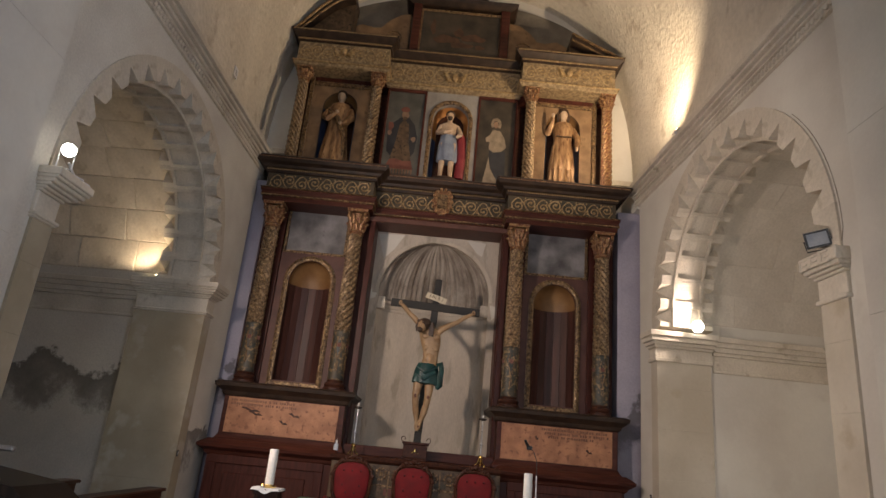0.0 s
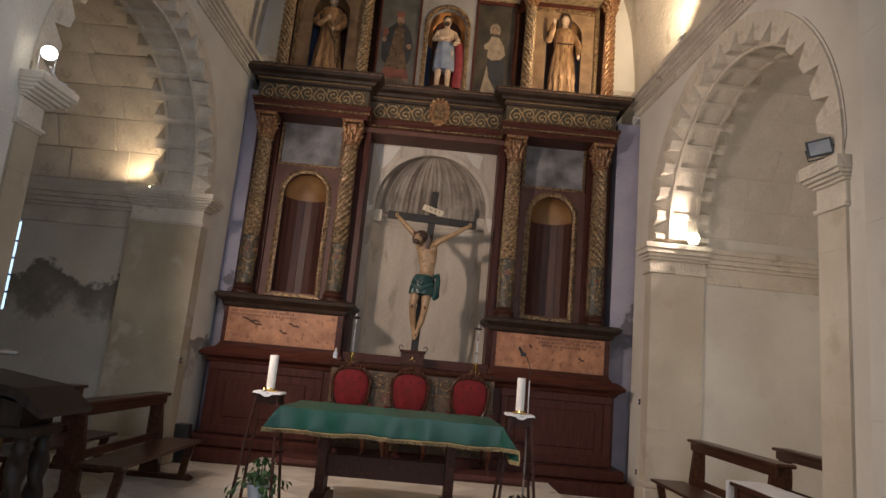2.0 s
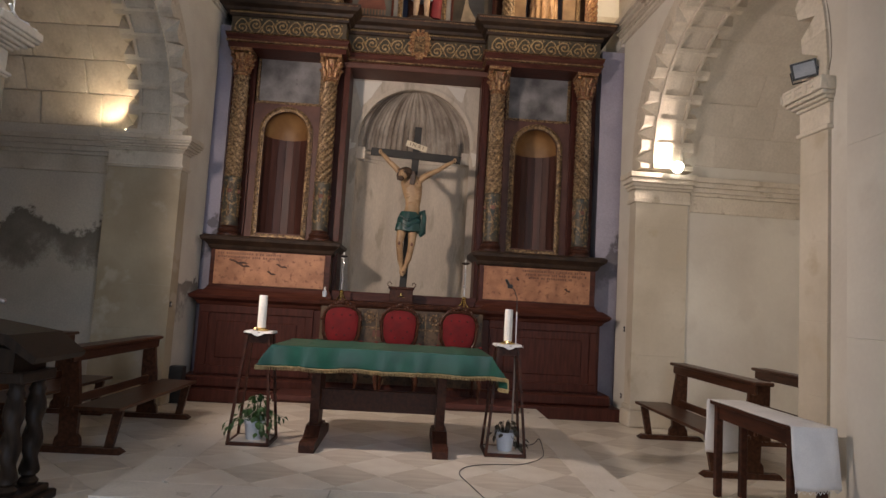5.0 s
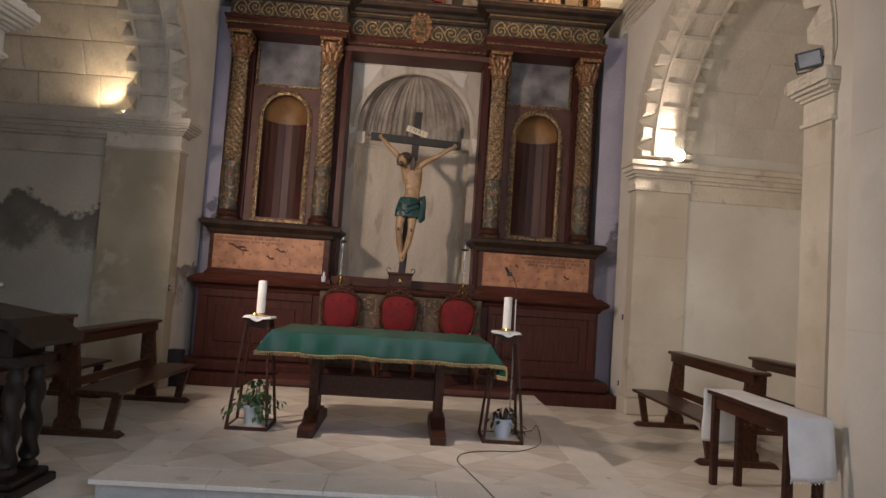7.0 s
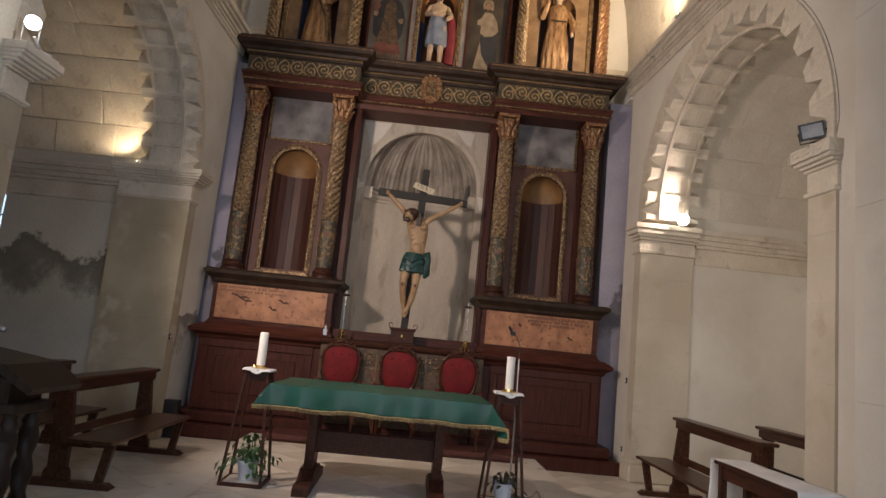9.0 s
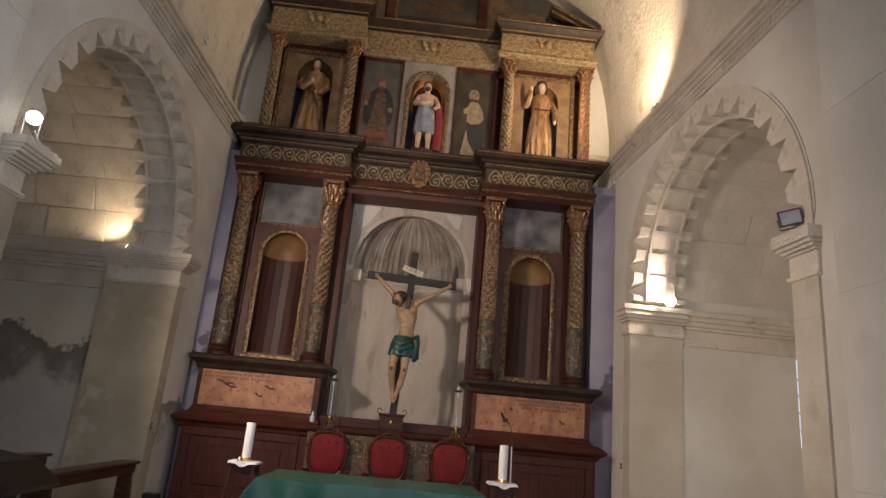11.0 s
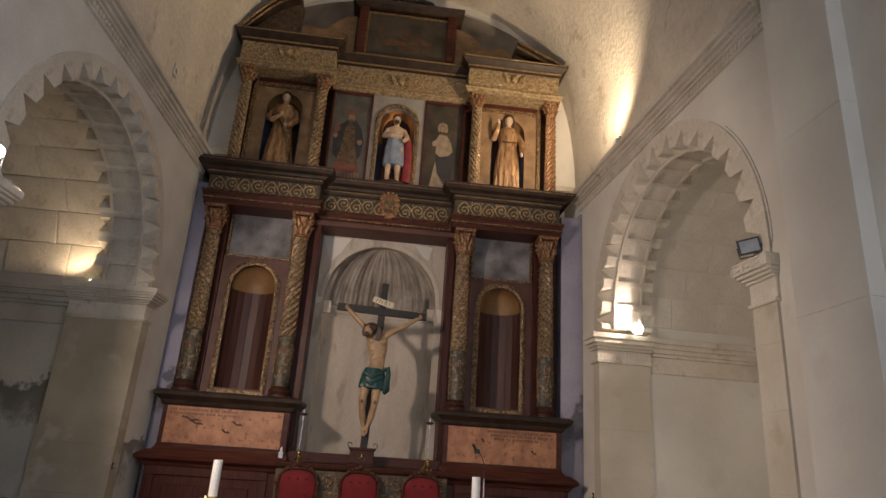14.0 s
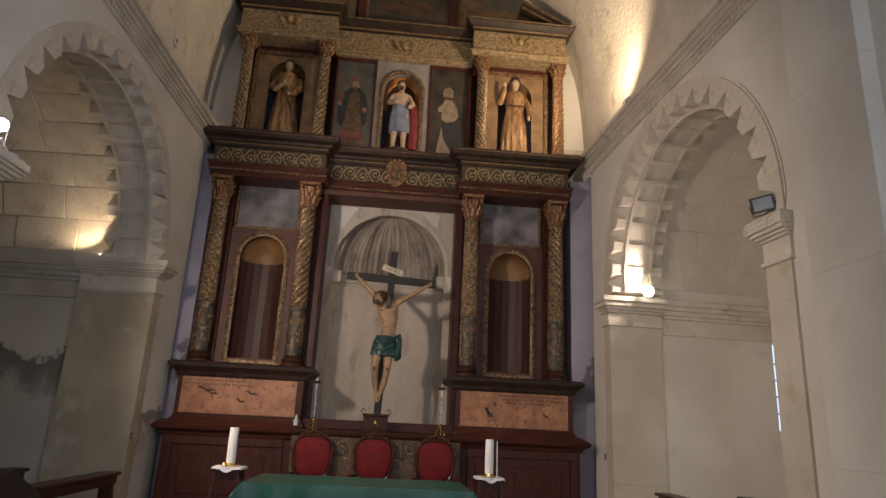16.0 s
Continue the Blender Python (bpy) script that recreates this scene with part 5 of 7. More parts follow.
def blob(cx, cz, rx, rz, wob, n=18):
    """A painted outline with an uneven edge."""
    out = []
    for k in range(n):
        a = 2 * math.pi * k / n
        q = 1 + 0.10 * wob * math.sin(3 * a + 7 * cz) + 0.06 * wob * math.sin(5 * a + 3 * cx)
        out.append((cx + rx * q * math.cos(a), cz + rz * q * math.sin(a)))
    return out


for s in (-1, 1):
    cx = X(-0.86) if s < 0 else X(0.87)
    pic = rpart("oil_painting", box(B(), cx - 0.34, cx + 0.34, 10.47, 10.54, 6.24, 8.06), M_PAINTGR if s < 0 else M_PAINTDK, None, "dim old oil painting of a robed figure")
    bm = B()
    for x0, x1, z0, z1 in ((-0.375, -0.335, 6.22, 8.10), (0.335, 0.375, 6.22, 8.10), (-0.375, 0.375, 8.04, 8.10), (-0.375, 0.375, 6.22, 6.28)):
        box(bm, cx + x0, cx + x1, 10.43, 10.5, z0, z1, 0.008)
    rpart("picture_frame", bm, M_REDH, pic)
    bm = B()
    y = 10.468
    if s < 0:
        # broad dark cloak over a brown robe, red hat, rose hem with a pale lace edge
        flat_shape(bm, [(cx - 0.27, 6.78), (cx - 0.12, 6.62), (cx + 0.14, 6.62), (cx + 0.24, 6.80), (cx + 0.27, 7.10), (cx + 0.20, 7.36), (cx + 0.09, 7.50), (cx - 0.07, 7.50), (cx - 0.20, 7.38), (cx - 0.29, 7.12)], y, 3)
        flat_shape(bm, [(cx - 0.20, 6.60), (cx + 0.20, 6.60), (cx + 0.12, 7.0), (cx + 0.09, 7.36), (cx, 7.46), (cx - 0.08, 7.36), (cx - 0.12, 7.0)], y - 0.004, 2)
        flat_shape(bm, [(cx - 0.27, 6.44), (cx + 0.25, 6.44), (cx + 0.20, 6.62), (cx + 0.05, 6.60), (cx - 0.08, 6.64), (cx - 0.20, 6.62)], y - 0.006, 0)
        for k in range(10):
            x = cx - 0.27 + 0.053 * k
            flat_shape(bm, [(x, 6.44), (x + 0.035, 6.44), (x + 0.03, 6.34), (x + 0.005, 6.34)], y - 0.006, 1)
        flat_shape(bm, blob(cx - 0.24, 7.30, 0.05, 0.09, 1.0), y - 0.007, 0)
        flat_shape(bm, blob(cx - 0.25, 7.16, 0.04, 0.05, 0.8), y - 0.009, 1)
        flat_shape(bm, blob(cx + 0.20, 7.06, 0.045, 0.05, 1.0), y - 0.008, 1)
        flat_shape(bm, blob(cx + 0.005, 7.56, 0.065, 0.095, 0.2), y - 0.009, 1)
        flat_shape(bm, blob(cx + 0.005, 7.48, 0.045, 0.04, 0.6), y - 0.011, 2)
        flat_shape(bm, blob(cx, 7.665, 0.085, 0.055, 0.5), y - 0.012, 0)
    else:
        flat_shape(bm, [(cx - 0.20, 6.30), (cx + 0.22, 6.30), (cx + 0.20, 6.62), (cx + 0.19, 6.98), (cx - 0.10, 7.02), (cx - 0.13, 6.7)], y, 3)
        flat_shape(bm, [(cx - 0.20, 6.31), (cx + 0.12, 6.31), (cx + 0.02, 6.46), (cx - 0.07, 6.62), (cx - 0.11, 6.86), (cx - 0.15, 6.6)], y - 0.004, 2)
        flat_shape(bm, [(cx - 0.12, 7.02), (cx - 0.04, 6.95), (cx + 0.12, 6.98), (cx + 0.20, 7.08), (cx + 0.16, 7.26), (cx + 0.07, 7.40), (cx - 0.06, 7.42), (cx - 0.12, 7.30), (cx - 0.19, 7.24), (cx - 0.18, 7.16), (cx - 0.11, 7.16)], y - 0.004, 2)
        for q in range(10):
            a = math.pi * (-0.15 + 1.3 * q / 9)
            flat_shape(bm, ell(cx - 0.01 + 0.075 * math.cos(a), 7.54 + 0.10 * math.sin(a), 0.026, 0.034, 8), y - 0.006 - 0.0007 * q, 2)
        flat_shape(bm, blob(cx - 0.01, 7.52, 0.045, 0.07, 0.3), y - 0.016, 1)
    rpart("painted_figure", bm, [M_P_RED, M_P_FLESH, M_P_PALE if s > 0 else M_OLIVE, M_P_BLACK, M_PAINTDK], pic)

for s in (-1, 1):
    xa, xb = (X(-2.97), X(-1.26)) if s < 0 else (X(1.26), X(3.0))
    e = entablature(xa, xb, 10.12, 8.20, 0.76, False)
    bm = B()
    cx = (xa + xb) / 2
    ball(bm, (cx, 10.09, 8.55), (0.07, 0.06, 0.085), 0, 10, 8)
    for sx in (-1, 1):
        for k in range(4):
            tube(bm, [(cx + sx * 0.06, 10.11, 8.50), (cx + sx * (0.13 + 0.02 * k), 10.08, 8.47 + 0.05 * k), (cx + sx * (0.18 + 0.015 * k), 10.10, 8.52 + 0.05 * k)], [0.02, 0.03, 0.008], 6)
    rpart("winged_ornament", bm, M_GILT_B, e, "carved gilt winged ornament", True)
e = entablature(X(-1.24), X(1.24), 10.44, 8.10, 0.82, False)
bm = B()
ball(bm, (XC, 10.41, 8.42), (0.07, 0.06, 0.085), 0, 10, 8)
for sx in (-1, 1):
    for k in range(4):
        tube(bm, [(XC + sx * 0.06, 10.43, 8.37), (XC + sx * (0.13 + 0.02 * k), 10.40, 8.34 + 0.05 * k), (XC + sx * (0.18 + 0.015 * k), 10.42, 8.39 + 0.05 * k)], [0.02, 0.03, 0.008], 6)
rpart("winged_ornament", bm, M_GILT_B, e, "carved gilt winged ornament", True)
rpart("red_lintel", box(B(), X(-2.98), X(3.02), 10.46, 10.9, 8.10, 8.20, 0.008), M_RED)

# added board: the altarpiece's shadow on the wall, put in as dark colour
arc = [(X(3.02 * math.cos(math.pi * k / 24)), 8.85 + 1.75 * math.sin(math.pi * k / 24) ** 0.8) for k in range(25)]
rpart("crown_shadow_board", prism(B(), arc, 'y', 10.86, 10.93), M_CROWN_SHADE, None, "dark grey arched board standing in for the shadow behind the crown")
# crowning picture, scroll boards and broken pediment
pic = rpart("crowning_picture", box(B(), X(-0.80), X(0.84), 10.50, 10.56, 8.92, 10.02), M_PAINTDK, None, "darkened oil painting in a red frame")
bm = B()
for x0, x1, z0, z1 in ((-0.95, -0.78, 8.905, 10.08), (0.80, 0.98, 8.905, 10.08), (-0.779, 0.799, 8.905, 8.99)):
    box(bm, X(x0), X(x1), 10.42, 10.9, z0, z1, 0.015)
rpart("picture_frame", bm, M_REDH, pic, "dark red frame")
bm = B()
for x0, x1, z0, z1 in ((-0.80, -0.75, 8.98, 10.0), (0.79, 0.84, 8.98, 10.0), (-0.80, 0.84, 8.975, 9.02), (-0.80, 0.84, 9.96, 10.01)):
    box(bm, X(x0), X(x1), 10.47, 10.55, z0, z1, 0.01)
rpart("gilt_fillet", bm, M_GILT, pic)
bm = B()
for cx, cz, rx, rz in ((-0.25, 9.33, 0.26, 0.09), (0.28, 9.40, 0.24, 0.08), (-0.52, 9.60, 0.05, 0.18), (0.05, 9.22, 0.22, 0.06), (0.42, 9.20, 0.09, 0.05), (0.0, 9.50, 0.10, 0.10)):
    flat_shape(bm, blob(X(cx), cz, rx, rz, 1.6), 10.495 - 0.006 * random.random(), 0)
rpart("painted_shape", bm, material("dim_brown_pigment", (0.050, 0.024, 0.014), (0.095, 0.048, 0.026), 7, 0.5), pic)
rpart("picture_cornice", moulding(B(), X(-0.98), X(1.0), 10.44, ((0.0, 10.06), (0.04, 10.08), (0.10, 10.12), (0.13, 10.17), (0.11, 10.20)), 10.9), M_DARK, pic)
bm = B()
for sx in (-1, 1):
    tube(bm, [(X(sx * 0.62), 10.5, 10.20), (X(sx * 0.45), 10.48, 10.34), (X(sx * 0.2), 10.46, 10.38), (X(sx * 0.06), 10.46, 10.30)], [0.03, 0.05, 0.05, 0.03], 8)
ball(bm, (XC, 10.45, 10.36), (0.12, 0.08, 0.13), 0, 10, 8)
rpart("crest", bm, M_DARK, pic, "", True)
for s in (-1, 1):
    bm = B()
    pts = [(1.0, 8.80), (2.35, 8.80), (2.33, 9.20), (2.18, 9.48), (1.95, 9.60), (1.72, 9.54), (1.56, 9.56), (1.42, 9.74), (1.20, 9.90), (1.0, 9.94)]
    prism(bm, [(X(s * a), b) for a, b in pts], 'y', 10.62, 10.70)
    sc = rpart("scroll_board", bm, M_TAN, None, "ochre painted scroll board")
    bm = B()
    for cx, cz, r0 in ((1.78, 9.12, 0.24), (1.28, 9.35, 0.17)):
        tube(bm, [(X(s * (cx + r0 * (1 - 0.035 * t) * math.cos(0.5 * t))), 10.62, cz + r0 * (1 - 0.035 * t) * math.sin(0.5 * t)) for t in range(24)], 0.018, 6)
    rpart("scroll_relief", bm, M_GILT, sc, "", True)
    # broken pediment
    bm = B()
    sh = 1.0 if s < 0 else 0.55
    arc = []
    for k in range(9):
        t = k / 8
        arc.append((X(s * (3.08 - (1.02 if s < 0 else 0.92) * t)), 8.98 + (0.98 * math.sin(t * math.pi / 2 * 0.92) if s < 0 else 0.46 * t)))
    low = [(a, b - 0.16) for a, b in arc]
    prism(bm, arc + list(reversed(low)), 'y', 10.10, 10.7)
    pdm = rpart("broken_pediment", bm, M_DARK, None, "dark broken pediment edged with gilding")
    bm = B()
    tube(bm, [(a, 10.08, b - 0.01) for a, b in arc], 0.028, 6)
    tube(bm, [(a, 10.10, b - 0.13) for a, b in arc], 0.022, 6)
    rpart("gilt_edge", bm, M_GILT, pdm, "", True)
    bm = B()
    if s < 0:
        prism(bm, [(arc[0][0], 8.96)] + [(a, b - 0.17) for a, b in arc[1:]] + [(arc[-1][0], 8.96)], 'y', 10.28, 10.6)
    else:
        prism(bm, [(arc[0][0], 8.95), (arc[-1][0], 9.28), (arc[-1][0] , 8.95)], 'y', 10.28, 10.6)
    rpart("tympanum", bm, M_OLIVE, pdm)

# ---------------------------------------------------------------- carved figures
def figure_mesh(kind):
    """A painted wooden carving, simplified: base at z = 0, facing -y."""
    bm = B()
    if kind == "robed":
        def folds(a, z):
            t = max(0.0, 1 - z / 1.0)
            return 1 + 0.16 * t * math.cos(9 * a + 3 * z) + 0.07 * t * math.cos(17 * a)
        lathe(bm, [(0.21, 0.06), (0.235, 0.10), (0.21, 0.35), (0.185, 0.65), (0.16, 0.88), (0.175, 1.05), (0.19, 1.18), (0.15, 1.27), (0.06, 1.31)], 40, (0, 0, 0), 0, folds, 0, 2 * math.pi, Matrix.Diagonal((1, 0.72, 1, 1)))
        tube(bm, [(-0.17, 0.0, 1.18), (-0.23, -0.06, 1.0), (-0.16, -0.16, 0.92), (-0.02, -0.19, 1.02)], [0.06, 0.065, 0.05, 0.035], 8, 0)
        tube(bm, [(0.17, 0.0, 1.18), (0.22, -0.07, 1.0), (0.15, -0.16, 0.86), (0.08, -0.18, 0.84)], [0.06, 0.065, 0.05, 0.035], 8, 0)
        ball(bm, (-0.01, -0.20, 1.04), 0.035, 1, 8, 6)
        ball(bm, (0.07, -0.19, 0.84), 0.035, 1, 8, 6)
        tube(bm, [(-0.20, -0.05, 1.16), (0.0, -0.16, 0.95), (0.16, -0.13, 0.62), (0.18, -0.10, 0.25)], [0.03, 0.045, 0.05, 0.03], 6, 2)
        tube(bm, [(0, 0, 1.27), (0, -0.01, 1.36)], 0.045, 8, 1)
        ball(bm, (0, -0.02, 1.43), (0.072, 0.082, 0.098), 1)
        ball(bm, (0, -0.002, 1.485), (0.088, 0.088, 0.082), 3)
        mats = [M_ROBE, M_SKIN_L, M_GILT, M_HAIR]
    elif kind == "raised":
        def folds(a, z):
            t = max(0.0, 1 - z / 1.1)
            return 1 + 0.15 * t * math.cos(14 * a + 1.5 * math.sin(4 * z)) + 0.04 * math.cos(23 * a) * t
        lathe(bm, [(0.20, 0.06), (0.22, 0.10), (0.20, 0.40), (0.21, 0.41), (0.185, 0.75), (0.15, 0.98), (0.17, 1.12), (0.185, 1.22), (0.14, 1.31), (0.06, 1.35)], 44, (0, 0, 0), 0, folds, 0, 2 * math.pi, Matrix.Diagonal((1, 0.72, 1, 1)))
        tube(bm, [(-0.16, 0, 1.23), (-0.26, -0.08, 1.08), (-0.22, -0.20, 1.20), (-0.21, -0.22, 1.30)], [0.055, 0.055, 0.04, 0.028], 8, 0)
        tube(bm, [(0.16, 0, 1.23), (0.25, -0.05, 1.02), (0.22, -0.14, 0.88), (0.21, -0.17, 0.80)], [0.055, 0.06, 0.045, 0.03], 8, 0)
        ball(bm, (-0.21, -0.22, 1.34), (0.028, 0.02, 0.05), 1, 8, 6)
        ball(bm, (0.21, -0.18, 0.77), (0.028, 0.03, 0.045), 1, 8, 6)
        tube(bm, [(0, 0, 1.31), (0, -0.01, 1.40)], 0.045, 8, 1)
        ball(bm, (0, -0.02, 1.48), (0.075, 0.085, 0.10), 1)
        ball(bm, (0, -0.005, 1.535), (0.094, 0.095, 0.088), 2)
        for q in (-1, 1):
            tube(bm, [(q * 0.075, -0.01, 1.53), (q * 0.092, -0.02, 1.44), (q * 0.085, 0.0, 1.33)], [0.03, 0.03, 0.014], 6, 2)
        tube(bm, [(-0.13, -0.12, 1.02), (0.0, -0.145, 1.00), (0.13, -0.12, 1.02)], 0.014, 6, 2)
        mats = [M_ROBE, M_SKIN_L, M_HAIR]
    else:
        for s in (-1, 1):
            tube(bm, [(s * 0.10, -0.10, 0.05), (s * 0.09, -0.04, 0.10), (s * 0.085, -0.03, 0.38), (s * 0.08, -0.05, 0.48), (s * 0.09, -0.01, 0.75)], [0.04, 0.038, 0.055, 0.05, 0.08], 10, 1)
        def folds(a, z):
            return 1 + 0.08 * math.cos(8 * a + 3 * z)
        lathe(bm, [(0.17, 0.40), (0.18, 0.45), (0.165, 0.75), (0.135, 0.92)], 32, (0, 0, 0), 0, folds, 0, 2 * math.pi, Matrix.Diagonal((1, 0.75, 1, 1)))
        lathe(bm, [(0.115, 0.88), (0.13, 0.98), (0.155, 1.08), (0.15, 1.15), (0.06, 1.20)], 20, (0, 0, 0), 1, None, 0, 2 * math.pi, Matrix.Diagonal((1, 0.62, 1, 1)))
        tube(bm, [(-0.14, 0, 1.13), (-0.20, -0.05, 0.96), (-0.08, -0.15, 0.93), (0.08, -0.15, 1.00)], [0.045, 0.045, 0.038, 0.03], 8, 1)
        tube(bm, [(0.14, 0, 1.13), (0.21, -0.05, 0.97), (0.17, -0.14, 0.86), (0.24, -0.15, 0.90)], [0.045, 0.045, 0.038, 0.03], 8, 1)
        tube(bm, [(0.15, 0.08, 1.12), (0.24, 0.06, 0.9), (0.27, 0.05, 0.5), (0.25, 0.05, 0.10)], [0.05, 0.09, 0.10, 0.10], 10, 3)
        tube(bm, [(0, 0, 1.16), (0, -0.02, 1.25)], 0.045, 8, 1)
        ball(bm, (0, -0.03, 1.32), (0.068, 0.08, 0.095), 1)
        ball(bm, (0, -0.01, 1.37), (0.086, 0.085, 0.08), 2)
        ball(bm, (0, -0.075, 1.265), (0.05, 0.04, 0.05), 2, 8, 6)
        mats = [M_GREYBLUE, M_SKIN_L, M_HAIR, M_CRIMSON]
    lathe(bm, [(0.25, 0.0), (0.25, 0.05), (0.22, 0.07)], 16, (0, 0, 0), 2 if kind != "robed" else 0, None, 0, 2 * math.pi, Matrix.Diagonal((1, 0.75, 1, 1)))
    return mesh_of("statue", bm, mats, True)


def statue(kind, x, y, z, label, scale=1.0):
    ob = part("statue", figure_mesh(kind), None, None, "", True, pose(x, y, z) @ Matrix.Scale(scale, 4))
    return tagged(ob, label, "statue", "statues in the altarpiece niches")


statue("robed", X(-2.09), 10.50, 6.245, "small gilt brown robed wooden statue, hands joined", 1.10)
statue("half", X(-0.01), 10.46, 6.245, "small wooden statue with grey-blue tunic and crimson cloak", 1.02)
statue("raised", X(2.12), 10.50, 6.245, "small gilt robed wooden statue with one raised arm", 1.10)

# crucifix
TILT = Matrix.Rotation(radians(2.2), 4, 'Y')
# base of the crucifix, kept as a thing of its own; no casket
stand = thing("wooden_casket", "dark wooden base box of the crucifix with a small gilt emblem", "casket", at=(-0.18, 9.90, 1.45))
bm = B()
box(bm, -0.20, 0.20, -0.13, 0.13, 0.0, 0.03, 0.008)
box(bm, -0.18, 0.18, -0.11, 0.11, 0.03, 0.22, 0.006)
box(bm, -0.20, 0.20, -0.13, 0.13, 0.22, 0.26, 0.01)
part("box", bm, M_DKWOOD, stand)
bm = B()
tube(bm, [(-0.045, -0.113, 0.10), (-0.01, -0.116, 0.125), (0.0, -0.116, 0.165)], [0.006, 0.011, 0.006], 6)
tube(bm, [(0.045, -0.113, 0.095), (0.01, -0.116, 0.12), (0.0, -0.116, 0.165)], [0.006, 0.011, 0.006], 6)
part("emblem", bm, M_BRASS, stand, "gilt emblem")
for s in (-1, 1):
    bm = B()
    tube(bm, [(s * 0.19 + s * 0.03 * math.sin(t), -0.02, 0.26 + 0.035 - 0.035 * math.cos(t)) for t in [0.4 * k for k in range(13)]], 0.006, 6)
    part("scroll", bm, M_DKWOOD, stand)

cross = thing("cross", "black painted wooden cross with a lettered board", "cross", at=(-0.165, 9.90, 1.71))
cross.matrix_world = Matrix.Translation((-0.165, 9.90, 1.71)) @ TILT
part("upright", box(B(), -0.055, 0.055, -0.03, 0.03, -0.04, 2.56, 0.006), M_CROSS, cross)
part("crossbar", box(B(), -0.715, 0.715, -0.05, -0.005, 2.03, 2.15, 0.006), M_CROSS, cross)
tb = part("title_board", box(B(), -0.17, 0.17, -0.065, -0.05, 2.19, 2.285, 0.004), M_CREAMPAPER, cross, "cream lettered board", False, Matrix.Translation((0.0, 0, 2.24)) @ Matrix.Rotation(radians(14), 4, 'Y') @ Matrix.Translation((0, 0, -2.24)))
text_mesh("lettering", "I N R I", 0.085, M_INK, tb, Matrix.Translation((0, -0.066, 2.238)) @ Matrix.Rotation(radians(90), 4, 'X'), 0.002)


def crucified_mesh():
    bm = B()
    S, C, H = 0, 1, 2
    y = -0.13
    # arms
    tube(bm, [(-0.12, y, 1.67), (-0.21, y - 0.01, 1.77), (-0.31, y - 0.01, 1.86), (-0.40, y, 1.93), (-0.49, y + 0.03, 2.02), (-0.545, y + 0.05, 2.07)], [0.055, 0.050, 0.042, 0.036, 0.034, 0.022], 10, S)
    tube(bm, [(0.08, y, 1.66), (0.16, y - 0.01, 1.74), (0.28, y - 0.01, 1.82), (0.37, y, 1.87), (0.50, y + 0.03, 1.98), (0.60, y + 0.05, 2.05)], [0.055, 0.050, 0.042, 0.036, 0.034, 0.022], 10, S)
    for hx, hz in ((-0.56, 2.09), (0.62, 2.07)):
        ball(bm, (hx, y + 0.06, hz), (0.030, 0.022, 0.042), S, 8, 6)
        ball(bm, (hx, y + 0.045, hz), (0.010, 0.012, 0.010), H, 6, 4)
    # trunk, hips to shoulders, leaning a little
    def lean(z):
        return 0.03 - 0.075 * max(0.0, (z - 1.35) / 0.4)
    prof = ((0.105, 1.10), (0.125, 1.18), (0.112, 1.27), (0.122, 1.36), (0.148, 1.46), (0.165, 1.57), (0.168, 1.65), (0.135, 1.72), (0.06, 1.77))
    rows = []
    for r, z in prof:
        rows.append([bm.verts.new((lean(z) + r * math.cos(2 * math.pi * k / 24), y + 0.62 * r * math.sin(2 * math.pi * k / 24), z)) for k in range(24)])
    for p, q in zip(rows, rows[1:]):
        for k in range(24):
            bm.faces.new((p[k], p[(k + 1) % 24], q[(k + 1) % 24], q[k])).material_index = S
    bm.faces.new(rows[-1]).material_index = S
    for sx in (-1, 1):
        ball(bm, (-0.005 + sx * 0.072, y - 0.068, 1.585), (0.072, 0.040, 0.055), S)
        for k in range(3):
            tube(bm, [(0.01 + sx * 0.03, y - 0.082, 1.50 - 0.05 * k), (0.015 + sx * 0.09, y - 0.072, 1.485 - 0.055 * k), (0.02 + sx * 0.125, y - 0.03, 1.49 - 0.055 * k)], [0.006, 0.012, 0.008], 6, S)
    ball(bm, (0.02, y - 0.055, 1.25), (0.08, 0.035, 0.09), S)
    ball(bm, (0.07, y - 0.098, 1.60), (0.012, 0.008, 0.022), 3, 6, 4)
    tube(bm, [(-0.05, y - 0.02, 1.73), (-0.10, y - 0.08, 1.77)], 0.048, 8, S)
    # bowed head with long hair
    tilt = Matrix.Rotation(-0.35, 4, 'Y') @ Matrix.Rotation(0.5, 4, 'X')
    ball(bm, (-0.165, y - 0.145, 1.715), (0.066, 0.070, 0.090), S, 12, 8, tilt)
    ball(bm, (-0.135, y - 0.095, 1.765), (0.112, 0.105, 0.092), H, 14, 10, tilt)
    ball(bm, (-0.185, y - 0.185, 1.655), (0.048, 0.036, 0.045), H, 8, 6)
    tube(bm, [(-0.170, y - 0.208, 1.735), (-0.178, y - 0.225, 1.700)], [0.008, 0.013], 6, S)
    for k in range(6):
        tube(bm, [(-0.07 + 0.012 * k, y - 0.09 - 0.010 * k, 1.79), (-0.03 + 0.010 * k, y - 0.12, 1.70), (-0.045 + 0.012 * k, y - 0.125, 1.60 - 0.012 * (k % 3))], [0.024, 0.024, 0.007], 6, H)
    for k in range(3):
        tube(bm, [(-0.22, y - 0.08 - 0.02 * k, 1.78), (-0.245, y - 0.10 - 0.02 * k, 1.70), (-0.235, y - 0.12 - 0.01 * k, 1.63)], [0.022, 0.022, 0.008], 6, H)
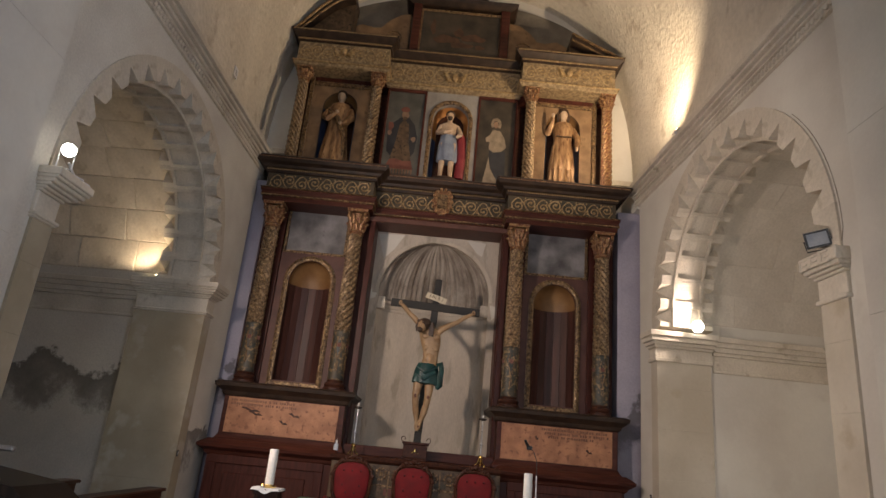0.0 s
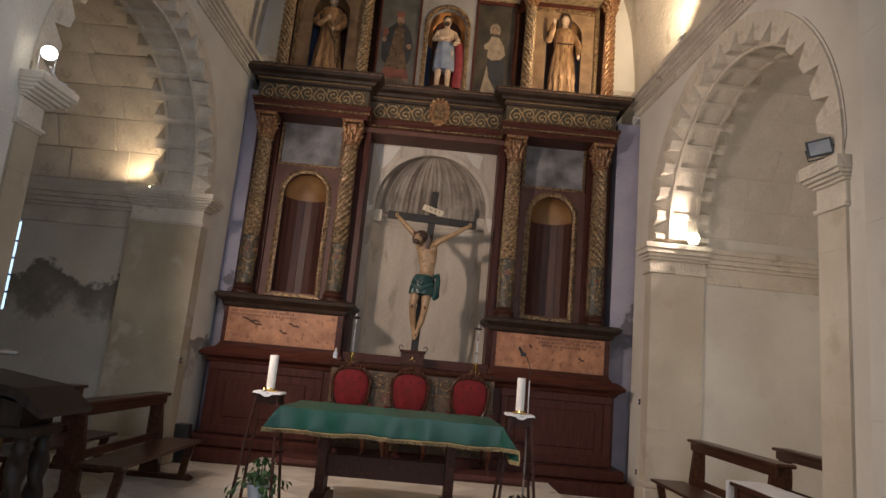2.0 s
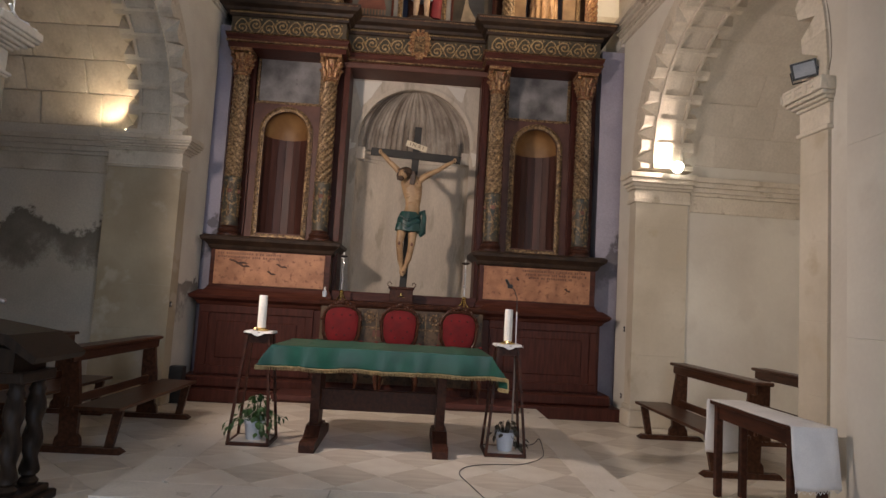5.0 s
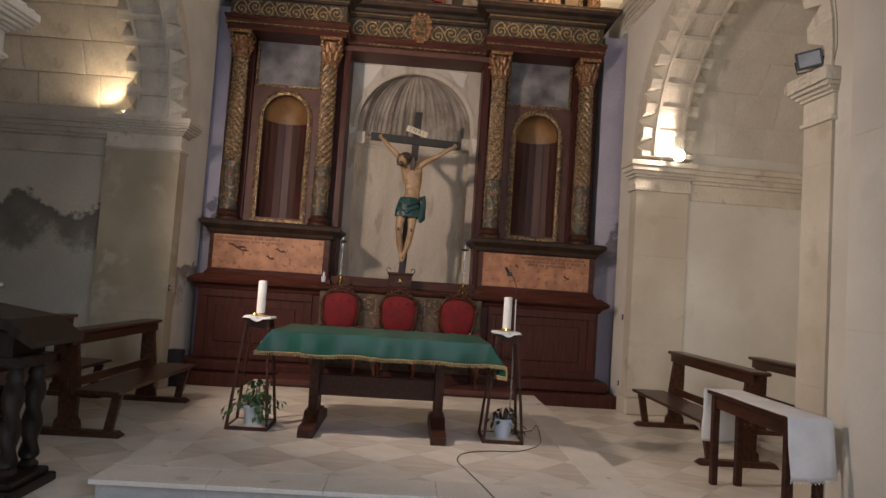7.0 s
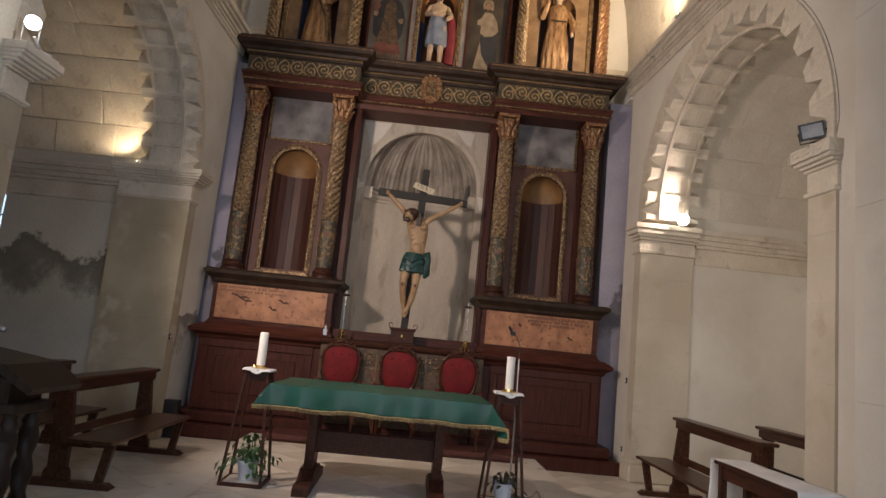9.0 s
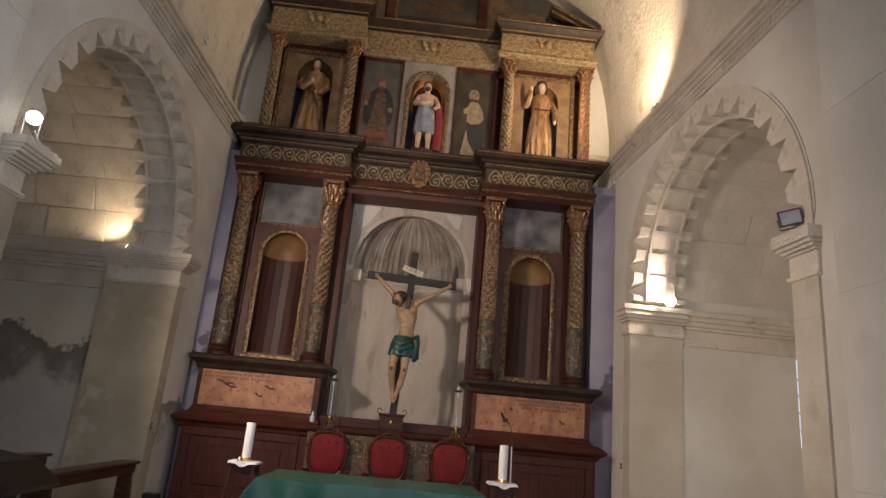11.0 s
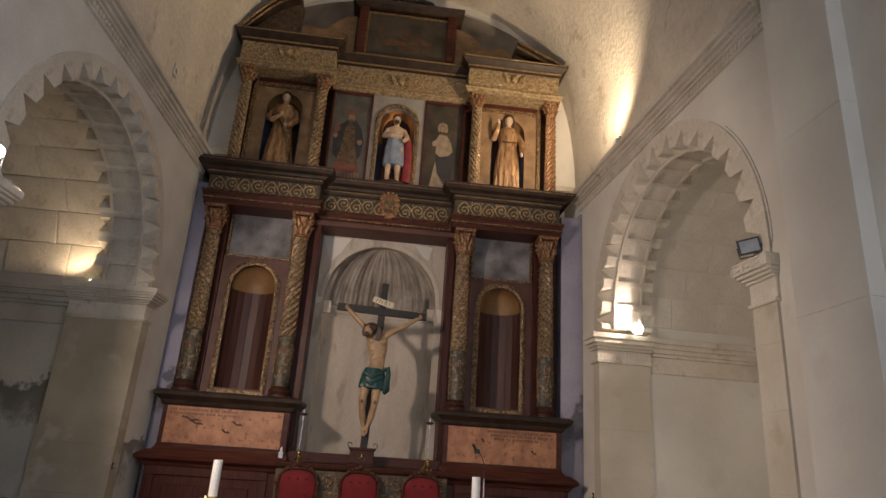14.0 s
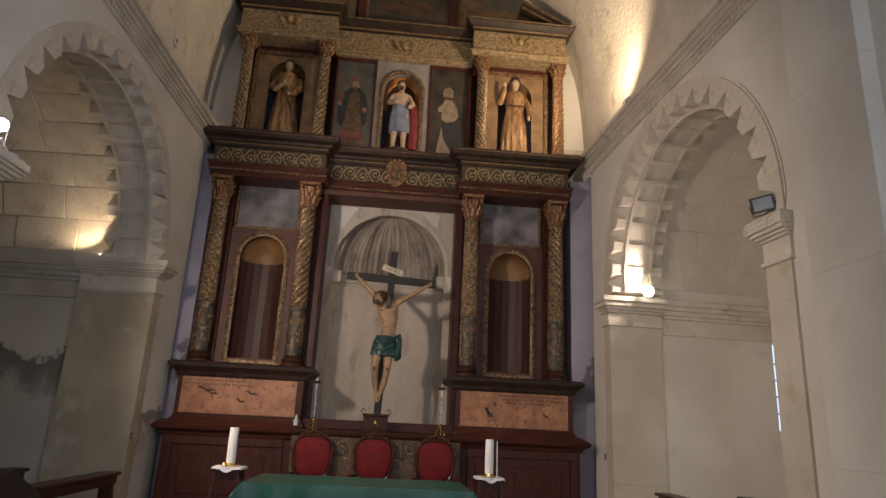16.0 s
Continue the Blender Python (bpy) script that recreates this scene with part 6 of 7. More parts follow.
    tube(bm, [(-0.14 + 0.108 * math.cos(t), y - 0.105 + 0.100 * math.sin(t), 1.785 + 0.03 * math.sin(t) - 0.02 * math.cos(t)) for t in [0.52 * k for k in range(13)]], [0.012 + 0.004 * (k % 2) for k in range(13)], 6, H)
    # loincloth, knotted at the side
    def folds(a, z):
        return 1 + 0.045 * math.cos(9 * a + 12 * z) + 0.025 * math.cos(17 * a - 9 * z)
    lathe(bm, [(0.16, 0.85), (0.200, 0.87), (0.198, 0.95), (0.180, 1.06), (0.155, 1.13), (0.135, 1.17)], 40, (0, 0, 0), C, folds, 0, 2 * math.pi, Matrix.Translation((0.0, y, 0)) @ Matrix.Diagonal((1, 0.66, 1, 1)))
    tube(bm, [(0.15, y - 0.06, 1.15), (0.205, y - 0.07, 1.18), (0.225, y - 0.06, 1.10), (0.215, y - 0.05, 0.97), (0.22, y - 0.05, 0.86), (0.19, y - 0.04, 0.80)], [0.035, 0.048, 0.040, 0.050, 0.055, 0.025], 8, C)
    tube(bm, [(-0.16, y - 0.09, 1.10), (-0.02, y - 0.14, 1.02), (0.15, y - 0.09, 1.12)], [0.012, 0.026, 0.014], 6, C)
    tube(bm, [(-0.18, y - 0.08, 1.00), (-0.02, y - 0.145, 0.92), (0.16, y - 0.09, 1.04)], [0.012, 0.024, 0.014], 6, C)
    # legs apart at the knees, feet crossed
    tube(bm, [(-0.095, y, 0.93), (-0.105, y - 0.05, 0.78), (-0.115, y - 0.075, 0.68), (-0.100, y - 0.045, 0.55), (-0.080, y - 0.01, 0.44), (-0.045, y + 0.0, 0.29)], [0.082, 0.066, 0.054, 0.048, 0.050, 0.030], 10, S)
    tube(bm, [(0.075, y, 0.93), (0.072, y - 0.05, 0.78), (0.075, y - 0.075, 0.68), (0.062, y - 0.045, 0.55), (0.045, y - 0.02, 0.44), (0.005, y - 0.03, 0.29)], [0.082, 0.066, 0.054, 0.048, 0.050, 0.030], 10, S)
    for kx in (-0.118, 0.078):
        ball(bm, (kx, y - 0.118, 0.665), (0.020, 0.012, 0.034), 3, 8, 6)
    tube(bm, [(-0.045, y + 0.0, 0.30), (-0.035, y - 0.03, 0.22), (-0.030, y - 0.05, 0.16)], [0.030, 0.038, 0.018], 8, S)
    tube(bm, [(0.005, y - 0.03, 0.30), (-0.012, y - 0.08, 0.22), (-0.02, y - 0.10, 0.16)], [0.030, 0.038, 0.018], 8, S)
    ball(bm, (-0.012, y - 0.118, 0.225), (0.012, 0.008, 0.016), 3, 6, 4)
    return mesh_of("crucifix_figure", bm, [M_SKIN, M_TEAL, M_HAIR, M_CARPET], True)


fig = part("crucifix_figure", crucified_mesh(), None, None, "", True, Matrix.Translation((-0.165, 9.90, 1.71)) @ TILT)
tagged(fig, "painted wooden crucifix figure with a teal loincloth", "statue")


# ---------------------------------------------------------------- on the altar
def candlestick(x, y, z):
    t = thing("candlestick", "tall thin white candlestick on a brass triangular foot", "candlestick", "altar candlesticks", (x, y, z))
    bm = B()
    for q in range(3):
        a = 2 * math.pi * q / 3 - math.pi / 2
        c, s = math.cos(a), math.sin(a)
        tube(bm, [(0.075 * c, 0.075 * s, 0.0), (0.070 * c, 0.070 * s, 0.025), (0.035 * c, 0.035 * s, 0.05), (0.02 * c, 0.02 * s, 0.12)], [0.014, 0.010, 0.012, 0.012], 8)
    ball(bm, (0, 0, 0.13), 0.035, 0, 10, 8)
    part("foot", bm, M_BRASS, t, "brass openwork foot", True)
    part("stem", lathe(B(), [(0.014, 0.12), (0.012, 0.30), (0.024, 0.31), (0.024, 0.33), (0.012, 0.34), (0.012, 0.50), (0.022, 0.51), (0.012, 0.53), (0.010, 0.66)], 12), M_STEEL, t, "", True)
    part("candle", lathe(B(), [(0.011, 0.50), (0.011, 0.74), (0.004, 0.75)], 10), M_WAX, t)
    part("drip_pan", lathe(B(), [(0.02, 0.66), (0.06, 0.675), (0.06, 0.69), (0.02, 0.70)], 14), M_DARK, t, "", True)
    return t


candlestick(-1.10, 9.82, 1.45)
candlestick(0.80, 9.82, 1.45)
bt = thing("bottle", "small clear plastic bottle on the altar shelf", "bottle", at=(-1.34, 9.70, 1.49))
part("body", lathe(B(), [(0.03, 0.0), (0.034, 0.02), (0.034, 0.08), (0.014, 0.10), (0.014, 0.115)], 12), M_POT, bt, "", True)
part("cap", lathe(B(), [(0.017, 0.11), (0.017, 0.135), (0.006, 0.14), (0.006, 0.155)], 10), M_WAX, bt, "white pump cap", True)

# board under the chairs
brd = thing("footboard", "low red-brown wooden board under the chairs", "platform", at=(-0.14, 9.3, 0))
part("deck", box(B(), -1.74, 1.74, -0.32, 0.33, 0.03, 0.10, 0.008), M_CARPET, brd)
part("kerb", box(B(), -1.72, 1.72, -0.30, 0.32, 0.0, 0.03), M_DKWOOD, brd)


# ---------------------------------------------------------------- armchairs
def armchair(x, y, z, rz=0):
    c = thing("armchair", "carved dark wood armchair with buttoned red velvet back", "armchair", "three chairs behind the altar table", (x, y, z), rz)
    bm = B()
    n = 24
    # upholstered back: rounded shield, domed, with buttons
    rows = []
    for j, k in enumerate((1.0, 0.93, 0.7, 0.35, 0.0)):
        row = []
        for i in range(n):
            a = 2 * math.pi * i / n
            w = 0.245 + 0.035 * math.sin(a)
            px, pz = w * math.copysign(abs(math.cos(a)) ** (0.75 if a < math.pi else 0.45), math.cos(a)) * k, 0.98 + 0.27 * math.copysign(abs(math.sin(a)) ** (0.8 if a < math.pi else 0.6), math.sin(a)) * k
            row.append(bm.verts.new((px, 0.20 - 0.055 * (1 - k ** 2) - (0.012 if j else 0), pz)))
        rows.append(row)
    for p, q in zip(rows, rows[1:]):
        for i in range(n):
            bm.faces.new((p[i], p[(i + 1) % n], q[(i + 1) % n], q[i]))
    bmesh.ops.remove_doubles(bm, verts=bm.verts, dist=0.001)
    back = part("backrest", bm, M_VELVET, c, "buttoned red velvet", True)
    knob = mesh_of("button", ball(B(), (0, 0, 0), (0.017, 0.010, 0.017), 0, 8, 6), M_TUFT, True)
    for r, cnt in ((0, 3), (1, 2), (2, 3), (3, 2)):
        for q in range(cnt):
            part("button", knob, None, back, "", False, Matrix.Translation(((q - (cnt - 1) / 2) * 0.12, 0.148, 1.14 - r * 0.10)))
    bm = B()
    pts = []
    for i in range(n + 1):
        a = 2 * math.pi * i / n
        w = 0.272 + 0.035 * math.sin(a)
        pts.append((w * math.copysign(abs(math.cos(a)) ** (0.75 if a < math.pi else 0.45), math.cos(a)), 0.21, 0.98 + 0.295 * math.copysign(abs(math.sin(a)) ** (0.8 if a < math.pi else 0.6), math.sin(a))))
    tube(bm, pts, 0.024, 8)
    for k in range(-3, 4):
        ball(bm, (k * 0.055, 0.20, 1.285 + 0.035 - 0.006 * k * k), (0.035, 0.025, 0.032), 0, 8, 6)
    ball(bm, (0, 0.195, 1.335), (0.05, 0.03, 0.04), 0, 8, 6)
    for q in (-1, 1):
        # scrolls on the shoulders
        for k in range(3):
            a = radians(56 - 20 * k)
            ball(bm, (q * 0.296 * math.cos(a) ** 0.75, 0.195, 0.99 + 0.30 * math.sin(a)), (0.026, 0.022, 0.030), 0, 8, 6)
    part("back_frame", bm, M_CARVED, c, "carved polished frame with a crest", True)
    bm = B()
    box(bm, -0.28, 0.28, -0.28, 0.22, 0.40, 0.50, 0.035, seg=3)
    part("seat", bm, M_VELVET, c, "red velvet seat", True)
    part("seat_frame", box(B(), -0.30, 0.30, -0.30, 0.24, 0.33, 0.41, 0.015), M_CARVED, c)
    for s in (-1, 1):
        bm = B()
        tube(bm, [(s * 0.26, 0.19, 0.74), (s * 0.31, 0.05, 0.74), (s * 0.32, -0.12, 0.72), (s * 0.31, -0.20, 0.69), (s * 0.30, -0.17, 0.60), (s * 0.29, -0.10, 0.42)], [0.022, 0.024, 0.024, 0.032, 0.022, 0.025], 8)
        part("armrest", bm, M_CARVED, c, "", True)
        part("arm_pad", ball(B(), (s * 0.315, -0.02, 0.765), (0.03, 0.10, 0.02), 0, 10, 6), M_VELVET, c, "", True)
        bm = B()
        tube(bm, [(s * 0.26, -0.26, 0.36), (s * 0.29, -0.30, 0.26), (s * 0.27, -0.28, 0.12), (s * 0.28, -0.32, 0.0)], [0.045, 0.035, 0.02, 0.026], 8)
        part("leg", bm, M_CARVED, c, "", True)
        bm = B()
        tube(bm, [(s * 0.24, 0.20, 0.72), (s * 0.24, 0.20, 0.36), (s * 0.25, 0.24, 0.0)], [0.025, 0.03, 0.02], 8)
        part("leg", bm, M_CARVED, c, "", True)
    return c


chair = armchair(-1.03, 9.36, 0.10, 2)
copy_thing(chair, pose(-0.17, 9.36, 0.10, 0, 0, -1))
copy_thing(chair, pose(0.73, 9.36, 0.10, 0, 0, 1))

# ---------------------------------------------------------------- altar table and cloth
tbl = thing("altar_table", "dark wooden trestle table with broad sled feet", "table", at=(-0.28, 6.72, 0))
part("tabletop", box(B(), -1.01, 1.07, -0.51, 0.51, 0.95, 1.0, 0.012), M_DKWOOD, tbl)
for x in (-0.64, 0.64):
    bm = B()
    prism(bm, [(-0.53, 0.0), (-0.53, 0.07), (-0.49, 0.10), (-0.30, 0.10), (-0.16, 0.19), (0.16, 0.19), (0.30, 0.10), (0.49, 0.10), (0.53, 0.07), (0.53, 0.0)], 'x', x - 0.075, x + 0.075)
    part("sled_foot", bm, M_DKWOOD, tbl)
    bm = B()
    prism(bm, [(-0.14, 0.19), (-0.17, 0.40), (-0.19, 0.885), (0.19, 0.885), (0.17, 0.40), (0.14, 0.19)], 'x', x - 0.045, x + 0.045)
    part("trestle_leg", bm, M_DKWOOD, tbl)
    part("head_bar", box(B(), x - 0.06, x + 0.06, -0.42, 0.42, 0.885, 0.95, 0.01), M_DKWOOD, tbl)
part("stretcher", box(B(), -0.62, 0.62, -0.03, 0.03, 0.33, 0.55, 0.008), M_DKWOOD, tbl)


def cloth(name, x0, x1, y0, y1, z, drops, mat, label, category, seed, folds=0.012, step=0.035, spread=0.3, creases=()):
    """A cloth laid over a table top; drops: how far it hangs at the -x, +x, -y, +y sides."""
    bm = B()
    L, R, F, K = drops
    us = np.arange(x0 - L, x1 + R + step / 2, step)
    vs = np.arange(y0 - F, y1 + K + step / 2, step)
    grid = []
    for v in vs:
        row = []
        for u in us:
            ox, oy = max(x0 - u, 0) - max(u - x1, 0), max(y0 - v, 0) - max(v - y1, 0)
            x, y = min(max(u, x0), x1), min(max(v, y0), y1)
            d = max(abs(ox), abs(oy))
            hang = max(abs(ox), abs(oy))
            both = min(abs(ox), abs(oy))
            k = (noise.noise((u * 4 + seed, v * 4, 0)) + 0.7 * math.sin(u * 17 + 2 * noise.noise((u * 2, seed, 0)))) * folds * (0.3 + 7 * hang)
            px = x - math.copysign(min(abs(ox), 0.012) + spread * max(abs(ox) - 0.012, 0), ox) if ox else x
            py = y - math.copysign(min(abs(oy), 0.012) + 0.10 * max(abs(oy) - 0.012, 0), oy) if oy else y
            if both:
                px -= math.copysign(both * 0.35, ox)
                py -= math.copysign(both * 0.35, oy)
            top = 0.003 * noise.noise((u * 5, v * 5, seed)) + 0.008 * max(0, noise.noise((u * 1.7 + 3, v * 1.7, seed))) + 0.016 * sum(max(0, 1 - abs(u - c - 0.02 * math.sin(v * 5 + c)) / 0.025) for c in creases) * (0.6 + 0.4 * math.sin(v * 9 + u))
            hang += 0.004 * math.sin(u * 9 + seed) * min(1, hang / 0.1) + 0.010 * noise.noise((u * 3, v * 3, seed)) * min(1, hang / 0.1)
            row.append(bm.verts.new((px - (k if ox else 0), py - (k if oy else 0), z + top - max(hang - 0.012, 0) * 0.99)))
        grid.append(row)
    for p, q in zip(grid, grid[1:]):
        for i in range(len(p) - 1):
            bm.faces.new((p[i], p[i + 1], q[i + 1], q[i]))
    rim = [list(v.co) for v in grid[0]], [list(r[0].co) for r in grid], [list(r[-1].co) for r in grid]
    ob = part(name, bm, mat, None, "", True)
    so = ob.modifiers.new("thickness", 'SOLIDIFY')
    so.thickness, so.offset = 0.004, 1
    return tagged(ob, label, category), rim


gc, rim = cloth("altar_cloth", -1.30, 0.80, 6.20, 7.24, 1.005, (0.22, 0.32, 0.225, 0.12), M_GREEN, "green altar cloth with gold fringe on the table", "tablecloth", 3, 0.008, 0.03, 0.3, (-1.02, -0.62, -0.28, 0.12, 0.52))
for line, nm in ((rim[0], "front"), (rim[2], "side"), (rim[1], "side")):
    bm = B()
    n = len(line)
    tube(bm, [(p[0], p[1], p[2] + 0.006) for p in line], 0.008, 6)
    for a, b in zip(line, line[1:]):
        for t in (0.25, 0.75):
            x, y, z = [a[i] + (b[i] - a[i]) * t for i in range(3)]
            tube(bm, [(x, y, z + 0.004), (x, y - 0.002, z - 0.026)], [0.006, 0.0045], 4)
    part("fringe", bm, M_FRINGE, gc, "gold fringe")
# ---------------------------------------------------------------- candle stands with plants
def candle_stand(x, y):
    t = thing("candle_stand", "tall tapering dark wooden pedestal stand", "candle stand", "pair of candle stands", (x, y, 0))
    part("base_frame", box(box(box(box(B(), -0.21, 0.21, -0.21, -0.18, 0, 0.035, 0.004), -0.21, 0.21, 0.18, 0.21, 0, 0.035, 0.004), -0.21, -0.18, -0.18, 0.18, 0, 0.035, 0.004), 0.18, 0.21, -0.18, 0.18, 0, 0.035, 0.004), M_DKWOOD, t)
    part("base_shelf", box(B(), -0.18, 0.18, -0.18, 0.18, 0.012, 0.03), M_MARBLE, t, "pale shelf board")
    for sx in (-1, 1):
        for sy in (-1, 1):
            bm = B()
            a = [(sx * 0.195 + dx, sy * 0.195 + dy, 0.03) for dx, dy in ((-.013, -.013), (.013, -.013), (.013, .013), (-.013, .013))]
            b = [(sx * 0.105 + dx, sy * 0.105 + dy, 1.08) for dx, dy in ((-.013, -.013), (.013, -.013), (.013, .013), (-.013, .013))]
            va, vb = [bm.verts.new(p) for p in a], [bm.verts.new(p) for p in b]
            bm.faces.new(va)
            bm.faces.new(vb)
            for i in range(4):
                bm.faces.new((va[i], va[(i + 1) % 4], vb[(i + 1) % 4], vb[i]))
            part("leg", bm, M_DKWOOD, t)
    part("apron", box(B(), -0.105, 0.105, -0.105, 0.105, 0.99, 1.08, 0.004), M_DKWOOD, t)
    part("top", box(B(), -0.14, 0.14, -0.14, 0.14, 1.08, 1.105, 0.005), M_DKWOOD, t)
    return t


def candle(x, y, z, h, r):
    c = thing("candle", "thick white pillar candle in a brass ring", "candle", "altar candles", (x, y, z))
    part("wax", lathe(B(), [(r, 0), (r, h - 0.008), (r - 0.006, h), (r - 0.02, h - 0.006), (0.006, h - 0.008)], 22), M_WAX, c, "", True)
    part("wick", lathe(B(), [(0.003, h - 0.01), (0.003, h + 0.012)], 6), M_BLACK, c)
    part("brass_ring", lathe(B(), [(r + 0.03, 0), (r + 0.034, 0.012), (r + 0.006, 0.024), (r + 0.003, 0.03)], 18), M_BRASS, c, "brass ring", True)
    return c


def doily(x, y, z):
    bm = B()
    n = 40
    def rim(r, k, z):
        c, q = math.cos(2 * math.pi * k / n), math.sin(2 * math.pi * k / n)
        return bm.verts.new((r * max(-1, min(1, 1.35 * c)), r * max(-1, min(1, 1.35 * q)), z))
    # the rim hangs a little, lowest in a point at the front
    o = [rim(0.145 + 0.004 * (k % 2), k, -0.012 - 0.004 * (k % 2) - 0.035 * max(0, 1 - abs(k - 30) / 2.5)) for k in range(n)]
    i_ = [rim(0.138, k, 0.003) for k in range(n)]
    for k in range(n):
        bm.faces.new((o[k], o[(k + 1) % n], i_[(k + 1) % n], i_[k]))
    bm.faces.new(i_)
    ob = part("doily", bm, M_LINEN, None, "", False, pose(x, y, z + 0.001))
    ob.modifiers.new("thickness", 'SOLIDIFY').thickness = 0.003
    return tagged(ob, "small white lace doily under the candle", "doily", "doilies")


def potted_plant(x, y, z, seed, leaf_m, n, spread, high, label):
    rng = random.Random(seed)
    p = thing("potted_plant", label, "plant", "plants in the candle stands", (x, y, z))
    part("pot", lathe(B(), [(0.075, 0), (0.10, 0.16), (0.112, 0.165), (0.112, 0.19), (0.098, 0.19), (0.09, 0.15), (0.01, 0.15)], 20), M_POT, p, "pale blue pot", True)
    bm, st = B(), B()
    for k in range(n):
        a, r, h = rng.uniform(0, 2 * math.pi), rng.uniform(0.02, spread), 0
        h = 0.17 + high * rng.random() * (1 - 0.55 * r / spread) - (0.10 if r > spread * 0.7 else 0)
        tip = Vector((r * math.cos(a), r * math.sin(a), h))
        tube(st, [(0.03 * math.cos(a), 0.03 * math.sin(a), 0.15), (tip.x * 0.5, tip.y * 0.5, 0.17 + (h - 0.1) * 0.7), tip], [0.003, 0.0025, 0.0015], 4)
        L, W = rng.uniform(0.05, 0.095), rng.uniform(0.022, 0.04)
        m = Matrix.Translation(tip) @ Matrix.Rotation(a + rng.uniform(-.6, .6), 4, 'Z') @ Matrix.Rotation(rng.uniform(0.1, 1.3), 4, 'Y')
        q = [bm.verts.new(m @ Vector(v)) for v in ((0, 0, 0), (L * 0.3, W * 0.8, -0.006), (L * 0.6, W * 0.75, -0.012), (L, 0, -0.03), (L * 0.6, -W * 0.75, -0.012), (L * 0.3, -W * 0.8, -0.006), (L * 0.45, 0, 0.008))]
        for i in range(6):
            bm.faces.new((q[i], q[(i + 1) % 6], q[6]))
    part("leaves", bm, leaf_m, p, "small pointed leaves")["kind"] = "stuff"
    part("stems", st, leaf_m, p)["kind"] = "stuff"
    return p


for i, (x, y) in enumerate(((-1.52, 6.57), (1.02, 6.60))):
    candle_stand(x, y)
    doily(x, y, 1.106)
    candle(x, y, 1.112, 0.36, 0.043)
    if i == 0:
        potted_plant(x + 0.01, y, 0.03, 4, M_LEAF, 85, 0.30, 0.30, "trailing green potted plant in a pale blue pot")
    else:
        potted_plant(x + 0.02, y, 0.03, 9, M_LEAF_P, 34, 0.20, 0.16, "sparse dark-leaved potted plant in a pale pot")
# lit tea lights beside the candles
for i, (x, y) in enumerate(((-1.56, 6.47), (1.0, 6.50))):
    t = thing("tea_light", "tiny lit tea light in a metal cup", "tea light", "tea lights", (x, y, 1.112))
    part("cup", lathe(B(), [(0.018, 0), (0.02, 0.016), (0.017, 0.016), (0.015, 0.01)], 12), M_STEEL, t, "", True)
    part("flame", ball(B(), (0, 0, 0.024), (0.006, 0.006, 0.013), 0, 8, 6), M_FLAME, t)

# microphone stand and its cable
mic = thing("microphone_stand", "slim metal microphone stand with a black gooseneck", "microphone stand", at=(1.17, 6.98, 0))
part("foot", lathe(B(), [(0.13, 0), (0.13, 0.012), (0.03, 0.03), (0.012, 0.05)], 20), M_BLACK, mic, "", True)
part("pole", tube(B(), [(0, 0, 0.02), (0, 0, 1.10)], 0.010, 8), M_STEEL, mic, "", True)
part("upper_pole", tube(B(), [(0, 0, 1.08), (-0.005, 0, 1.45)], 0.006, 8), M_LINEN, mic, "pale upper tube", True)
part("gooseneck", tube(B(), [(-0.005, 0, 1.45), (-0.01, -0.01, 1.60), (-0.05, -0.03, 1.69), (-0.10, -0.05, 1.72)], 0.005, 6), M_BLACK, mic, "", True)
part("clip", box(B(), -0.13, -0.07, -0.075, -0.03, 1.70, 1.745, 0.01), M_BLACK, mic)
part("capsule", tube(B(), [(-0.10, -0.05, 1.72), (-0.125, -0.07, 1.75), (-0.155, -0.09, 1.795)], [0.012, 0.016, 0.013], 8), M_BLACK, mic, "black microphone capsule", True)
def eased(pts, n=6):
    """A smooth line through the points."""
    P = [Vector(p) for p in pts]
    P = [P[0]] + P + [P[-1]]
    out = []
    for a, b, c, d in zip(P, P[1:], P[2:], P[3:]):
        for k in range(n):
            t = k / n
            out.append(0.5 * (2 * b + (c - a) * t + (2 * a - 5 * b + 4 * c - d) * t * t + (3 * b - a - 3 * c + d) * t ** 3))
    return out + [P[-1]]


bm = B()
tube(bm, eased([(1.17, 6.85, 0.006), (1.42, 7.05, 0.006), (1.55, 7.35, 0.006), (1.50, 6.9, 0.006), (1.40, 6.45, 0.006), (1.15, 6.14, 0.006), (0.85, 6.08, 0.006), (0.60, 5.95, 0.006), (0.51, 5.70, 0.006), (0.58, 5.35, 0.006), (0.66, 5.0, 0.006), (0.71, 4.74, 0.006)]), 0.004, 6)
tagged(part("cable", bm, M_BLACK, None, "", True), "thin dark cable lying across the dais", "cable")


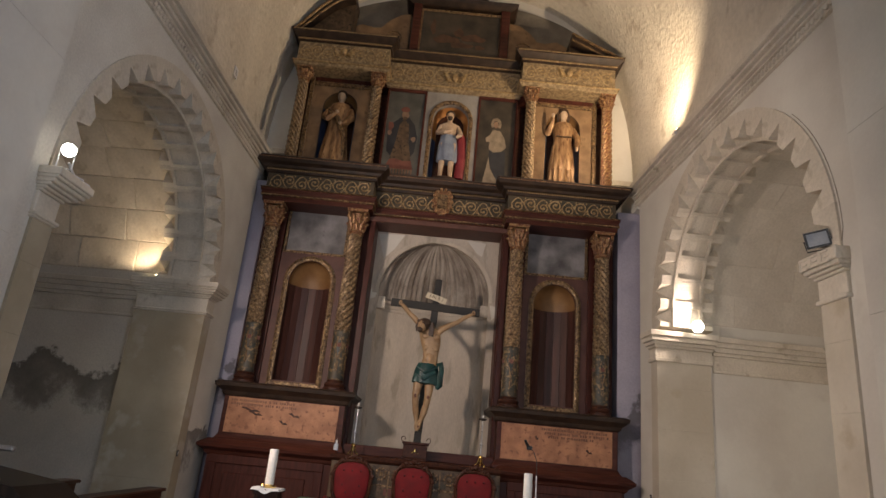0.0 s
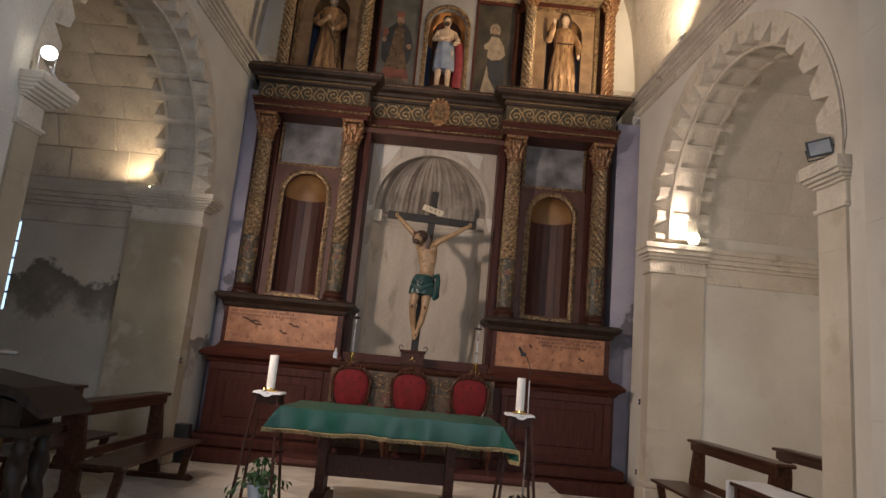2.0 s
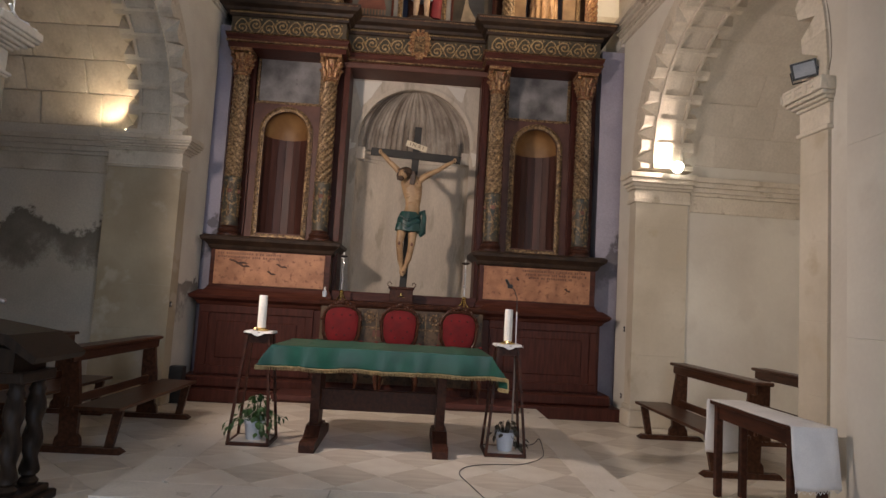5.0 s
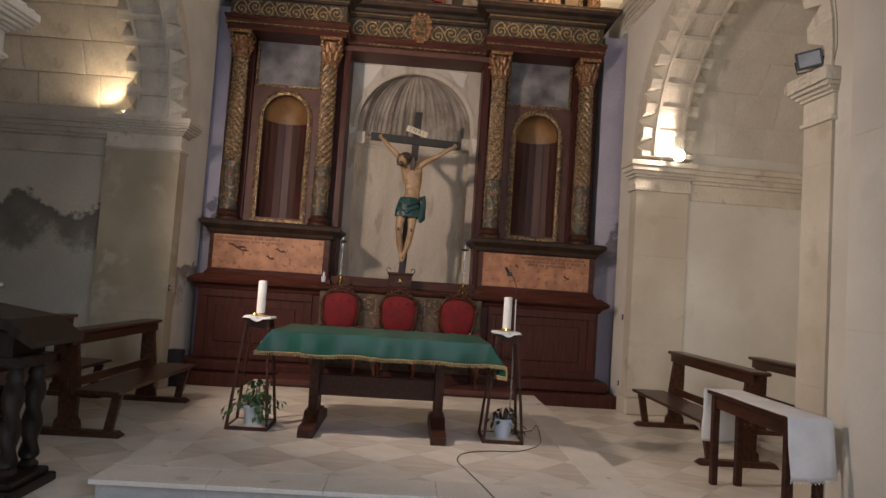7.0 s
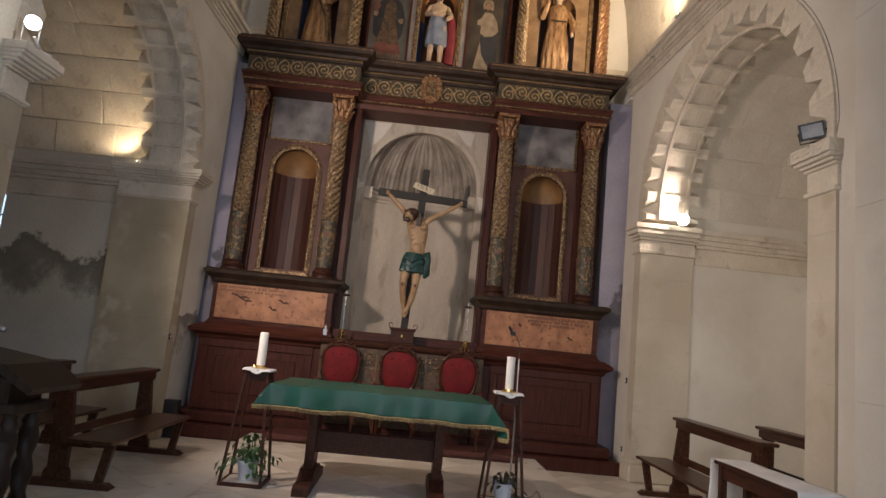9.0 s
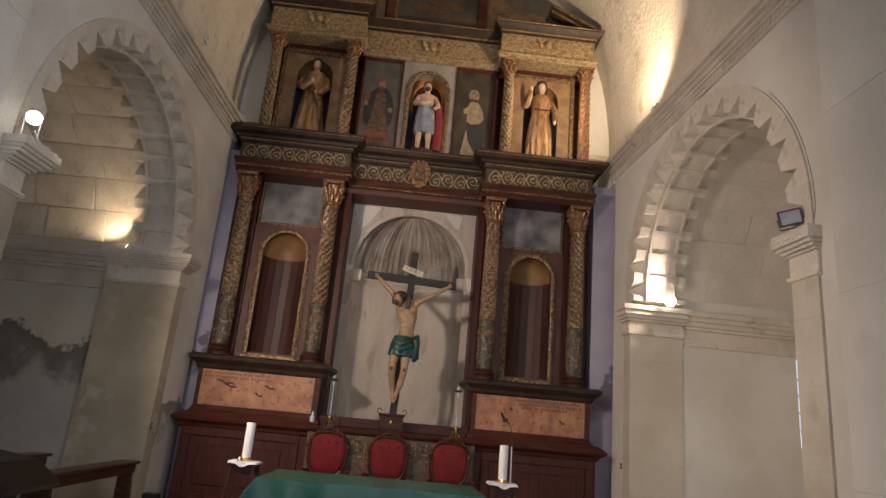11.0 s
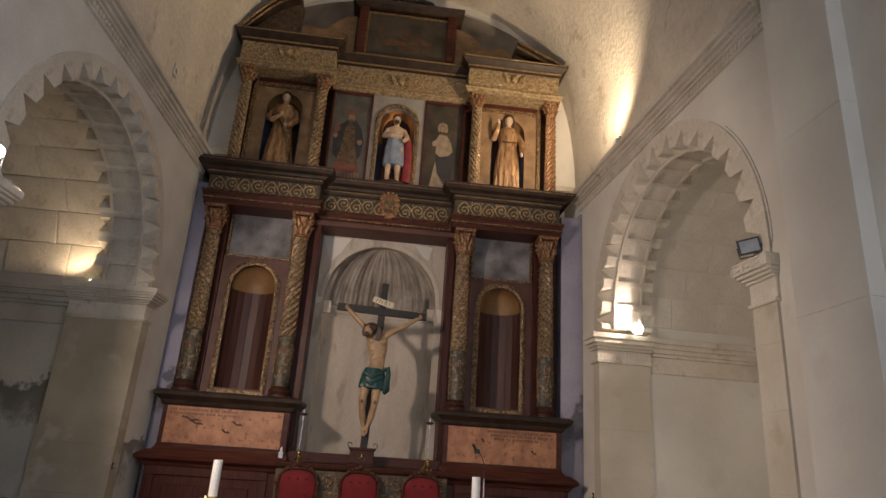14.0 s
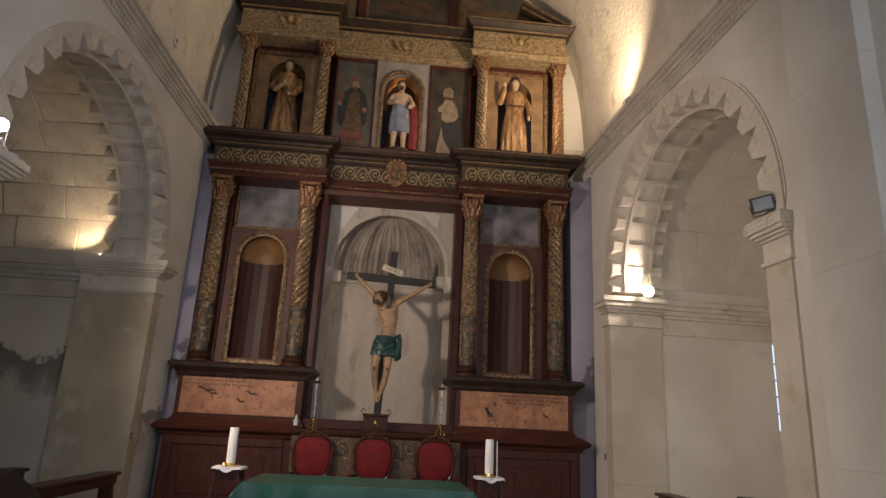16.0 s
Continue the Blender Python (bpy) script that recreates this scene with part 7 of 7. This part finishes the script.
# ---------------------------------------------------------------- benches
def bench(length):
    """Along y, its back to +x side, foot tips to -x. Origin under the back posts' middle."""
    b = thing("bench", "dark brown wooden kneeler bench with trestle ends", "bench", "benches beside the altar")
    h = length / 2
    for s in (-1, 1):
        y = s * (h - 0.16)
        end = part("sled_foot", prism(B(), [(-0.50, 0.0), (-0.53, 0.02), (-0.47, 0.06), (0.30, 0.06), (0.36, 0.0)], 'y', y - 0.045, y + 0.045), M_BENCH, b)
        part("end_post", prism(B(), [(-0.11, 0.06), (-0.10, 0.14), (-0.07, 0.18), (-0.07, 0.50), (-0.02, 0.90), (0.0, 0.97), (0.12, 0.97), (0.12, 0.60), (0.10, 0.18), (0.13, 0.14), (0.14, 0.06)], 'y', y - 0.028, y + 0.028), M_BENCH, b)
        part("front_leg", prism(B(), [(-0.42, 0.06), (-0.34, 0.06), (-0.40, 0.42), (-0.49, 0.42)], 'y', y - 0.025, y + 0.025), M_BENCH, b)
        part("seat_bearer", box(B(), -0.48, 0.0, y - 0.02, y + 0.02, 0.38, 0.43, 0.004), M_BENCH, b)
    part("seat", box(B(), -0.52, -0.075, -h, h, 0.43, 0.465, 0.008), M_BENCH, b)
    part("top_rail", box(B(), -0.05, 0.17, -h, h, 0.97, 1.01, 0.012), M_BENCH, b)
    part("back_board", box(B(), -0.02, 0.01, -h + 0.05, h - 0.05, 0.87, 0.97, 0.006), M_BENCH, b)
    part("lower_rail", box(B(), 0.02, 0.05, -h + 0.1, h - 0.1, 0.44, 0.53, 0.006), M_BENCH, b)
    return b


b0 = bench(2.15)
b0.matrix_world = pose(3.62, 7.50, FLOOR, 0, 0, 0)
copy_thing(b0, pose(4.70, 7.40, FLOOR, 0, 0, 0))
copy_thing(b0, pose(-3.22, 7.30, FLOOR, 0, 0, 180))
copy_thing(b0, pose(-4.28, 7.30, FLOOR, 0, 0, 180))

# ---------------------------------------------------------------- side table with a white cloth
st = thing("side_table", "plain dark wooden table half under a white cloth", "table", at=(3.06, 5.34, FLOOR))
part("tabletop", box(B(), -0.17, 0.15, -0.66, 0.64, 0.83, 0.865, 0.006), M_DKWOOD, st)
for sx in (-0.125, 0.11):
    for sy in (-0.60, 0.55):
        part("leg", box(B(), sx - 0.03, sx + 0.03, sy - 0.03, sy + 0.03, 0, 0.83, 0.004), M_DKWOOD, st)
    part("apron", box(B(), sx - 0.012, sx + 0.012, -0.57, 0.52, 0.71, 0.83, 0.003), M_DKWOOD, st)
for sy in (-0.60, 0.55):
    part("apron", box(B(), -0.095, 0.08, sy - 0.012, sy + 0.012, 0.71, 0.83, 0.003), M_DKWOOD, st)
wc, rim = cloth("white_tablecloth", 2.885, 3.215, 4.675, 5.985, FLOOR + 0.870, (0.012, 0.008, 0.47, 0.52), M_LINEN, "white linen cloth with a lace hem on the side table", "tablecloth", 8, 0.010, 0.035, 0.05)
bm = B()
for a, b in zip(rim[0], rim[0][1:]):
    tube(bm, [(a[0], a[1], a[2] + 0.004), ((a[0] + b[0]) / 2, (a[1] + b[1]) / 2, a[2] - 0.022), (b[0], b[1], b[2] + 0.004)], 0.004, 4)
part("lace_hem", bm, M_LINEN, wc, "white lace hem")

# ---------------------------------------------------------------- lectern
lc = thing("lectern", "dark carved wooden lectern with twisted columns", "lectern", at=(-2.95, 4.80, FLOOR))
part("base", box(box(B(), -0.48, 0.34, -0.28, 0.28, 0, 0.07, 0.012), -0.44, 0.30, -0.24, 0.24, 0.07, 0.12, 0.012), M_LECTERN, lc)
for x, y in ((0.18, -0.10), (0.18, 0.16), (-0.34, -0.10), (-0.34, 0.16)):
    bm = B()
    lathe(bm, [(0.06, 0.12), (0.072, 0.15), (0.045, 0.18), (0.055, 0.20)] + [(0.060, 0.20 + 0.62 * k / 30) for k in range(31)] + [(0.056, 0.83), (0.045, 0.86), (0.055, 0.90)], 20, (x, y, 0), 0, lambda a, z: 1 + (0.20 * math.cos(2 * a + 26 * z) if 0.2 < z < 0.82 else 0))
    part("twisted_column", bm, M_LECTERN, lc, "", True)
part("frame_rail", box(B(), -0.44, 0.28, -0.22, 0.22, 0.90, 0.98, 0.012), M_LECTERN, lc)
bm = B()
prism(bm, [(0.40, 1.06), (0.42, 1.10), (0.22, 1.25), (-0.55, 1.36), (-0.55, 1.31), (0.20, 1.18)], 'y', -0.33, 0.33)
prism(bm, [(0.20, 0.98), (0.20, 1.13), (-0.44, 1.25), (-0.44, 0.98)], 'y', -0.20, 0.20)
part("desk", bm, M_LECTERN, lc, "slanted reading desk")
part("side_panel", box(B(), -0.36, -0.02, -0.02, 0.02, 0.16, 0.88, 0.004), wood("honey_wood", (0.24, 0.13, 0.05), (0.34, 0.19, 0.08), 0.4, (9, 9, 1)), lc, "honey-coloured wood panel")
part("lamp_arm", tube(B(), [(-0.50, 0.05, 1.32), (-0.40, 0.05, 1.45), (-0.14, 0.05, 1.465)], 0.014, 8), M_STEEL, lc, "short steel reading lamp", True)
part("lamp_head", box(B(), -0.20, -0.06, 0.025, 0.075, 1.445, 1.485, 0.012), M_STEEL, lc)


# ---------------------------------------------------------------- lamps and fittings
def led_lamp(name_label, x, y, z, target, face_m, group="impost lamps", lift=0.0, r=0.045):
    t = thing("spotlight", name_label, "spotlight", group)
    t.matrix_world = Matrix.Translation((x, y, z))
    d = (Vector(target) - Vector((x, y, z))).normalized()
    rot = d.to_track_quat('-Y', 'Z').to_matrix().to_4x4()
    part("housing", box(B(), -0.055, 0.055, -0.01, 0.06, 0.03 + lift, 0.13 + lift, 0.012), M_STEEL, t, "", False, rot)
    part("face", ball(B(), (0, -0.012, 0.08 + lift), (r, 0.014, r), 0, 14, 10), face_m, t, "glowing lamp face", True, rot)
    part("bracket", tube(B(), [(-0.06, 0.03, 0.08 + lift), (-0.06, 0.03, 0.0), (0.06, 0.03, 0.0), (0.06, 0.03, 0.08 + lift)], 0.007, 6), M_LINEN, t, "", True, rot)
    return t


led_lamp("small lit white spotlight on the stone impost", -3.42, 5.07, 3.655, (-0.5, 1.0, 3.5), M_BULB, lift=0.08, r=0.062)
led_lamp("small lit spotlight hidden on the pier impost", -4.28, 9.06, 3.65, (-4.9, 8.9, 4.4), M_BULBW)
led_lamp("small lit white spotlight on the carved capital", 3.80, 9.03, 3.62, (1.0, 2.0, 3.5), M_BULB, r=0.085)
led_lamp("small lit spotlight on the nave cornice", 3.13, 8.05, 6.285, (2.6, 8.8, 8.5), M_BULBW)
bm = B()
tube(bm, [(-3.42, 5.12, 3.72), (-3.42, 5.20, 3.668), (-3.44, 5.28, 3.662), (-3.41, 5.36, 3.662), (-3.44, 5.43, 3.662), (-3.42, 5.50, 3.662)], 0.012, 6)
tagged(part("lamp_cable", bm, M_LINEN, None, "", True), "white looping cable of the impost lamp", "cable")

fl = thing("floodlight", "unlit black floodlight on the carved capital", "floodlight")
fl.matrix_world = pose(3.36, 5.27, 3.635, 0, -11, -30) @ Matrix.Scale(0.88, 4)
tilt = Matrix.Translation((0, 0, 0.12)) @ Matrix.Rotation(radians(14), 4, 'X')
bm = B()
prism(bm, [(-0.115, -0.085), (0.115, -0.085), (0.115, 0.085), (-0.115, 0.085)], 'y', -0.02, 0.03)
prism(bm, [(-0.07, -0.05), (0.07, -0.05), (0.07, 0.05), (-0.07, 0.05)], 'y', 0.03, 0.08)
part("housing", bm, M_BLACK, fl, "", False, tilt)
part("glass", box(B(), -0.095, 0.095, -0.024, -0.019, -0.065, 0.065), material("frosted_lamp_glass", (0.20, 0.21, 0.23), (0.30, 0.31, 0.33), 5, 0.15), fl, "grey reflector glass", False, tilt)
part("bracket", tube(B(), [(-0.125, 0.0, 0.12), (-0.125, 0.0, 0.0), (0.125, 0.0, 0.0), (0.125, 0.0, 0.12)], 0.008, 6), M_BLACK, fl, "", True)

# small wall fittings
def plate(name, label, category, x, y, z, m, w=0.045, h=0.07, nx=(0, -1)):
    t = thing(name, label, category, "", (x, y, z), math.degrees(math.atan2(nx[0], -nx[1])))
    part("plate", box(B(), -w / 2, w / 2, -0.012, 0.0, -h / 2, h / 2, 0.003), m, t)
    part("rocker", box(B(), -w / 5, w / 5, -0.017, -0.012, -h / 5, h / 5, 0.002), M_LINEN if m is M_BLACK else M_STEEL, t)
    return t


plate("light_switch", "small black switch on the pier", "switch", wall_x(-1, 9.10) + 0.033, 9.10, 1.26, M_BLACK, 0.06, 0.08, (1, 0))
plate("light_switch", "small black switch on the pier", "switch", wall_x(1, 9.57) - 0.006, 9.57, 1.26, M_BLACK, 0.05, 0.08, (-1, 0))
plate("socket", "small black wall socket near the floor", "socket", wall_x(1, 9.62) - 0.006, 9.62, 0.25, M_BLACK, 0.05, 0.07, (-1, 0))
plate("sensor", "small white sensor on the vault above the cornice", "sensor", -3.60, 8.70, 7.02, M_LINEN, 0.16, 0.18, (1, 0))
bx = thing("loudspeaker", "black slim box leaning in the dark corner", "loudspeaker", at=(-3.31, 9.36, FLOOR))
part("cabinet", box(B(), -0.10, 0.10, -0.08, 0.08, 0, 0.52, 0.01), M_BLACK, bx)

# ---------------------------------------------------------------- floor tiles
diagonal_tiles(dais, DX0 + 0.364, DX1 - 0.364, DY0 + 0.384, DY1, 0.0, -1.19, 5.515, 0.675)
diagonal_tiles(floor, DX1 - 0.03, 4.3, 4.72, 9.95, FLOOR, 2.79, 5.97, 0.675)
diagonal_tiles(floor, -4.3, DX0 + 0.03, 4.3, 9.5, FLOOR, -2.79, 5.97, 0.675)


def tile_field(x0, x1, y0, y1, cx, cy, d=0.675):
    """The rest of the nave floor: the same diagonal tiles joined into one mesh."""
    bm = B()
    h = d / 2 - 0.003
    for i in range(int((x0 - cx) / d * 2) - 2, int((x1 - cx) / d * 2) + 3):
        for j in range(int((y0 - cy) / d * 2) - 2, int((y1 - cy) / d * 2) + 3):
            x, y = cx + i * d / 2, cy + j * d / 2
            cut = [] if (i + j) % 2 else clip_poly([(x + h, y), (x, y + h), (x - h, y), (x, y - h)], x0, x1, y0, y1)
            if len(cut) > 2:
                lo, top = [bm.verts.new((*p, FLOOR - 0.012)) for p in cut], [bm.verts.new((*p, FLOOR)) for p in cut]
                for k in range(len(cut)):
                    q = (k + 1) % len(cut)
                    bm.faces.new((lo[k], lo[q], top[q], top[k])).material_index = 1 if i % 2 else 0
                bm.faces.new(top).material_index = 1 if i % 2 else 0
    tagged(part("tile_field", bm, [M_TILE_D, M_TILE_L], floor), "pale diagonal floor tiles of the nave", "", "", "stuff")


tile_field(-3.60, DX0 + 0.03, -6.95, 4.294, -2.79, 5.97)
tile_field(DX0 + 0.036, 3.48, -6.95, 4.70, 2.79, 5.97)
tile_field(4.306, 7.0, 5.3, 9.2, 2.79, 5.97)
tile_field(-7.0, -4.306, 5.3, 9.2, -2.79, 5.97)
